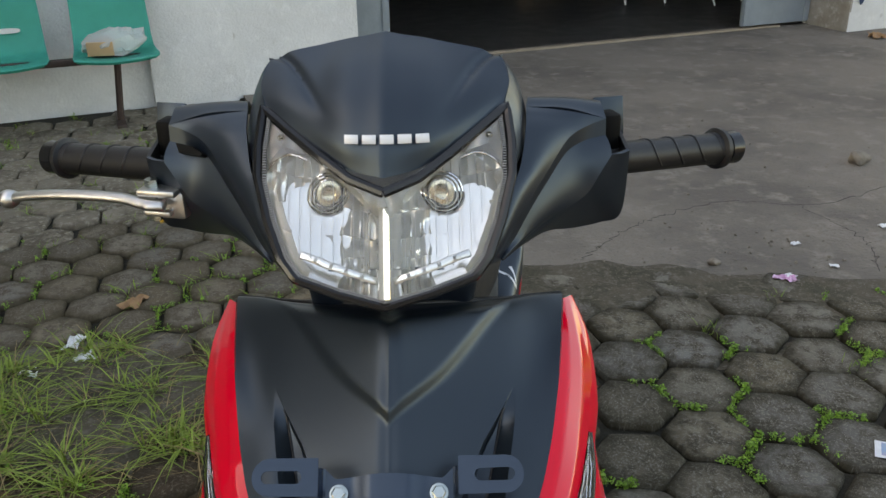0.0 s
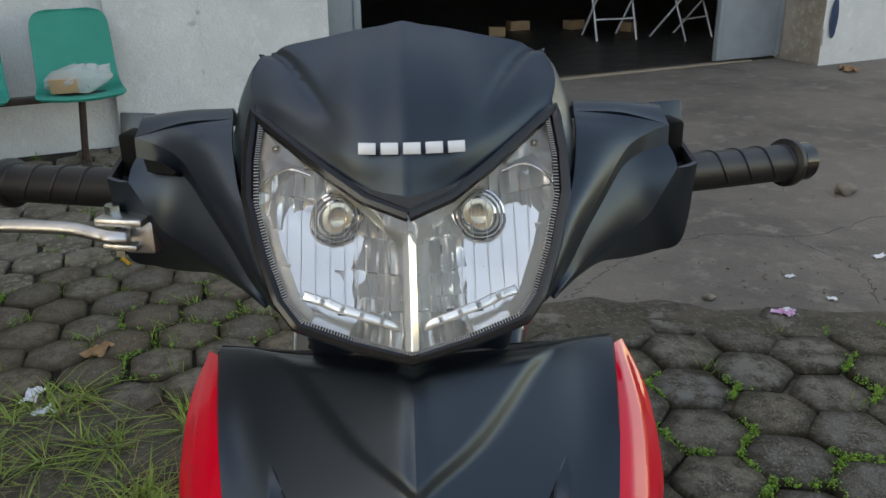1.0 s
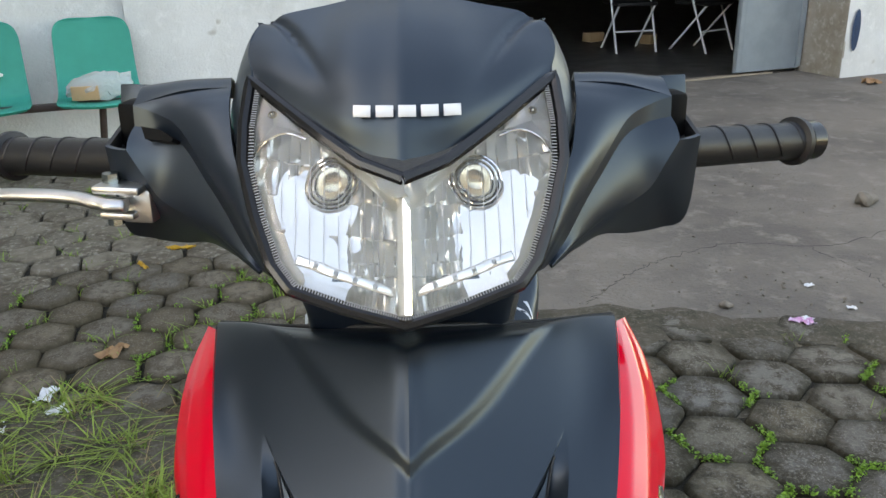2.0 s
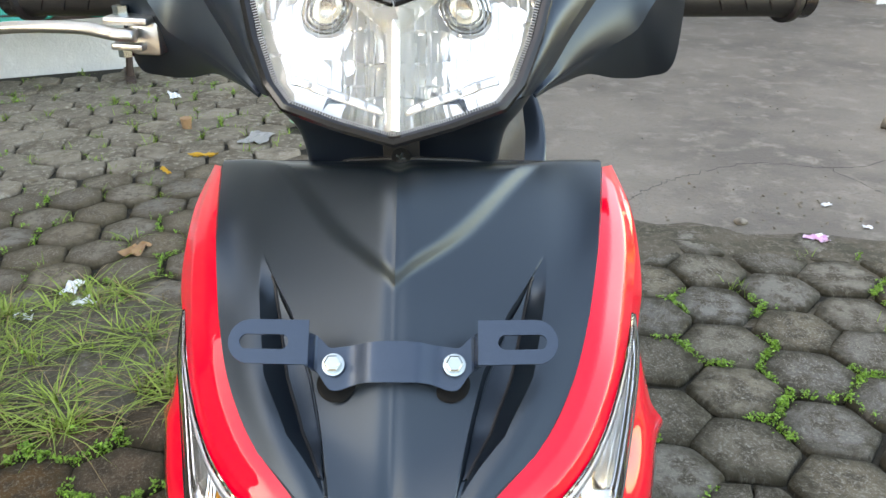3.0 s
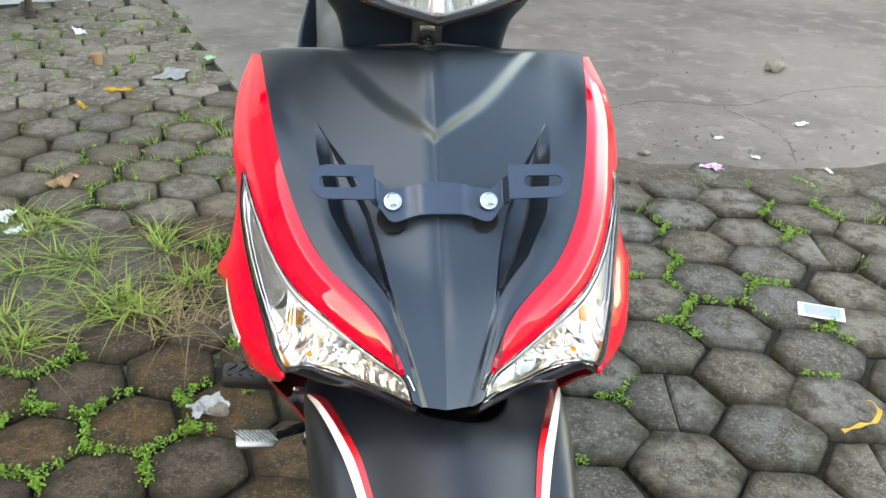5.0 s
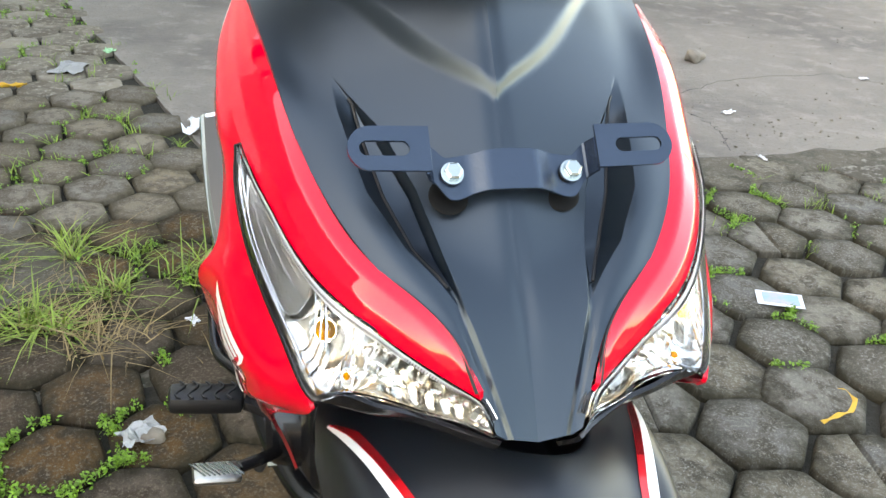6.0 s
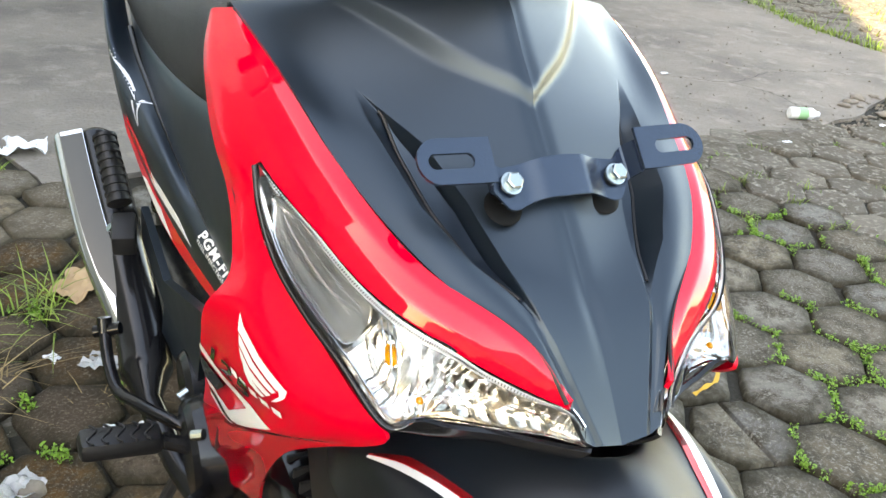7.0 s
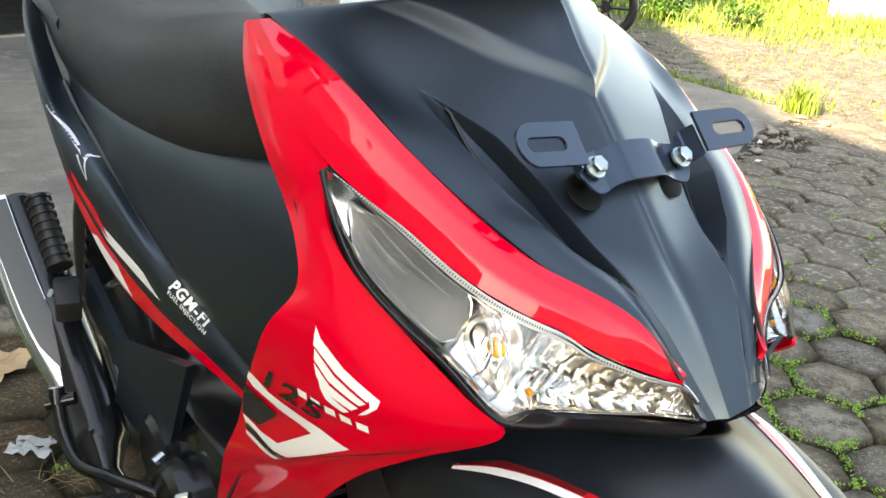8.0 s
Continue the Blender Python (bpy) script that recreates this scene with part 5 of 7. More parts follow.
box(bm, (-0.02, 0.27, 0.36), (0.13, 0.22, 0.14), Euler((radians(8), 0, 0)).to_matrix(), 0.025)
part("engine", bm, GLOSS, BIKE, "black engine case with round clutch cover")
for a, b in (((-0.140, 0.420, 0.340), (-0.128, 0.412, 0.345)), ((-0.141, 0.500, 0.340), (-0.128, 0.504, 0.345)), ((-0.141, 0.428, 0.225), (-0.128, 0.428, 0.225))):
    part("case_bolt", tube(BM(), [a, b], 0.007, 8), ZINC, BIKE)
fins = BM()
for k in range(6):
    box(fins, (0, 0.165 + 0.022 * k, 0.365), (0.15, 0.005, 0.13), Euler((radians(8), 0, 0)).to_matrix(), 0.001)
part("cylinder_fin", fins, DARK, BIKE)
kick = tube(BM(), spline([(-0.128, 0.500, 0.285), (-0.150, 0.520, 0.292), (-0.182, 0.562, 0.294), (-0.205, 0.610, 0.292), (-0.210, 0.660, 0.312), (-0.209, 0.690, 0.342)], 36), 0.0088, 12)
kicker = part("kick_starter", kick, GLOSS, BIKE, "bent black kick starter arm")
part("kick_pedal", tube(BM(), [(-0.188, 0.680, 0.348), (-0.222, 0.696, 0.338)], 0.0090, 12), GLOSS, kicker)
part("kick_cap", tube(BM(), [(-0.209, 0.688, 0.340), (-0.208, 0.696, 0.360)], 0.0105, 12), GLOSS, kicker)
part("kick_hub", tube(BM(), [(-0.110, 0.500, 0.283), (-0.136, 0.502, 0.285)], 0.014, 12), ZINC, kicker)
for s in (-1, 1):
    peg = tube(BM(), spline([(0.05 * s, 0.43, 0.262), (0.11 * s, 0.455, 0.278), (0.170 * s, 0.468, 0.304)], 12), 0.011, 10)
    peg = part("foot_peg", peg, GLOSS, BIKE, "black foot peg with ribbed rubber")
    bm = box(BM(), (0.219 * s, 0.470, 0.312), (0.100, 0.042, 0.028), Euler((0, radians(-6) * s, 0)).to_matrix(), 0.009)
    rub = part("peg_rubber", bm, RUBBER, peg)
    for k in range(5):
        x = 0.184 + 0.017 * k
        pts = [((x + 0.006 * math.sin(i * 0.8)) * s, 0.451 + 0.038 * i / 8, 0.3265 + (x - 0.219) * 0.105) for i in range(9)]
        part("rubber_wave", tube(BM(), pts, 0.0018, 6), RUBBER, rub)
pedal = part("brake_pedal", tube(BM(), spline([(-0.07, 0.46, 0.25), (-0.125, 0.40, 0.270), (-0.150, 0.350, 0.302), (-0.178, 0.330, 0.309)], 16), 0.008, 10), GLOSS, BIKE, "rear brake pedal with ribbed steel pad")
pad_turn = Euler((radians(-10), radians(6), radians(4))).to_matrix()
pad = part("pedal_pad", box(BM(), (-0.205, 0.322, 0.310), (0.058, 0.042, 0.011), pad_turn, 0.0052), ALUMINIUM, pedal, "ribbed steel pedal pad")
bm = BM()
for k in range(9):
    box(bm, Vector((-0.205, 0.322, 0.310)) + pad_turn @ Vector((-0.0232 + 0.0058 * k, 0, 0.0056)), (0.0022, 0.034, 0.002), pad_turn @ Euler((0, 0, radians(30))).to_matrix())
part("pad_rib", bm, ZINC, pad, "raised ribs of the pad")

gear = part("gear_lever", tube(BM(), spline([(0.10, 0.46, 0.25), (0.16, 0.42, 0.255), (0.205, 0.372, 0.272), (0.222, 0.365, 0.278)], 16), 0.007, 10), GLOSS, BIKE, "gear lever with ribbed rubber and a bright end")
bm = BM()
for k in range(8):
    q = Vector((0.222, 0.365, 0.278)).lerp(Vector((0.256, 0.361, 0.285)), k / 8)
    tube(bm, [q, q + Vector((0.0026, 0, 0.0005))], 0.0082, 14)
tube(bm, [(0.218, 0.365, 0.277), (0.258, 0.361, 0.285)], 0.0066, 14)
part("lever_rubber", bm, RUBBER, gear, "ribbed black rubber sleeve")
part("lever_end", ball(BM(), (0.2595, 0.361, 0.2855), (0.004, 0.0062, 0.0062), 12, 8), ZINC, gear, "bright lever end")

# exhaust: dark canister with a long chrome shield that ends in a point
part("muffler", tube(BM(), spline([(-0.1562, 0.6623, 0.2180), (-0.1480, 0.7663, 0.2640), (-0.1530, 0.9327, 0.3560), (-0.1620, 1.100, 0.4420), (-0.1640, 1.150, 0.4640)], 30), [0.018, 0.022, 0.027, 0.032] + [0.040] * 22 + [0.041, 0.040, 0.038, 0.034, 0.025], 24), GLOSS, BIKE, "black exhaust muffler")
part("exhaust_pipe", tube(BM(), spline([(-0.0257, 0.2703, 0.265), (-0.0784, 0.3888, 0.1753), (-0.1285, 0.5369, 0.1727), (-0.1562, 0.6623, 0.2229)], 24), 0.019, 14), GLOSS, BIKE, "dark exhaust pipe")
rows = []
for x, y, z, w0, w1 in ((-0.162, 0.715, 0.249, 0.0, 0.0), (-0.174, 0.752, 0.272, 0.020, 0.014), (-0.192, 0.812, 0.310, 0.028, 0.020), (-0.212, 0.912, 0.368, 0.032, 0.026), (-0.222, 1.030, 0.434, 0.034, 0.030), (-0.226, 1.125, 0.484, 0.034, 0.034)):
    k = min(w0 / 0.028, 1)
    rows.append([(x + 0.042 * k, y - 0.006, z + 0.013 * k), (x + 0.018 * k, y - 0.003, z + 0.008 * k), (x - 0.002, y, z), (x - 0.002, y, z - w1), (x + 0.020, y, z - w1 - 0.012)])
shield_grid = grid_of(rows, 16, 40)
shield = part("exhaust_shield", shell(BM(), shield_grid, 0.002, core=(-0.095, 0.8995, 0.3538)), SHIELD_CHROME, BIKE, "chrome exhaust heat shield ending in a point")
film_rows = [[on_grid(shield_grid, 0.01 + (0.04 + 0.34 * min(max((v - 0.26) / 0.24, 0), 1)) * u, v, -0.0014) for u in (0, 0.33, 0.67, 1)] for v in [0.24 + 0.74 * k / 20 for k in range(21)]]
part("shield_inset", shell(BM(), film_rows, 0.0008, core=(-0.095, 0.8995, 0.3538)), material("brushed_dark_steel", (0.09, 0.085, 0.075), 0.28, metal=0.9), shield, "dark brushed inset")
bm = BM()
box(bm, (-0.1565, 0.8391, 0.4199), (0.036, 0.060, 0.040), Euler((radians(20), 0, radians(-10))).to_matrix(), 0.005)
step = part("passenger_step_arm", bm, DARK, BIKE, "black passenger foot rest arm")
part("arm_bolt", tube(BM(), [(-0.1745, 0.8444, 0.4292), (-0.1783, 0.8434, 0.4317)], 0.0065, 12), ZINC, step, "bright bolt head")
part("passenger_peg", tube(BM(), [(-0.1564, 0.8746, 0.4563), (-0.1632, 0.9564, 0.534)], 0.017, 14), RUBBER, step, "folded ribbed passenger foot peg")
bm = BM()
for k in range(9):
    q = Vector((-0.1564, 0.8746, 0.4563)).lerp(Vector((-0.1632, 0.9564, 0.534)), k / 8)
    tube(bm, [q, q + Vector((-0.0003, 0.004, 0.0037))], 0.0195, 14)
part("peg_rib", bm, RUBBER, step)
# plastic frame covers and the shock absorber between side cover and exhaust
bm = BM()
for pts in (((-0.1191, 0.4399, 0.4987), (-0.1241, 0.6899, 0.4109), (-0.1196, 0.7211, 0.3518), (-0.1099, 0.529, 0.3497)), ((-0.1241, 0.6899, 0.4109), (-0.1308, 0.8307, 0.4675), (-0.13, 0.8444, 0.4051), (-0.1196, 0.7211, 0.3518)), ((-0.1099, 0.529, 0.3497), (-0.1196, 0.7211, 0.3518), (-0.1216, 0.7431, 0.2912), (-0.1043, 0.5851, 0.2615))):
    p = [Vector(q) for q in pts]
    shell(bm, grid_of([[p[0], p[3]], [p[0].lerp(p[1], 0.5), p[3].lerp(p[2], 0.5)], [p[1], p[2]]], 4, 6), 0.012, core=(0, 0.6, 0.4))
part("frame_cover", bm, BLACK, BIKE, "faceted matte black frame cover", 15)
bm = BM()
tube(bm, [(-0.0584, 1.038, 0.3543), (-0.0746, 0.8964, 0.6245)], 0.014, 12)
for k in range(9):
    q = Vector((-0.0597, 1.027, 0.3753)).lerp(Vector((-0.0727, 0.9139, 0.5936)), k / 8)
    tube(bm, [q, q + Vector((0, -0.004, 0.009))], 0.028, 16)
part("shock_absorber", bm, GLOSS, BIKE, "black rear shock absorber")
part("swing_arm", box(BM(), (0, 0.86, 0.30), (0.18, 0.42, 0.05), None, 0.015), GLOSS, BIKE)
bm = BM()
for s in (1, -1):
    tube(bm, [(0.08 * s, 0.62, 0.20), (0.15 * s, 0.66, 0.01)], 0.010, 10)
tube(bm, [(-0.0888, 0.7135, -0.0111), (0.15, 0.66, 0.011)], 0.010, 10)
part("centre_stand", bm, DARK, BIKE, "black centre stand")
part("seat_hook", box(BM(), (-0.045, 0.400, 0.716), (0.022, 0.030, 0.014), Euler((radians(-20), 0, 0)).to_matrix(), 0.004), GLOSS, BIKE, "small black luggage hook under the seat nose")
part("grab_rail", tube(BM(), spline([(-0.1096, 0.9526, 0.7988), (-0.1206, 1.09, 0.8307), (-0.0992, 1.271, 0.8643), (0, 1.30, 0.86), (0.15, 1.22, 0.85), (0.165, 1.05, 0.82), (0.15, 0.92, 0.79)], 40), 0.012, 12), COWL_BLACK, BIKE, "black passenger grab rail")


# ---- ground, driveway, building ----
U = Vector((math.cos(radians(21)), math.sin(radians(21)), 0))  # along the building's front
N = Vector((U.y, -U.x, 0))  # out of it, towards the yard
O = Vector((1.24, 6.07, 0))  # a point of its door sill


def at(s, off, z=0.0):
    return O + U * s + N * off + Vector((0, 0, z))


def wall(name, s0, s1, off, thick, z0, z1, mat, label, bump=0.0, category="wall"):
    """A wall along the building's front: its face lies at off."""
    bm = BM()
    n = max(int((s1 - s0) / 0.12), 2) if bump else 1
    k2 = max(int((z1 - z0) / 0.12), 2) if bump else 1
    g = []
    for j in range(k2 + 1):
        g.append([at(s0 + (s1 - s0) * i / n, off, z0 + (z1 - z0) * j / k2) + N * (bump * noise.noise(Vector((i * 0.5, j * 0.5, off * 7)))) for i in range(n + 1)])
    shell(bm, g, thick, core=tuple(at((s0 + s1) / 2, off - 3, 1)))
    return tagged(put(bm, name, mat), label, category, kind="structure")


DRIVE = [(-0.22, 2.06), (0.35, 2.12), (0.76, 2.13), (1.0, 2.05), (1.32, 2.00), (1.62, 1.97), (2.0, 2.03), (2.36, 2.05), (2.75, 2.04), (3.2, 2.15), (3.6, 2.35), (4.1, 2.55), (4.4, 2.62), (4.72, 2.90), (4.74, 3.35), (4.76, 3.80), (5.1, 5.0), (5.88, 7.28)]
YARD_SIDE = DRIVE + [(4.0, 7.1), (-1.2, 5.1), (-1.44, 5.6)]


def inside_drive(x, y):
    hit = False
    for (x0, y0), (x1, y1) in zip(YARD_SIDE, YARD_SIDE[1:] + YARD_SIDE[:1]):
        if (y0 > y) != (y1 > y) and x < (x1 - x0) * (y - y0) / (y1 - y0) + x0:
            hit = not hit
    return hit


def in_drive(x, y, grow=0.0):
    """Whether a place lies on the concrete driveway, grown or shrunk a little."""
    near = [inside_drive(x + grow * math.cos(k * math.pi / 3), y + grow * math.sin(k * math.pi / 3)) for k in range(6)]
    return any(near) if grow > 0 else all(near)


# soil under everything, out to the horizon
bm = BM()
lim = [-900, -300, -90, -30, -12, -6, -4, -3, -2, -1, 0, 1, 2, 3, 4, 5, 6, 8, 12, 30, 90, 300, 900]
vs = [[bm.verts.new((x, y + 2, -0.016 - 0.004 * noise.noise((x, y, 0)) if abs(x) < 20 else -0.02)) for x in lim] for y in lim]
for a, b in zip(vs, vs[1:]):
    for k in range(len(lim) - 1):
        bm.faces.new((a[k], a[k + 1], b[k + 1], b[k]))
tagged(put(bm, "ground", SOIL), "dark damp soil between pavers and weeds", "ground", kind="structure")

# concrete driveway, a thin worn slab with a ragged edge
bm = BM()
rnd = random.Random(11)
front = []
for (x0, y0), (x1, y1) in zip(DRIVE, DRIVE[1:]):
    m = max(int(math.dist((x0, y0), (x1, y1)) / 0.06), 1)
    for k in range(m):
        x, y = x0 + (x1 - x0) * k / m, y0 + (y1 - y0) * k / m
        front.append((x + 0.03 * noise.noise((x * 5, y * 5, 1)), y + 0.05 * noise.noise((x * 4, y * 4, 7))))
left = [(-0.22 - (y - 2.06) * 0.345 + 0.012 * noise.noise((y * 6, 0, 3)), y) for y in [5.6 - 0.12 * k for k in range(30)]]
sill = [tuple(at(s_, 0.0)[:2]) for s_ in (4.2, 3, 2, 1, 0, -1, -2, -2.6)]
outline = front + sill + left
prism(bm, outline, 0.03, Matrix.Translation((0, 0, -0.028)))
tagged(put(bm, "driveway", SLAB), "old grey concrete driveway with stains and a ragged edge", "driveway", kind="structure")

for k, pts in enumerate(([(0.95, 2.62), (1.25, 2.75), (1.60, 2.70), (2.05, 2.92), (2.6, 3.0)], [(1.55, 2.08), (1.62, 2.35), (1.50, 2.72)], [(0.55, 2.2), (0.75, 2.45), (0.95, 2.62)], [(2.6, 3.0), (3.0, 2.75), (3.5, 2.9), (4.2, 2.8)], [(3.0, 2.2), (3.1, 2.5), (3.0, 2.75)])):
    path = spline([(x, y, 0.0026) for x, y in pts], 40)
    bm = BM()
    ribbon = []
    for i, q in enumerate(path):
        w = 0.0006 + 0.0012 * abs(noise.noise((i * 0.4, k, 2)))
        j = Vector((noise.noise((i * 0.7, k, 5)), noise.noise((i * 0.7, k, 9)), 0)) * 0.035
        ribbon.append([q + j + Vector((-w, w, 0)), q + j + Vector((w, -w, 0))])
    shell(bm, ribbon, 0.0008, core=(1, 2.5, -2))
    tagged(put(bm, "slab_crack", SOIL), "thin dark crack in the concrete driveway", "crack", kind="structure")


# ---- building ----
wall("wall_front_left", -7.0, -1.97, 0.50, 0.35, -0.05, 5.2, PLASTER, "old whitewashed plaster wall", 0.012)
wall("wall_front_pier", -3.22, -2.74, 0.545, 0.12, -0.05, 5.2, PLASTER, "whitewashed plaster pier proud of the wall", 0.014)
wall("wall_front_right", 2.05, 3.00, 0.46, 0.60, -0.05, 5.2, PLASTER, "stained plaster pillar beside the door", 0.012)
wall("wall_front_far", 3.00, 6.75, 0.22, 0.30, -0.05, 5.2, PLASTER, "stained plaster wall", 0.012)
wall("wall_over_door", -1.97, 2.05, 0.30, 0.30, 2.6, 5.2, PLASTER, "plaster lintel over the hall door")
# inner cheek of the pillar, in a darker mottled plaster
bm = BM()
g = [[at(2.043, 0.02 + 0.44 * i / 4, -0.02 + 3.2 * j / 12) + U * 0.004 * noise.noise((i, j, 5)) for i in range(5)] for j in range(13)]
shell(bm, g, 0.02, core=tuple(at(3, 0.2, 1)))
tagged(put(bm, "wall_pillar_cheek", PLASTER_DARK), "darker mottled cheek of the pillar", "wall", kind="structure")
# the hall behind, its dimness put into the wall and floor colours
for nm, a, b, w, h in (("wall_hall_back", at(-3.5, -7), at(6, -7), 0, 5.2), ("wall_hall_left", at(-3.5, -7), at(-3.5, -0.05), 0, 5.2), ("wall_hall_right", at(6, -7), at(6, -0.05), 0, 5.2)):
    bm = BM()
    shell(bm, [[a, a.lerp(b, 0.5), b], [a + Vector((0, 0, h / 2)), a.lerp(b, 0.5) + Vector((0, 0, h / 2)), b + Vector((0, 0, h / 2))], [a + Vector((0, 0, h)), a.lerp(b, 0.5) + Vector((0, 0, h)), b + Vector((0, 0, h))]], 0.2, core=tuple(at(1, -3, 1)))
    tagged(put(bm, nm, INTERIOR), "plaster wall of the hall, coloured near black for its dimness", "wall", kind="structure")
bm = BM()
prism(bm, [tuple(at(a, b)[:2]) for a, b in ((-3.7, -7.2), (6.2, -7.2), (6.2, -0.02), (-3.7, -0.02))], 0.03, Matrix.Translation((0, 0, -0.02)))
tagged(put(bm, "floor", HALL_FLOOR), "worn hall floor with a faint sheen, coloured dark for the dimness", "floor", kind="structure")
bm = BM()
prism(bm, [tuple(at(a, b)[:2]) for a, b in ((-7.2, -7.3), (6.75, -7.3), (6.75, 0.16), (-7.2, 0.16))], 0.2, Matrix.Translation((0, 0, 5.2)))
tagged(put(bm, "ceiling", INTERIOR), "roof slab over the hall, coloured near black for its dimness", "ceiling", kind="structure")
# sill strip
bm = BM()
box(bm, at(-0.2, 0.02, 0.008), (3.9, 0.07, 0.014), Euler((0, 0, radians(21))).to_matrix(), 0.004)
tagged(put(bm, "door_sill", material("worn_sill", (0.30, 0.24, 0.18), 0.85, dark=(0.2, 0.16, 0.12), scale=9, grain=0.6, grain_scale=80)), "worn brown concrete door sill", "sill", kind="structure")


def door_leaf(name, s0, s1, off, label):
    d = thing(name, at((s0 + s1) / 2, off), label, "door", kind="structure")
    part("leaf", box(BM(), at((s0 + s1) / 2, off, 1.33), (s1 - s0, 0.035, 2.60), Euler((0, 0, radians(21))).to_matrix(), 0.004), DOOR_PAINT, d)
    rail = BM()
    for sx in (s0 + 0.03, s1 - 0.03):
        box(rail, at(sx, off + 0.022, 1.33), (0.05, 0.012, 2.58), Euler((0, 0, radians(21))).to_matrix(), 0.002)
    part("stile", rail, DOOR_PAINT, d)
    return d


door_leaf("door_1", 1.36, 2.03, 0.03, "grey-blue painted metal sliding door leaf standing open")
door_leaf("door_2", -1.97, -1.62, 0.06, "grey-blue painted metal door leaf behind the wall end")

# blue spray mark on the pillar
bm = BM()
for k, (w, h, dz) in enumerate(((0.040, 0.16, 0.0), (0.024, 0.10, 0.03))):
    pts = [(w * math.cos(a) * (1 + 0.2 * noise.noise((math.cos(a) * 2, math.sin(a) * 2, k))), h * math.sin(a)) for a in [i * math.pi / 14 for i in range(28)]]
    c = at(2.135 + 0.008 * k, 0.475 + 0.003 * k, 0.37 + dz)
    prism(bm, pts, 0.002, Matrix.Translation(c) @ Matrix((U, Vector((0, 0, 1)), N)).transposed().to_4x4())
tagged(put(bm, "paint_mark", BLUE_PAINT), "blurred blue spray paint mark on the plaster pillar", "paint mark")

# two tall buildings, out of view, added so their roof lines shade the yard; dark for the side reflections
SHADE_BUILDING = material("grey_shade_building_render", (0.22, 0.215, 0.195), 0.9, dark=(0.15, 0.148, 0.13), scale=0.8, grain=0.5, grain_scale=30)
for p, high in (([(-7.43, 0.14), (-3.73, 4.47), (-8.2, 8.3), (-11.9, 4.0)], 8.4), ([(-4.45, 0.75), (-4.90, -2.60), (-11.5, -2.60), (-11.0, 0.75)], 6.3)):
    tagged(put(prism(BM(), p, high, Matrix.Translation((0, 0, -0.02))), "neighbour_building", SHADE_BUILDING), "unseen tall weathered dark building added to shade the yard", "building", kind="structure")
# unseen wall added behind the viewer, white so that front reflections brighten
bm = BM()
shell(bm, [[Vector((x, -7.5, z)) for x in (-6, 0, 6, 14)] for z in (-0.05, 1.3, 2.7)], 0.2, core=(0, -12, 1))
tagged(put(bm, "wall_yard_near", PLASTER), "unseen whitewashed wall behind the viewer, added to brighten reflections", "wall", kind="structure")


# ---- bench with turquoise seats ----
def bench():
    b = thing("waiting_bench", at(-3.75, 0.85), "row of turquoise plastic seats on a rusty steel bar", "bench")
    turn = Euler((0, 0, radians(21))).to_matrix()
    part("seat_bar", box(BM(), at(-4.10, 0.86, 0.355), (1.75, 0.045, 0.035), turn, 0.004), RUSTY, b, "rusty brown steel bar")
    for s_ in (-3.40, -4.8):
        leg = BM()
        tube(leg, [at(s_, 0.86, 0.35), at(s_ - 0.03, 0.84, 0.015)], 0.019, 8)
        box(leg, at(s_ - 0.03, 0.80, 0.012), (0.05, 0.34, 0.022), turn, 0.003)
        part("leg", leg, RUSTY, b)
    for c in (-3.40, -3.94, -4.48):
        rows = []
        prof = [(1.03, 0.375, 0.19), (1.04, 0.392, 0.205), (0.98, 0.395, 0.212), (0.88, 0.385, 0.212), (0.76, 0.390, 0.205), (0.70, 0.43, 0.200), (0.665, 0.52, 0.197), (0.645, 0.62, 0.194), (0.63, 0.70, 0.188), (0.622, 0.745, 0.160), (0.62, 0.760, 0.10)]
        for k, (off, z, w) in enumerate(prof):
            rows.append([at(c + w * x, off - 0.020 * (1 - abs(x)) * (1 if k > 4 else 0), z - (0.018 * (1 - x * x) if k < 6 else 0)) for x in (-1, -0.92, -0.5, 0, 0.5, 0.92, 1)])
        seat = part("shell_seat", shell(BM(), grid_of(rows, 20, 40), 0.006, core=tuple(at(c, 0.7, -0.5))), SEAT_GREEN, b, "turquoise moulded plastic seat")
        if c < -3.5:
            hole = BM()
            prism(hole, [(0.075 * math.copysign(abs(math.cos(a)) ** 0.5, math.cos(a)), 0.013 * math.sin(a)) for a in [k * math.pi / 12 for k in range(24)]], 0.004,
                  Matrix.Translation(at(c + 0.02, 0.668, 0.505)) @ Matrix((U, Vector((0, 0, 1)), N)).transposed().to_4x4())
            part("backrest_slot", hole, PLASTER, seat, "pale slot in the backrest")


bench()
carton = thing("cardboard_box", at(-3.42, 0.90, 0.39), "small brown cardboard box in clear plastic on a seat", "box")
part("carton", box(BM(), at(-3.47, 0.90, 0.425), (0.13, 0.10, 0.07), Euler((0, 0, radians(14))).to_matrix(), 0.002), CARDBOARD, carton)
bm = BM()
bmesh.ops.create_icosphere(bm, subdivisions=3, radius=1, matrix=Matrix.Translation(at(-3.40, 0.86, 0.445)) @ Euler((0, 0, radians(21))).to_matrix().to_4x4() @ Matrix.Diagonal((0.155, 0.10, 0.065, 1)))
for v in bm.verts:
    v.co += Vector((1, 1, 1)) * (0.030 * noise.noise(v.co * 18) + 0.016 * noise.noise(v.co * 55))
wrap = part("plastic_wrap", bm, FILM, carton, "crumpled clear plastic wrap", 10)
wrap.visible_shadow = False


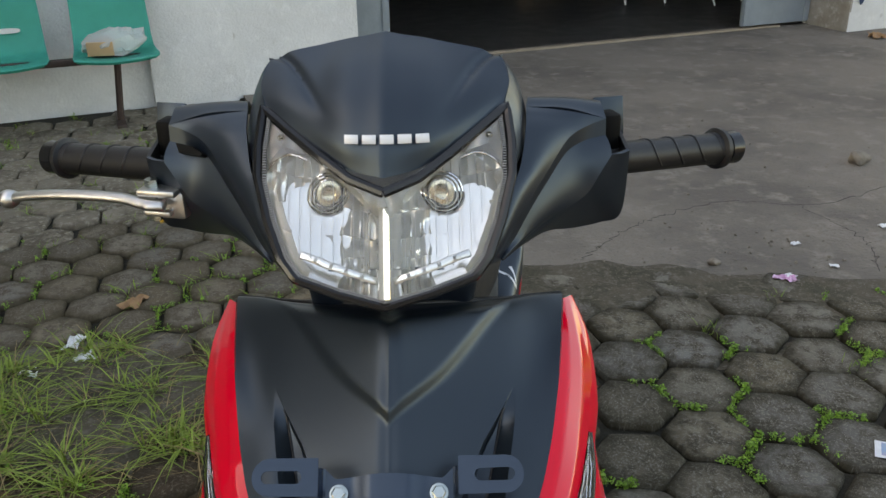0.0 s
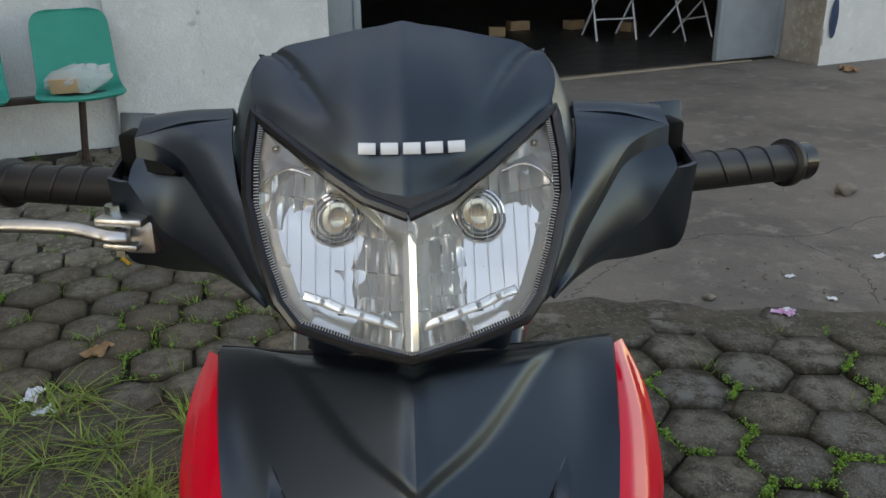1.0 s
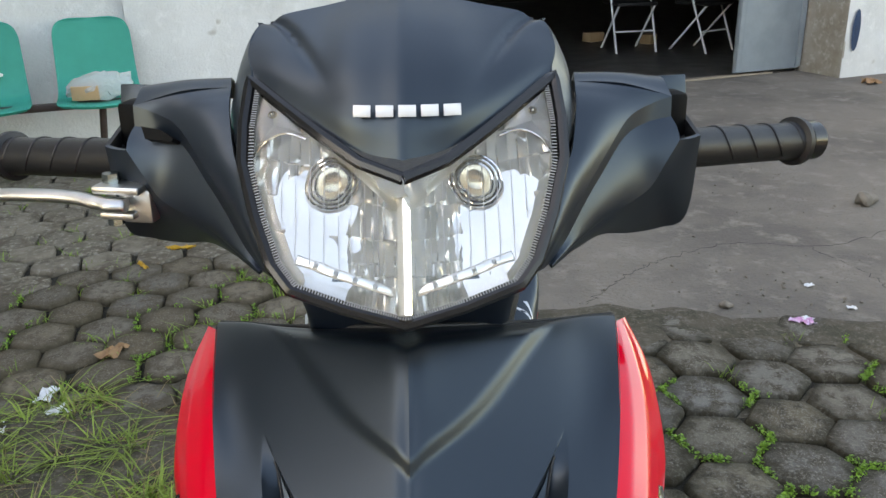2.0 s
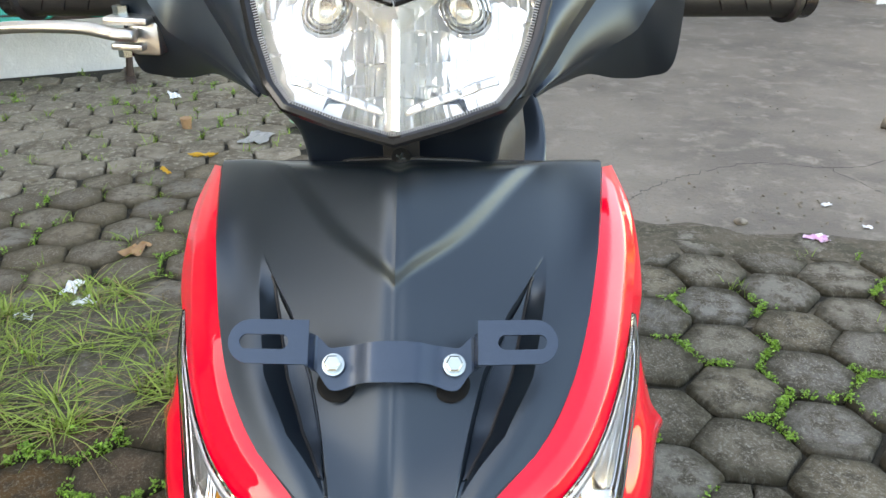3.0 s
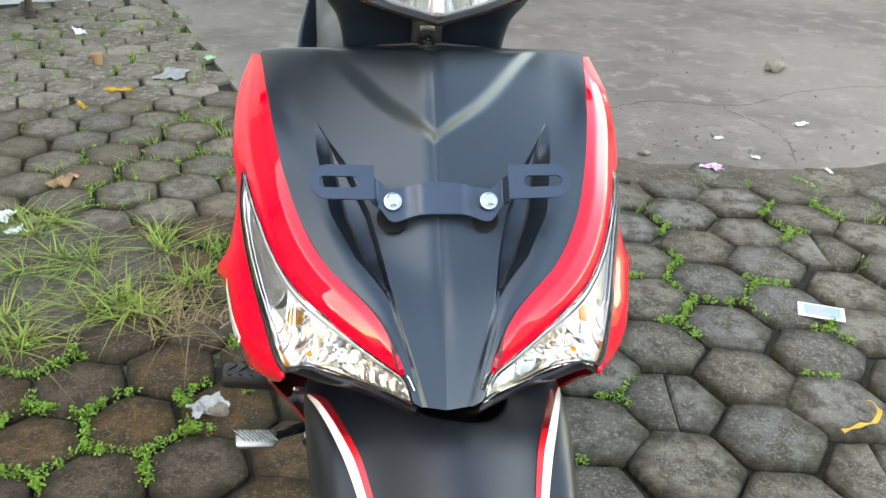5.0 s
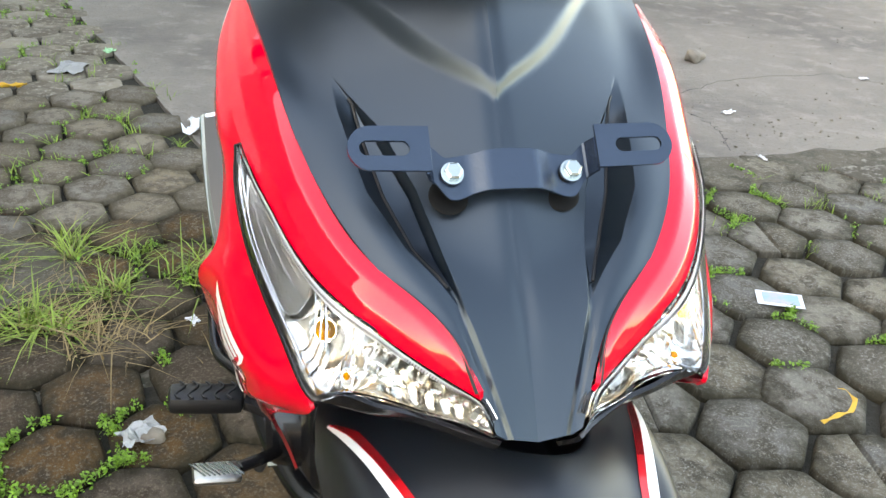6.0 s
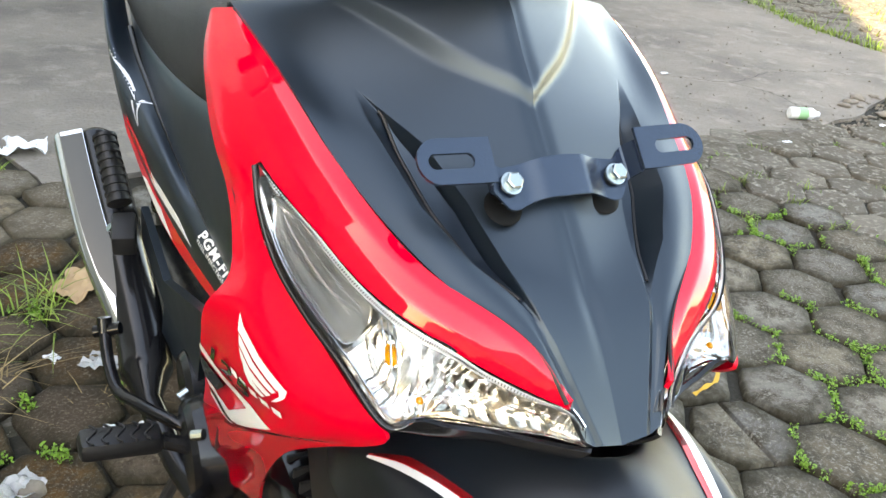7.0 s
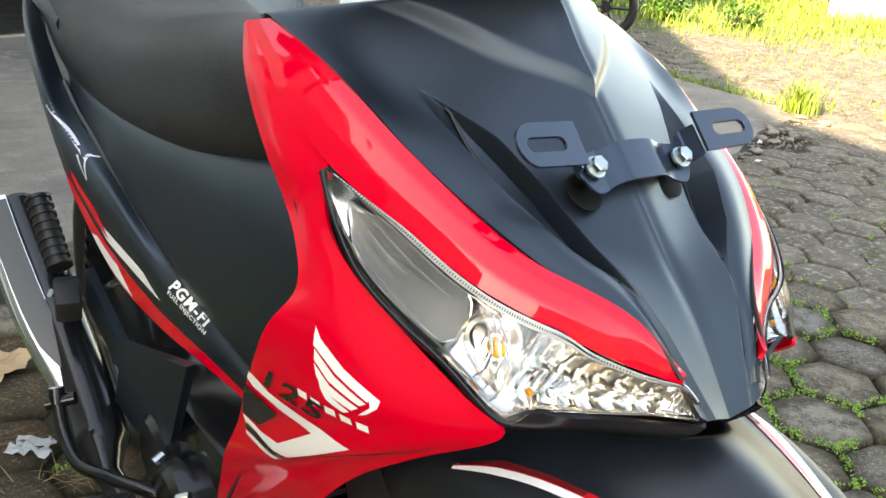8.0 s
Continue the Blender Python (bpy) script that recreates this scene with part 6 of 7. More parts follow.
def folding_chair(c, turn):
    ch = thing("folding_chair", c, "white steel folding chair standing in the dim hall", "chair", "chairs in the hall")
    m = Matrix.Translation(c) @ Euler((0, 0, turn)).to_matrix().to_4x4()
    for sx in (-0.2, 0.2):
        part("leg", tube(BM(), [m @ Vector((sx, -0.22, 0.01)), m @ Vector((sx, 0.12, 0.82))], 0.011, 8), WHITE_STEEL, ch)
        part("leg", tube(BM(), [m @ Vector((sx * 0.9, 0.22, 0.01)), m @ Vector((sx * 0.9, -0.18, 0.45))], 0.011, 8), WHITE_STEEL, ch)
    part("crossbar", tube(BM(), [m @ Vector((-0.2, -0.14, 0.2)), m @ Vector((0.2, -0.14, 0.2))], 0.009, 8), WHITE_STEEL, ch)
    part("seat", box(BM(), m @ Vector((0, 0, 0.45)), (0.40, 0.38, 0.03), Euler((0, 0, turn)).to_matrix(), 0.01), DARK, ch)
    part("backrest", box(BM(), m @ Vector((0, 0.11, 0.76)), (0.38, 0.025, 0.18), Euler((0, 0, turn)).to_matrix(), 0.01), DARK, ch)


folding_chair(at(1.45, -1.60), radians(10))
folding_chair(at(2.08, -1.30), radians(35))
for k, (s_, off, w) in enumerate(((0.55, -2.2, 0.16), (0.95, -2.5, 0.22), (1.5, -2.3, 0.2), (1.9, -1.9, 0.16))):
    tagged(put(box(BM(), at(s_, off, 0.05), (w, 0.12, 0.10), Euler((0, 0, 0.3 * k)).to_matrix(), 0.004), "carton", CARDBOARD), "small brown carton on the hall floor", "box", "cartons in the hall")


# ---- pavers ----
PAVE = thing("pavement", (1.0, 1.0, 0), "weathered hexagonal concrete pavers with mossy joints", "pavement", kind="structure")


def paver_mesh(seed, mat, cut=None, plain=False):
    """A worn six-sided block: uneven corners, rounded shoulder, slightly domed top. cut keeps one part of a cracked block."""
    rnd = random.Random(seed)
    corner = [Vector((math.cos(k * math.pi / 3), math.sin(k * math.pi / 3), 0)) * (1 + rnd.uniform(-0.05, 0.035)) for k in range(6)]
    corner = [Euler((0, 0, rnd.gauss(0, 0.035))).to_matrix() @ q for q in corner]
    outline = []
    for k in range(6):
        p, q = corner[k], corner[(k + 1) % 6]
        side = [p.lerp(q, 0.05) * 0.99, p.lerp(q, 0.18), p.lerp(q, 0.5) * (1 + rnd.uniform(-0.02, 0.02)), p.lerp(q, 0.82), p.lerp(q, 0.95) * 0.99]
        outline += [side[0], side[4]] if plain else side
    if cut:
        side, at_ = cut
        kept = []
        for p, q in zip(outline, outline[1:] + outline[:1]):
            if side * (p.x - at_) > 0:
                kept.append(p)
            if (p.x - at_) * (q.x - at_) < 0:
                kept.append(p.lerp(q, (at_ - p.x) / (q.x - p.x)) + Vector((side * 0.018, 0, 0)))
        outline = kept
    mid = sum(outline, Vector((0, 0, 0))) / len(outline)
    n = len(outline)
    rings = []
    steps = ((1.0, -0.02, 0), (1.0, -0.012, 0.002), (0.93, 0.0, 0.0012)) if plain else ((1.0, -0.05, 0), (1.0, -0.012, 0.002), (0.965, -0.003, 0.0015), (0.90, 0.0, 0.0012), (0.5, 0.0022, 0.0012))
    last = len(steps) - 1
    for f, z, dz in steps:
        rings.append([mid + (q - mid) * (f * (1 + rnd.uniform(-0.012, 0.008))) + Vector((0, 0, z + rnd.uniform(-dz, dz))) for q in outline])
    me = bpy.data.meshes.new("paver")
    verts = [tuple(q) for ring in rings for q in ring] + [(mid.x, mid.y, 0.003)]
    faces = []
    for a in range(last):
        for k in range(n):
            faces.append((a * n + k, a * n + (k + 1) % n, (a + 1) * n + (k + 1) % n, (a + 1) * n + k))
    faces += [(last * n + k, last * n + (k + 1) % n, (last + 1) * n) for k in range(n)]
    me.from_pydata(verts, [], faces)
    me.polygons.foreach_set("use_smooth", [True] * len(me.polygons))
    me.set_sharp_from_angle(angle=radians(55))
    me.materials.append(mat)
    return me


LATTICES = [  # origin, two steps, and the stretch of x that it paves
    ((0.596, 0.5525), (0.203, 0.080), (0.036, 0.209), 0.02, 99.0),
    ((-0.490, 0.748), (0.183, 0.045), (0.043, 0.176), -99.0, -0.06),
]
spots = []
for li, ((ox, oy), v1, v2, lo, hi) in enumerate(LATTICES):
    for i in range(-60, 70):
        for j in range(-60, 70):
            x, y = ox + i * v1[0] + j * v2[0], oy + i * v1[1] + j * v2[1]
            if lo < x < hi and -7.2 < y < 8.5 and -3.8 < x < 10.5 and not in_drive(x, y, 0.012) and not (2.95 < x < 4.1 and y > 1.96 + (x - 2.95) * 0.24) and (Vector((x, y, 0)) - O).dot(N) > 0.62:
                spots.append((math.dist((x, y), (0.45, 0.9)) if x > 0 else math.dist((x, y), (-0.25, 1.2)), x, y, li, v1, v2))
spots.sort()
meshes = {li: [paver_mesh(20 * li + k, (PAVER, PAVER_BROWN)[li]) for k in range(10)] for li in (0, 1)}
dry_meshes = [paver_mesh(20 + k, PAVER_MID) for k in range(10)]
plain_meshes = {li: [paver_mesh(20 * li + k, (PAVER, PAVER_BROWN)[li], None, True) for k in range(10)] for li in (0, 1)}
halves = [paver_mesh(77, PAVER, (-1, 0.05)), paver_mesh(77, PAVER, (1, 0.05))]
CRACKED = [(0.66, 0.75), (0.92, 0.52), (1.36, 1.50)]
rnd = random.Random(8)
far_v, far_f = {0: [], 1: []}, {0: [], 1: []}
for n_, (_, x, y, li, v1, v2) in enumerate(spots):
    ang = math.atan2(v1[1], v1[0]) + radians(30) + rnd.gauss(0, 0.035)
    sx = 0.1235 if li == 0 else 0.1070
    size = sx * rnd.uniform(0.96, 0.995)
    x, y = x + rnd.gauss(0, 0.006), y + rnd.gauss(0, 0.006)
    m = Matrix.Translation((x, y, 0.004 + rnd.gauss(0, 0.0025))) @ Euler((rnd.gauss(0, 0.014), rnd.gauss(0, 0.014), ang + rnd.randrange(6) * math.pi / 3)).to_matrix().to_4x4()
    stretch = Matrix.Diagonal((size, size, 1, 1))
    if n_ < 294:
        broken = li == 0 and any(math.dist((x, y), c) < 0.11 for c in CRACKED)
        if broken:
            m = Matrix.Translation((x, y, 0.004)) @ Euler((0, 0, math.atan2(v1[1], v1[0]) - radians(30))).to_matrix().to_4x4()
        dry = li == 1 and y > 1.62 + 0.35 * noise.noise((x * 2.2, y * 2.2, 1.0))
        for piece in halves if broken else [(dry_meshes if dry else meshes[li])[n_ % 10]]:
            ob = new("paver", piece)
            ob.parent = PAVE
            ob.matrix_parent_inverse = Matrix.Translation(BASES[PAVE.name]).inverted()
            ob.matrix_basis = m @ stretch
    else:
        me = (meshes if n_ < 900 and y > -0.9 else plain_meshes)[li][n_ % 10]
        base = len(far_v[li])
        far_v[li] += [tuple(m @ stretch @ v.co) for v in me.vertices]
        far_f[li] += [tuple(base + k for k in p.vertices) for p in me.polygons]
for li in (0, 1):
    me = bpy.data.meshes.new("far_pavers")
    me.from_pydata(far_v[li], [], far_f[li])
    me.materials.append((PAVER_FAR, PAVER_FAR_BROWN)[li])
    ob = new("far_pavers", me)
    ob.parent = PAVE
    ob.matrix_parent_inverse = Matrix.Translation(BASES[PAVE.name]).inverted()
    tagged(ob, "weathered pavers further off", kind="stuff")


# ---- grit washed over the pavers ----
def silt(name, label, xs, ys, height):
    """A thin uneven sheet of grit; height(x, y) below the pavers' tops leaves them bare."""
    bm = BM()
    vs = [[bm.verts.new((x, y, height(x, y))) for x in xs] for y in ys]
    for a, b in zip(vs, vs[1:]):
        for k in range(len(xs) - 1):
            bm.faces.new((a[k], a[k + 1], b[k + 1], b[k]))
    return tagged(put(bm, name, MUD, sharp=80), label, "dirt", kind="structure")


def edge_silt(x, y):
    reach = 0.22 + 0.10 * noise.noise((x * 3.1, 0, 4)) + 0.16 * math.exp(-(((x - 0.62) / 0.14) ** 2)) + 0.05 * noise.noise((x * 11, y * 11, 2))
    edge = keyed(DRIVE, x)
    f = (edge - y) / reach
    over = smooth(0.0, 0.10, y - edge + 0.06 * noise.noise((x * 6, y * 6, 9)))  # thins out on the slab
    return -0.016 + 0.024 * (1 - smooth(0.55, 1.12, f)) - 0.012 * over + 0.0022 * noise.noise((x * 14, y * 14, 0)) - 0.02 * smooth(2.5, 3.0, x)


def tuft_silt(x, y):
    d = math.hypot((x + 0.88) / 0.46, (y - 1.36) / 0.33)
    return -0.016 + 0.030 * (1 - smooth(0.55, 1.15, d + 0.30 * noise.noise((x * 4, y * 4, 3)))) + 0.006 * noise.noise((x * 12, y * 12, 6))


silt("edge_dirt", "dark mossy grit along the driveway's worn edge", [0.05 + 0.025 * k for k in range(119)], [1.50 + 0.022 * k for k in range(42)], edge_silt)
silt("grass_soil", "brown soil heaped between grass tufts", [-1.45 + 0.022 * k for k in range(52)], [0.92 + 0.022 * k for k in range(40)], tuft_silt)


# ---- grass and weeds ----
def blades(count, place, mat, name, label, tall=(0.04, 0.10), lean=0.6, wide=0.0022, seed=1, category="grass"):
    """Many tapered, bent blades; place(rnd) gives where one grows, or None."""
    rnd = random.Random(seed)
    verts, faces = [], []
    for _ in range(count):
        q = place(rnd)
        if q is None:
            continue
        h, a, l = rnd.uniform(*tall), rnd.uniform(0, 2 * math.pi), rnd.uniform(0.1, lean)
        w = wide * rnd.uniform(0.7, 1.3)
        out, side = Vector((math.cos(a), math.sin(a), 0)), Vector((-math.sin(a), math.cos(a), 0))
        b = len(verts)
        for k, (f, ww) in enumerate(((0, 1), (0.4, 0.85), (0.75, 0.55))):
            c = Vector((q[0], q[1], -0.012)) + out * (l * h * f * f * 1.4) + Vector((0, 0, h * (f - 0.25 * l * f * f)))
            verts += [tuple(c - side * w * ww), tuple(c + side * w * ww)]
        verts.append(tuple(Vector((q[0], q[1], -0.012)) + out * l * h * 1.5 + Vector((0, 0, h * (1 - 0.32 * l)))))
        faces += [(b, b + 1, b + 3, b + 2), (b + 2, b + 3, b + 5, b + 4), (b + 4, b + 5, b + 6)]
    me = bpy.data.meshes.new(name)
    me.from_pydata(verts, [], faces)
    me.polygons.foreach_set("use_smooth", [True] * len(me.polygons))
    me.materials.append(mat)
    return tagged(new(name, me), label, category, kind="stuff")


def leaflets(places, per, spread, mat, name, label, size=(0.004, 0.008), seed=2, high=0.022):
    """Low weeds: heaps of small rounded leaves round each place."""
    rnd = random.Random(seed)
    verts, faces = [], []
    for x, y, r in places:
        for _ in range(int(per * r)):
            a, d = rnd.uniform(0, 6.28), abs(rnd.gauss(0, spread * min(r, 1.6)))
            c = Vector((x + d * math.cos(a), y + d * math.sin(a), rnd.uniform(-0.004, high) * math.exp(-d / 0.035)))
            s_ = rnd.uniform(*size)
            m = Euler((rnd.gauss(0, 0.6), rnd.gauss(0, 0.6), rnd.uniform(0, 6.28))).to_matrix()
            b = len(verts)
            verts += [tuple(c + m @ Vector(q)) for q in ((-s_, 0, 0), (-0.3 * s_, -0.55 * s_, 0.1 * s_), (0.6 * s_, -0.45 * s_, 0), (s_, 0, -0.2 * s_), (0.6 * s_, 0.45 * s_, 0), (-0.3 * s_, 0.55 * s_, 0.1 * s_))]
            faces.append(tuple(range(b, b + 6)))
    me = bpy.data.meshes.new(name)
    me.from_pydata(verts, [], faces)
    me.materials.append(mat)
    return tagged(new(name, me), label, "weeds", kind="stuff")


def joint_points(li, rnd, count, keep):
    """Places on the joints between pavers, where keep(x, y) is likely."""
    (ox, oy), v1, v2, lo, hi = LATTICES[li]
    out = []
    tries = 0
    while len(out) < count and tries < 400000:
        tries += 1
        i, j = rnd.randrange(-14, 20), rnd.randrange(-14, 26)
        cx, cy = ox + i * v1[0] + j * v2[0], oy + i * v1[1] + j * v2[1]
        step = rnd.choice((v1, v2, (v2[0] - v1[0], v2[1] - v1[1])))
        px, py = -step[1], step[0]
        t = rnd.uniform(-0.29, 0.29)
        x, y = cx + step[0] / 2 + px * t, cy + step[1] / 2 + py * t
        if lo < x < hi and rnd.random() < keep(x, y) and not in_drive(x, y, -0.05) and (Vector((x, y, 0)) - O).dot(N) > 0.55:
            out.append((x, y))
    return out


def patchy(x, y, f=2.3, seed=0.0):
    return noise.noise(Vector((x * f + seed, y * f, seed)))


rnd = random.Random(21)
NEAR_RIGHT = [(0.59, 1.36), (0.7, 1.34), (0.82, 1.37), (0.83, 1.24), (0.74, 1.19), (0.76, 1.08), (0.79, 1.04), (0.81, 1.12), (0.9, 1.13), (0.98, 1.13), (1.03, 1.22), (1.06, 1.21), (0.68, 1.61),
              (0.58, 1.56), (0.88, 1.59), (0.43, 0.99), (0.52, 0.8), (0.38, 0.64), (1.13, 1.76), (1.21, 1.78), (1.22, 1.55), (1.25, 1.52), (1.26, 1.7), (1.47, 1.87), (1.46, 1.68), (1.33, 1.85), (1.13, 1.0), (1.02, 0.84)]
FAR_RIGHT = [(1.92, 0.95), (1.82, 0.82), (1.79, 0.66), (1.48, 0.65), (1.5, 0.55), (1.41, 0.54), (1.51, 0.42), (1.27, 0.34), (1.33, 0.52), (1.14, 0.29), (1.63, 0.76), (1.79, 1.44), (1.89, 1.41), (1.77, 1.19),
             (1.51, 0.85), (1.51, 0.7), (1.28, 0.67), (1.28, 0.83), (1.05, 0.42), (1.24, 0.47), (1.3, 0.62), (1.03, 0.35), (1.75, 1.27)]
NEAR_LEFT = [(-0.85, 0.94), (-0.8, 0.95), (-0.75, 0.93), (-0.69, 0.95), (-0.64, 1.0), (-0.58, 1.01), (-0.68, 0.83), (-0.61, 0.83), (-0.57, 0.83), (-0.59, 0.76), (-0.58, 0.68), (-0.63, 0.65), (-0.68, 0.62),
             (-0.74, 0.63), (-0.64, 0.57), (-0.78, 0.75), (-0.4, 0.83), (-0.37, 0.74), (-0.39, 0.73), (-0.45, 0.69), (-0.43, 0.62), (-0.42, 0.67), (-0.49, 0.69), (-0.53, 0.69)]


def near_to(anchors, d):
    return lambda x, y: 1.0 if min(math.dist((x, y), c) for c in anchors) < d else 0.0


right = [(x + rnd.gauss(0, 0.004), y + rnd.gauss(0, 0.004)) for x, y in joint_points(0, rnd, 400, near_to(NEAR_RIGHT, 0.060)) + joint_points(0, rnd, 330, near_to(FAR_RIGHT, 0.080))]
right += joint_points(0, rnd, 260, lambda x, y: (0.8 if patchy(x, y, 2.2, 4.0) > 0.12 else 0.01) if y < 1.9 and 1.4 < x < 4.2 else 0.0)
left = [(x + rnd.gauss(0, 0.005), y + rnd.gauss(0, 0.005)) for x, y in joint_points(1, rnd, 270, near_to(NEAR_LEFT, 0.044))]
left += [(x + rnd.gauss(0, 0.014), y + rnd.gauss(0, 0.014)) for x, y in ((-0.293, 0.845), (-0.123, 1.014), (-0.30, 1.339), (-0.33, 1.02)) for _ in range(9)]
left += joint_points(1, rnd, 420, lambda x, y: 0.25 if patchy(x, y, 3, 2.5) > 0.05 and 1.1 < y < 4.3 and x > -2.6 else 0.0)
leaflets([(x, y, rnd.uniform(0.3, 1.0)) for x, y in right], 26, 0.010, WEED, "joint_weeds", "low bright green weeds in the paver joints", (0.0018, 0.0046), seed=3, high=0.020)
leaflets([(x, y, rnd.uniform(0.3, 1.0)) for x, y in left], 26, 0.011, WEED, "joint_weeds", "low bright green weeds in the paver joints", (0.0020, 0.0050), seed=4, high=0.022)


def tuft_places(count, seed):
    r, out = random.Random(seed), []
    while len(out) < count:
        x, y = r.uniform(-1.40, -0.40), r.uniform(1.02, 1.72)
        if math.hypot((x + 0.84) / 0.50, (y - 1.34) / 0.34) + 0.4 * noise.noise((x * 3, y * 3, 8)) < 1.0:
            out.append((x, y, r.uniform(0.4, 1.0)))
    return out


TUFTS = tuft_places(46, 13)


def meadow(rnd):
    """Long grass beside the bike, growing in tufts."""
    x, y, size = rnd.choice(TUFTS)
    return (rnd.gauss(x, 0.020 * size), rnd.gauss(y, 0.018 * size))


blades(2300, meadow, OLIVE, "grass_tuft", "long green grass growing over the pavers", (0.02, 0.095), 2.1, 0.0024, 5)
blades(560, meadow, DRY, "dry_grass", "dry straw-coloured grass among the green", (0.03, 0.085), 3.0, 0.0016, 6)
blades(260, lambda r: (r.uniform(-1.3, -0.45), r.uniform(1.05, 1.65)), DRY, "dry_grass", "dead straw lying on the soil", (0.02, 0.08), 3.2, 0.0014, 26)
leaflets([(x + 0.03, y - 0.02, z) for x, y, z in TUFTS], 18, 0.030, WEED, "soil_weeds", "low bright weeds among the grass tufts", (0.003, 0.007), seed=9, high=0.03)
blades(110, lambda r: (r.gauss(-0.46, 0.05), r.gauss(1.10, 0.04)), DRY, "dry_grass", "dry straw-coloured grass beside the bike", (0.04, 0.095), 2.6, 0.0016, 16)
blades(34, lambda r: (r.gauss(-0.17, 0.03), r.gauss(1.00, 0.025)), DRY, "dry_grass", "dead straw clump under the foot peg", (0.02, 0.05), 2.2, 0.0011, 17)
blades(46, lambda r: (r.gauss(-0.29, 0.03), r.gauss(1.36, 0.05)), OLIVE, "grass_tuft", "loose green grass beside the exhaust", (0.04, 0.11), 1.6, 0.0022, 18)
sprigs = joint_points(1, random.Random(31), 150, lambda x, y: 0.5 if 1.3 < y < 4.2 and x > -2.6 and patchy(x, y, 2, 5) > -0.15 else 0.0)
blades(1800, lambda r: (lambda p: (p[0] + r.gauss(0, 0.015), p[1] + r.gauss(0, 0.015)))(r.choice(sprigs)), GRASS, "joint_grass", "sparse grass sprigs in the paver joints", (0.015, 0.060), 1.3, 0.0018, 7)
sprigs_r = joint_points(0, random.Random(33), 26, lambda x, y: 0.5 if 1.2 < y < 2.0 and 0.8 < x < 3.4 else 0.0)
blades(420, lambda r: (lambda p: (p[0] + r.gauss(0, 0.018), p[1] + r.gauss(0, 0.018)))(r.choice(sprigs_r)), GRASS, "joint_grass", "sparse grass sprigs in the paver joints", (0.02, 0.055), 0.8, 0.0014, 8)


def yard(r):
    x, y = r.uniform(4.5, 14.5), r.uniform(1.9, 11.0)
    if in_drive(x, y, 0.02) or (Vector((x, y, 0)) - O).dot(N) < 0.5:
        return None
    far_ = x * 0.75 + y * 0.6
    near = 1.0 if far_ > 8.6 else 0.22
    return (x, y) if r.random() < near and patchy(x, y, 0.9, 3) > -0.25 * near - (0.1 if far_ < 8.6 else 0.3) and patchy(x, y, 3.5, 3) > -0.1 else None


blades(34000, yard, GRASS, "yard_grass", "sunlit yellow-green grass over old pavers", (0.03, 0.12), 0.7, 0.0055, 9)
blades(6500, lambda r: (r.uniform(7.5, 15), r.uniform(5.4, 12)), GRASS, "yard_grass", "taller sunlit grass at the yard's end", (0.10, 0.26), 0.6, 0.008, 10)
blades(170, lambda r: (r.gauss(4.70, 0.07), r.gauss(2.76, 0.06)), GRASS, "grass_clump", "clump of grass at the driveway's broken edge", (0.12, 0.28), 0.5, 0.005, 11)
blades(700, lambda r: (lambda k: (4.80 + 0.35 * max(k - 0.9, 0) + r.gauss(0, 0.05), 2.95 + 1.1 * k + r.gauss(0, 0.04)))(r.random() * 2.2), GRASS, "edge_grass", "short grass along the driveway's edge", (0.02, 0.08), 0.6, 0.004, 12)


# ---- far side of the yard ----
def bush(c, r, n, name, label, seed):
    b = thing(name, (c[0], c[1], 0), label, "bush")
    twig = BM()
    rnd = random.Random(seed)
    for _ in range(9):
        a, h = rnd.uniform(0, 6.28), rnd.uniform(0.5, 0.95)
        tube(twig, [(c[0], c[1], 0), (c[0] + 0.3 * r * math.cos(a), c[1] + 0.3 * r * math.sin(a), h * r), (c[0] + 0.7 * r * math.cos(a), c[1] + 0.7 * r * math.sin(a), 1.5 * h * r)], [0.012, 0.008, 0.003], 6)
    part("twig", twig, RUSTY, b)
    verts, faces = [], []
    for _ in range(n):
        a, z, d = rnd.uniform(0, 6.28), rnd.uniform(0.05, 1.7), rnd.uniform(0.3, 1.0)
        k = math.sin(min(z / 1.75, 1) * math.pi) ** 0.5 * (0.8 + 0.4 * noise.noise((a * 2, z * 2, seed)))
        q = Vector((c[0] + r * d * k * math.cos(a), c[1] + r * d * k * math.sin(a), z * r))
        s_ = rnd.uniform(0.02, 0.04)
        m = Euler((rnd.gauss(0, 0.8), rnd.gauss(0, 0.8), rnd.uniform(0, 6.28))).to_matrix()
        b0 = len(verts)
        verts += [tuple(q + m @ Vector(p)) for p in ((-s_, 0, 0), (0, -0.4 * s_, 0), (s_, 0, 0), (0, 0.4 * s_, 0))]
        faces.append((b0, b0 + 1, b0 + 2, b0 + 3))
    me = bpy.data.meshes.new("leaves")
    me.from_pydata(verts, [], faces)
    me.materials.append(SHRUB)
    ob = new("leaves", me)
    ob.parent = b
    ob.matrix_parent_inverse = Matrix.Translation(BASES[b.name]).inverted()
    ob["kind"] = "stuff"


bush((7.95, 6.78), 0.30, 1500, "shrub", "leafy green shrub by the far wall", 3)
bush((8.30, 6.12), 0.19, 260, "weed_plant", "upright green weed in the sunny yard", 4)
bush((8.72, 6.12), 0.18, 260, "weed_plant", "upright green weed in the sunny yard", 5)

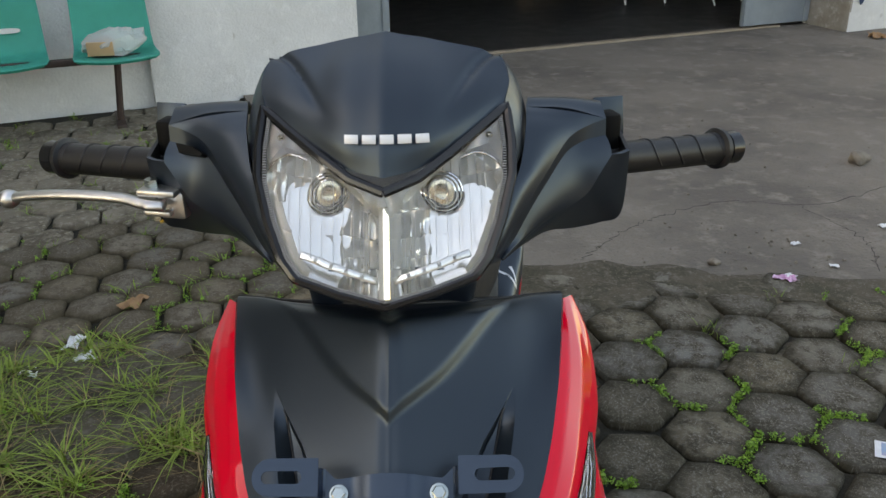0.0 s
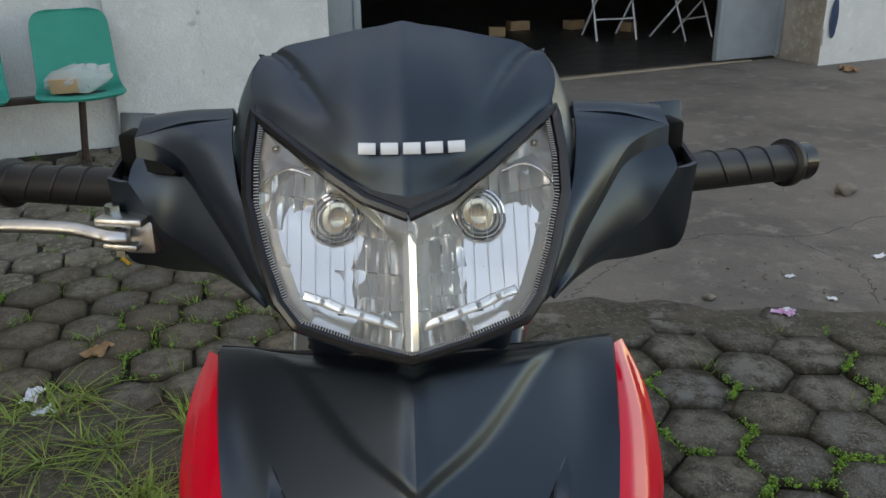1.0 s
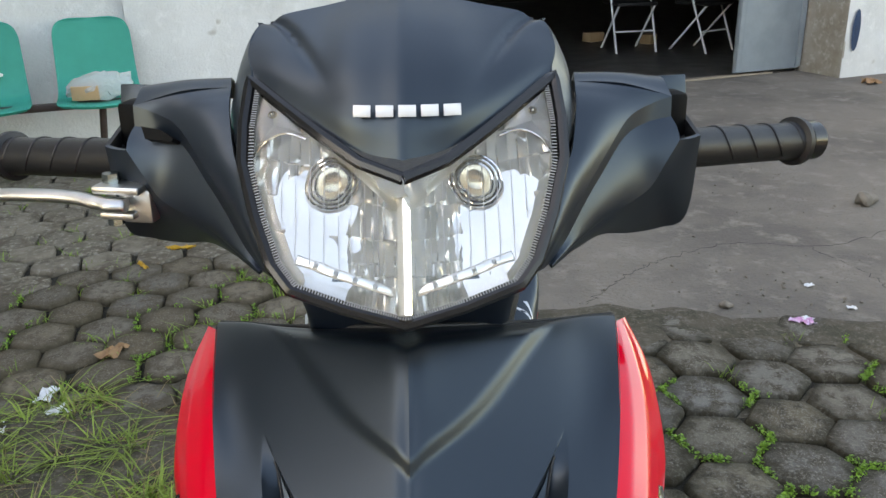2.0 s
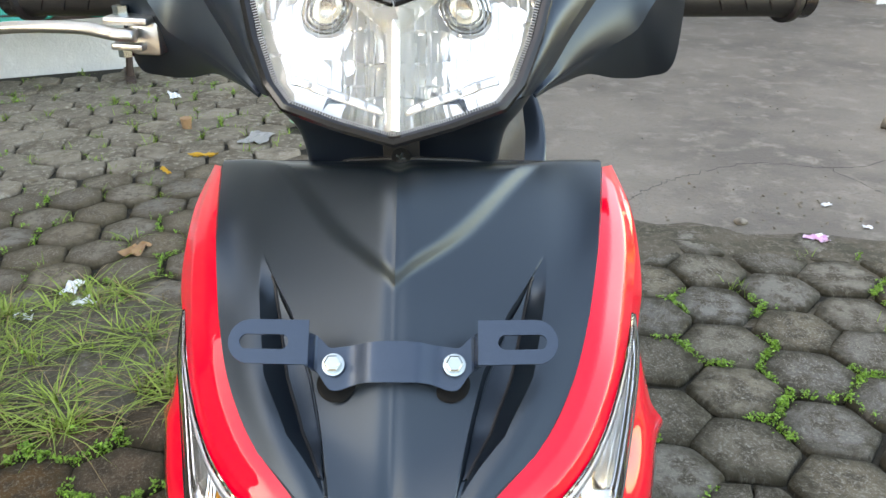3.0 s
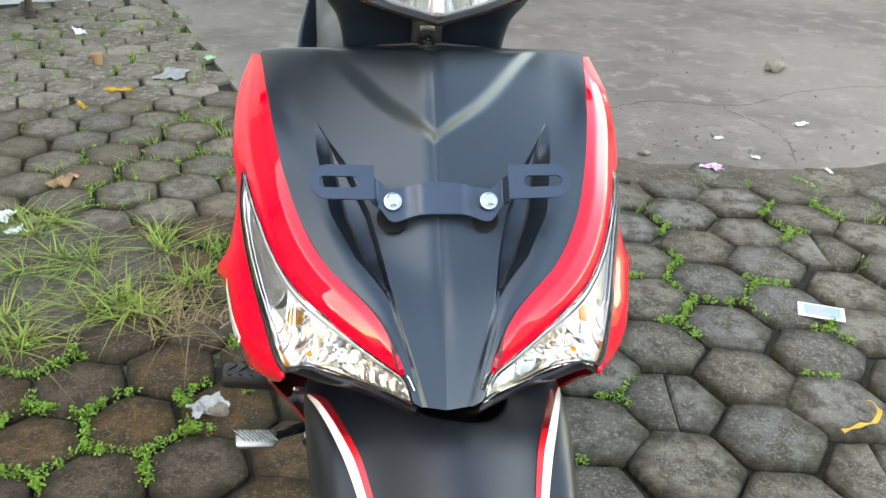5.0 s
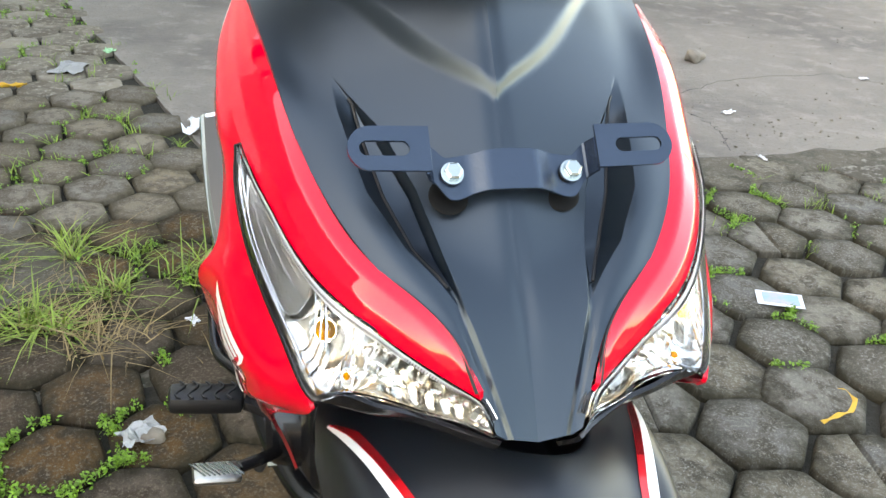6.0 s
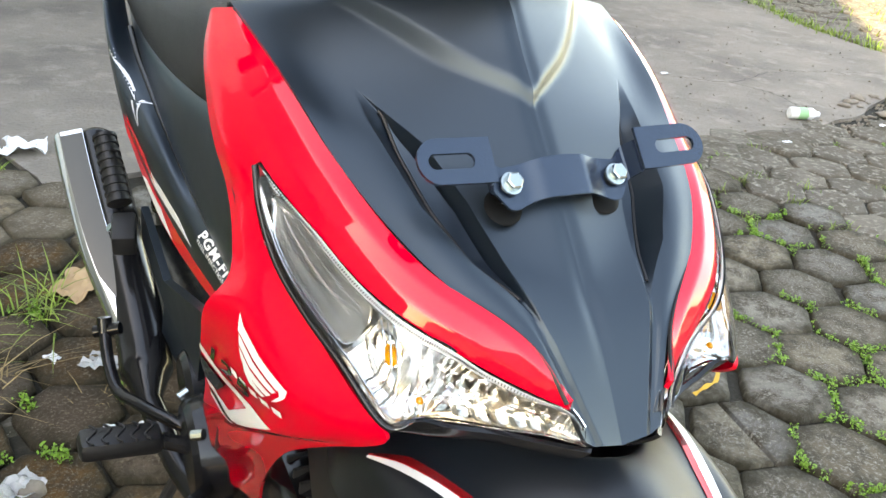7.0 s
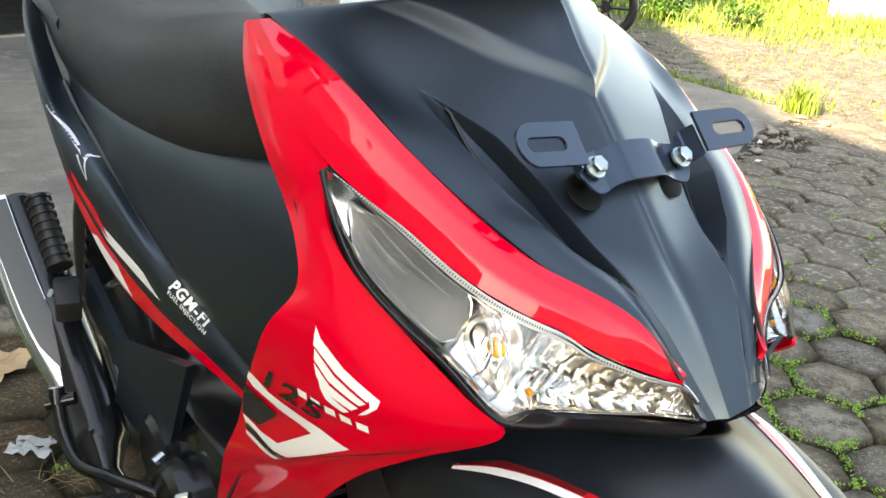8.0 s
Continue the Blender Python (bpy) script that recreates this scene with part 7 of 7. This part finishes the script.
far_bike = thing("parked_motorbike", (5.95, 5.52, 0), "dark motorbike parked beyond the driveway", "motorbike")
ACROSS = Vector((0.72, -0.69, 0))
for c, nm in ((Vector((5.70, 5.58, 0.30)), "front_wheel"), (Vector((5.70, 5.58, 0.30)) - ACROSS * 1.2, "rear_wheel")):
    ringed = [c + ACROSS * 0.255 * math.cos(k * math.pi / 20) + Vector((0, 0, 0.255 * math.sin(k * math.pi / 20))) for k in range(41)]
    tyre = part(nm, tube(BM(), ringed, 0.045, 12, False), RUBBER, far_bike, "black tyre on a dark wheel")
    bm = BM()
    for k in range(6):
        a = k * math.pi / 3
        tube(bm, [c, c + ACROSS * 0.235 * math.cos(a) + Vector((0, 0, 0.235 * math.sin(a)))], 0.014, 8)
    tube(bm, [c - Vector((0.04, 0.04, 0)), c + Vector((0.04, 0.04, 0))], 0.05, 14)
    part("rim", bm, GLOSS, tyre)
c = Vector((5.70, 5.58, 0.30)) - ACROSS * 0.6
bm = BM()
tube(bm, [c + ACROSS * 0.6, c + ACROSS * 0.36 + Vector((0, 0, 0.55))], 0.03, 10)
ball(bm, c + Vector((0, 0, 0.45)), (0.5, 0.14, 0.16), 18, 12, Euler((0, 0, radians(-43.8))).to_matrix())
box(bm, c + Vector((0, 0, 0.15)), (0.5, 0.18, 0.3), Euler((0, 0, radians(-43.8))).to_matrix(), 0.05)
part("body", bm, DARK, far_bike)


def far_wall(name, a, b, h, label):
    bm = BM()
    a, b = Vector((*a, -0.05)), Vector((*b, -0.05))
    shell(bm, [[a.lerp(b, k / 6) + Vector((0, 0, h * j / 3)) for k in range(7)] for j in range(4)], 0.2, core=(9, 8, 0))
    return tagged(put(bm, name, FAR_WALL), label, "wall", kind="structure")


far_wall("wall_yard_left", (7.3, 7.76), (8.4, 8.82), 2.8, "grey yard wall")
far_wall("wall_yard_back", (12.2, 7.35), (17.5, 6.2), 2.6, "grey rendered wall at the end of the sunny yard")

# ---- litter and stones ----
def rag(name, c, size, label, mat, seed, category="litter", rough=0.35, flat=0.25, group=""):
    """A crumpled scrap of paper or plastic."""
    n = 9
    turn = random.Random(seed).uniform(0, 6.28)
    g = []
    for j in range(n):
        row = []
        for i in range(n):
            u, v = i / (n - 1) - 0.5, j / (n - 1) - 0.5
            w = 1 + 0.5 * noise.noise((u * 3, v * 3, seed))
            x, y = u * size[0] * w, v * size[1] * w
            z = 0.008 + flat * max(size) * (0.5 + noise.noise((u * 4 + seed, v * 4, seed * 1.7))) * 0.8 + rough * max(size) * 0.15 * noise.noise((u * 11, v * 11, seed))
            row.append(Vector((c[0] + x * math.cos(turn) - y * math.sin(turn), c[1] + x * math.sin(turn) + y * math.cos(turn), max(z, 0.004))))
        g.append(row)
    return tagged(put(shell(BM(), g, 0.0008, core=(c[0], c[1], -1)), name, mat, sharp=14), label, category, group)


def stone(name, c, size, label, mat, seed):
    bm = BM()
    bmesh.ops.create_icosphere(bm, subdivisions=3, radius=1, matrix=Matrix.Translation((c[0], c[1], size[2] * 0.75)) @ Matrix.Diagonal((*size, 1)))
    for v in bm.verts:
        v.co += (v.co - Vector((c[0], c[1], size[2] * 0.75))) * 0.45 * noise.noise(v.co * (1.2 / max(size)) + Vector((seed, 0, 0)))
    return tagged(put(bm, name, mat, sharp=25), label, "stone")


stone("rock", (1.985, 3.20), (0.052, 0.040, 0.034), "rough grey-brown rock on the driveway", STONE, 1)
stone("pale_pebble", (-0.196, 0.896), (0.012, 0.009, 0.008), "small white pebble on the pavers", PAPER, 41)
stone("pale_pebble", (-0.136, 0.89), (0.013, 0.007, 0.007), "small white pebble on the pavers", PAPER, 42)
stone("pebble", (1.007, 2.15), (0.022, 0.018, 0.014), "small dark stone at the driveway's edge", STONE, 2)
rag("fallen_leaf", (3.44, 6.13), (0.16, 0.10), "large dry brown leaf on the concrete", LEAF_BROWN, 3, "leaf")
rag("paper_scrap", (-1.03, 1.66), (0.07, 0.045), "crumpled white paper scrap in the grass", PAPER, 4, group="white scraps")
rag("paper_scrap", (-0.97, 1.575), (0.055, 0.04), "crumpled white paper scrap in the grass", PAPER, 5, group="white scraps")
rag("paper_scrap", (-1.10, 1.50), (0.06, 0.05), "crumpled white paper scrap in the grass", PAPER, 6, group="white scraps")
rag("paper_scrap", (-1.32, 3.68), (0.10, 0.05), "crumpled white paper scrap on the pavers", PAPER, 7, group="white scraps")
rag("plastic_sheet", (-0.78, 3.04), (0.17, 0.10), "grey plastic sheet on the pavers", GREY_SHEET, 8, flat=0.03)
rag("sweet_wrapper", (1.208, 2.015), (0.065, 0.04), "shiny pink and white sweet wrapper", PINK, 9)
rag("paper_scrap", (1.225, 2.03), (0.045, 0.03), "small white scrap beside the wrapper", PAPER, 10, group="white scraps")
rag("paper_scrap", (1.41, 2.11), (0.028, 0.02), "small white scrap on the driveway", PAPER, 12, group="white scraps")
rag("paper_scrap", (1.62, 1.98), (0.045, 0.012), "thin white scrap on the driveway", PAPER, 13, group="white scraps")
rag("glass_shard", (-0.35, 0.775), (0.075, 0.055), "lump of pale clouded plastic on the pavers", FILM, 14, rough=0.6, flat=0.4)
stone("pale_stone", (-0.33, 0.771), (0.022, 0.018, 0.014), "pale smooth stone among weeds", STONE, 15)
rag("leaf_scrap", (-1.05, 2.62), (0.07, 0.018), "yellowed leaf on the pavers", LEAF_YELLOW, 16, "leaf", group="yellow leaves")
rag("leaf_scrap", (-0.95, 2.80), (0.09, 0.018), "yellowed leaf on the pavers", LEAF_YELLOW, 17, "leaf", group="yellow leaves")
bm = BM()
curl = spline([(1.054, 0.726, 0.012), (1.060, 0.690, 0.016), (1.030, 0.655, 0.012), (0.985, 0.640, 0.016), (0.945, 0.629, 0.011)], 24)
shell(bm, [[q + Vector((0.0032 * j, -0.0036 * j, 0.003 * math.sin(k * 0.9 + j))) for j in (-1, 0, 1)] for k, q in enumerate(curl)], 0.0008, core=(1, 0.66, -1))
tagged(put(bm, "yellow_strip", LEAF_YELLOW), "curled yellow strip of plastic lying on a paver", "litter")
rag("leaf_scrap", (-0.93, 1.92), (0.09, 0.04), "dry pinkish leaf on the pavers", LEAF_BROWN, 19, "leaf")
rag("torn_wrapper", (-0.180, 1.10), (0.075, 0.055), "torn pale clouded plastic wrapper on the pavers", FILM, 20, rough=0.7)
rag("torn_card", (-0.194, 1.425), (0.13, 0.10), "torn brown card in the weeds", CARDBOARD, 21, flat=0.2)
rag("plastic_bag", (-0.265, 2.33), (0.13, 0.08), "crumpled white plastic bag at the driveway's edge", PAPER, 22, rough=0.7, flat=0.3)
leaf = thing("printed_leaflet", (1.13, 1.08, 0), "white leaflet with a printed blue panel lying on pavers", "paper")
turn = Euler((radians(1), radians(-2), radians(-24))).to_matrix()
part("sheet", box(BM(), (1.13, 1.08, 0.012), (0.112, 0.066, 0.0012), turn), PAPER, leaf)
part("print", box(BM(), (1.133, 1.081, 0.0131), (0.088, 0.050, 0.0008), turn), PAPER_BLUE, leaf, "blue printed panel")
cup = thing("drink_cup", (-1.12, 3.18, 0), "crushed brown paper cup standing on the pavers", "cup")
part("cup_body", tube(BM(), [(-1.12, 3.18, 0.004), (-1.12, 3.18, 0.052)], [0.020, 0.025], 16), LEAF_BROWN, cup)
part("rim", tube(BM(), [(-1.12, 3.18, 0.050), (-1.12, 3.18, 0.054)], [0.026, 0.026], 16), LEAF_BROWN, cup)
bottle = thing("plastic_bottle", (2.91, 2.18, 0), "small clear bottle with a green label lying on the driveway", "bottle")
w = Vector((0.85, -0.3, 0)).normalized()
c = Vector((2.91, 2.18, 0.030))
part("bottle_body", tube(BM(), [c - w * 0.07, c - w * 0.066, c + w * 0.04, c + w * 0.06, c + w * 0.075], [0.02, 0.026, 0.026, 0.014, 0.012], 16), PAPER, bottle)
part("bottle_label", tube(BM(), [c - w * 0.03, c + w * 0.015], 0.0268, 16), GREEN_CAP, bottle, "green label")
rag("bottle_scrap", (-0.66, 3.28), (0.05, 0.04), "green plastic scrap at the driveway's edge", GREEN_CAP, 24)
for k, (x, y) in enumerate(((3.25, 2.02), (2.55, 1.92), (3.62, 2.28), (1.35, 2.3), (2.7, 2.9), (1.75, 2.45), (-0.27, 1.15))):
    rag("paper_scrap", (x, y), (0.035 + 0.008 * (k % 3), 0.02), "small white scrap on the ground", PAPER, 30 + k, group="white scraps")
# broken paving lumps at the driveway's corner
for k in range(34):
    rnd = random.Random(60 + k)
    r = rnd.uniform(0.010, 0.036)
    x = rnd.uniform(3.3, 4.6)
    stone("rubble", (x, 2.22 + (x - 3.3) * 0.30 + rnd.uniform(-0.14, 0.12)), (r * rnd.uniform(0.8, 1.4), r, r * rnd.uniform(0.35, 0.6)), "broken lump of concrete at the driveway's corner", STONE, k)

# fine gravel and crumbs on the driveway and along its edge
rnd = random.Random(71)
bm = BM()
for k in range(420):
    x = rnd.uniform(0.5, 4.6)
    y = rnd.choice((rnd.gauss(2.25, 0.18), rnd.uniform(2.1, 4.2)))
    if not in_drive(x, y, 0.0):
        continue
    r = rnd.uniform(0.002, 0.0065)
    bmesh.ops.create_icosphere(bm, subdivisions=1, radius=1, matrix=Matrix.Translation((x, y, 0.002 + r * 0.5)) @ Euler((rnd.uniform(0, 3), 0, rnd.uniform(0, 3))).to_matrix().to_4x4() @ Matrix.Diagonal((r * 1.3, r, r * 0.7, 1)))
for k in range(420):
    x = rnd.uniform(2.9, 4.4)
    y, r = 2.06 + (x - 2.9) * 0.26 + rnd.gauss(0, 0.10), rnd.uniform(0.003, 0.010)
    bmesh.ops.create_icosphere(bm, subdivisions=1, radius=1, matrix=Matrix.Translation((x, y, -0.010 + r * 0.5)) @ Euler((rnd.uniform(0, 3), 0, rnd.uniform(0, 3))).to_matrix().to_4x4() @ Matrix.Diagonal((r * 1.3, r, r * 0.7, 1)))
tagged(put(bm, "gravel", STONE, sharp=20), "fine gravel and crumbs on the driveway", "gravel", kind="stuff")
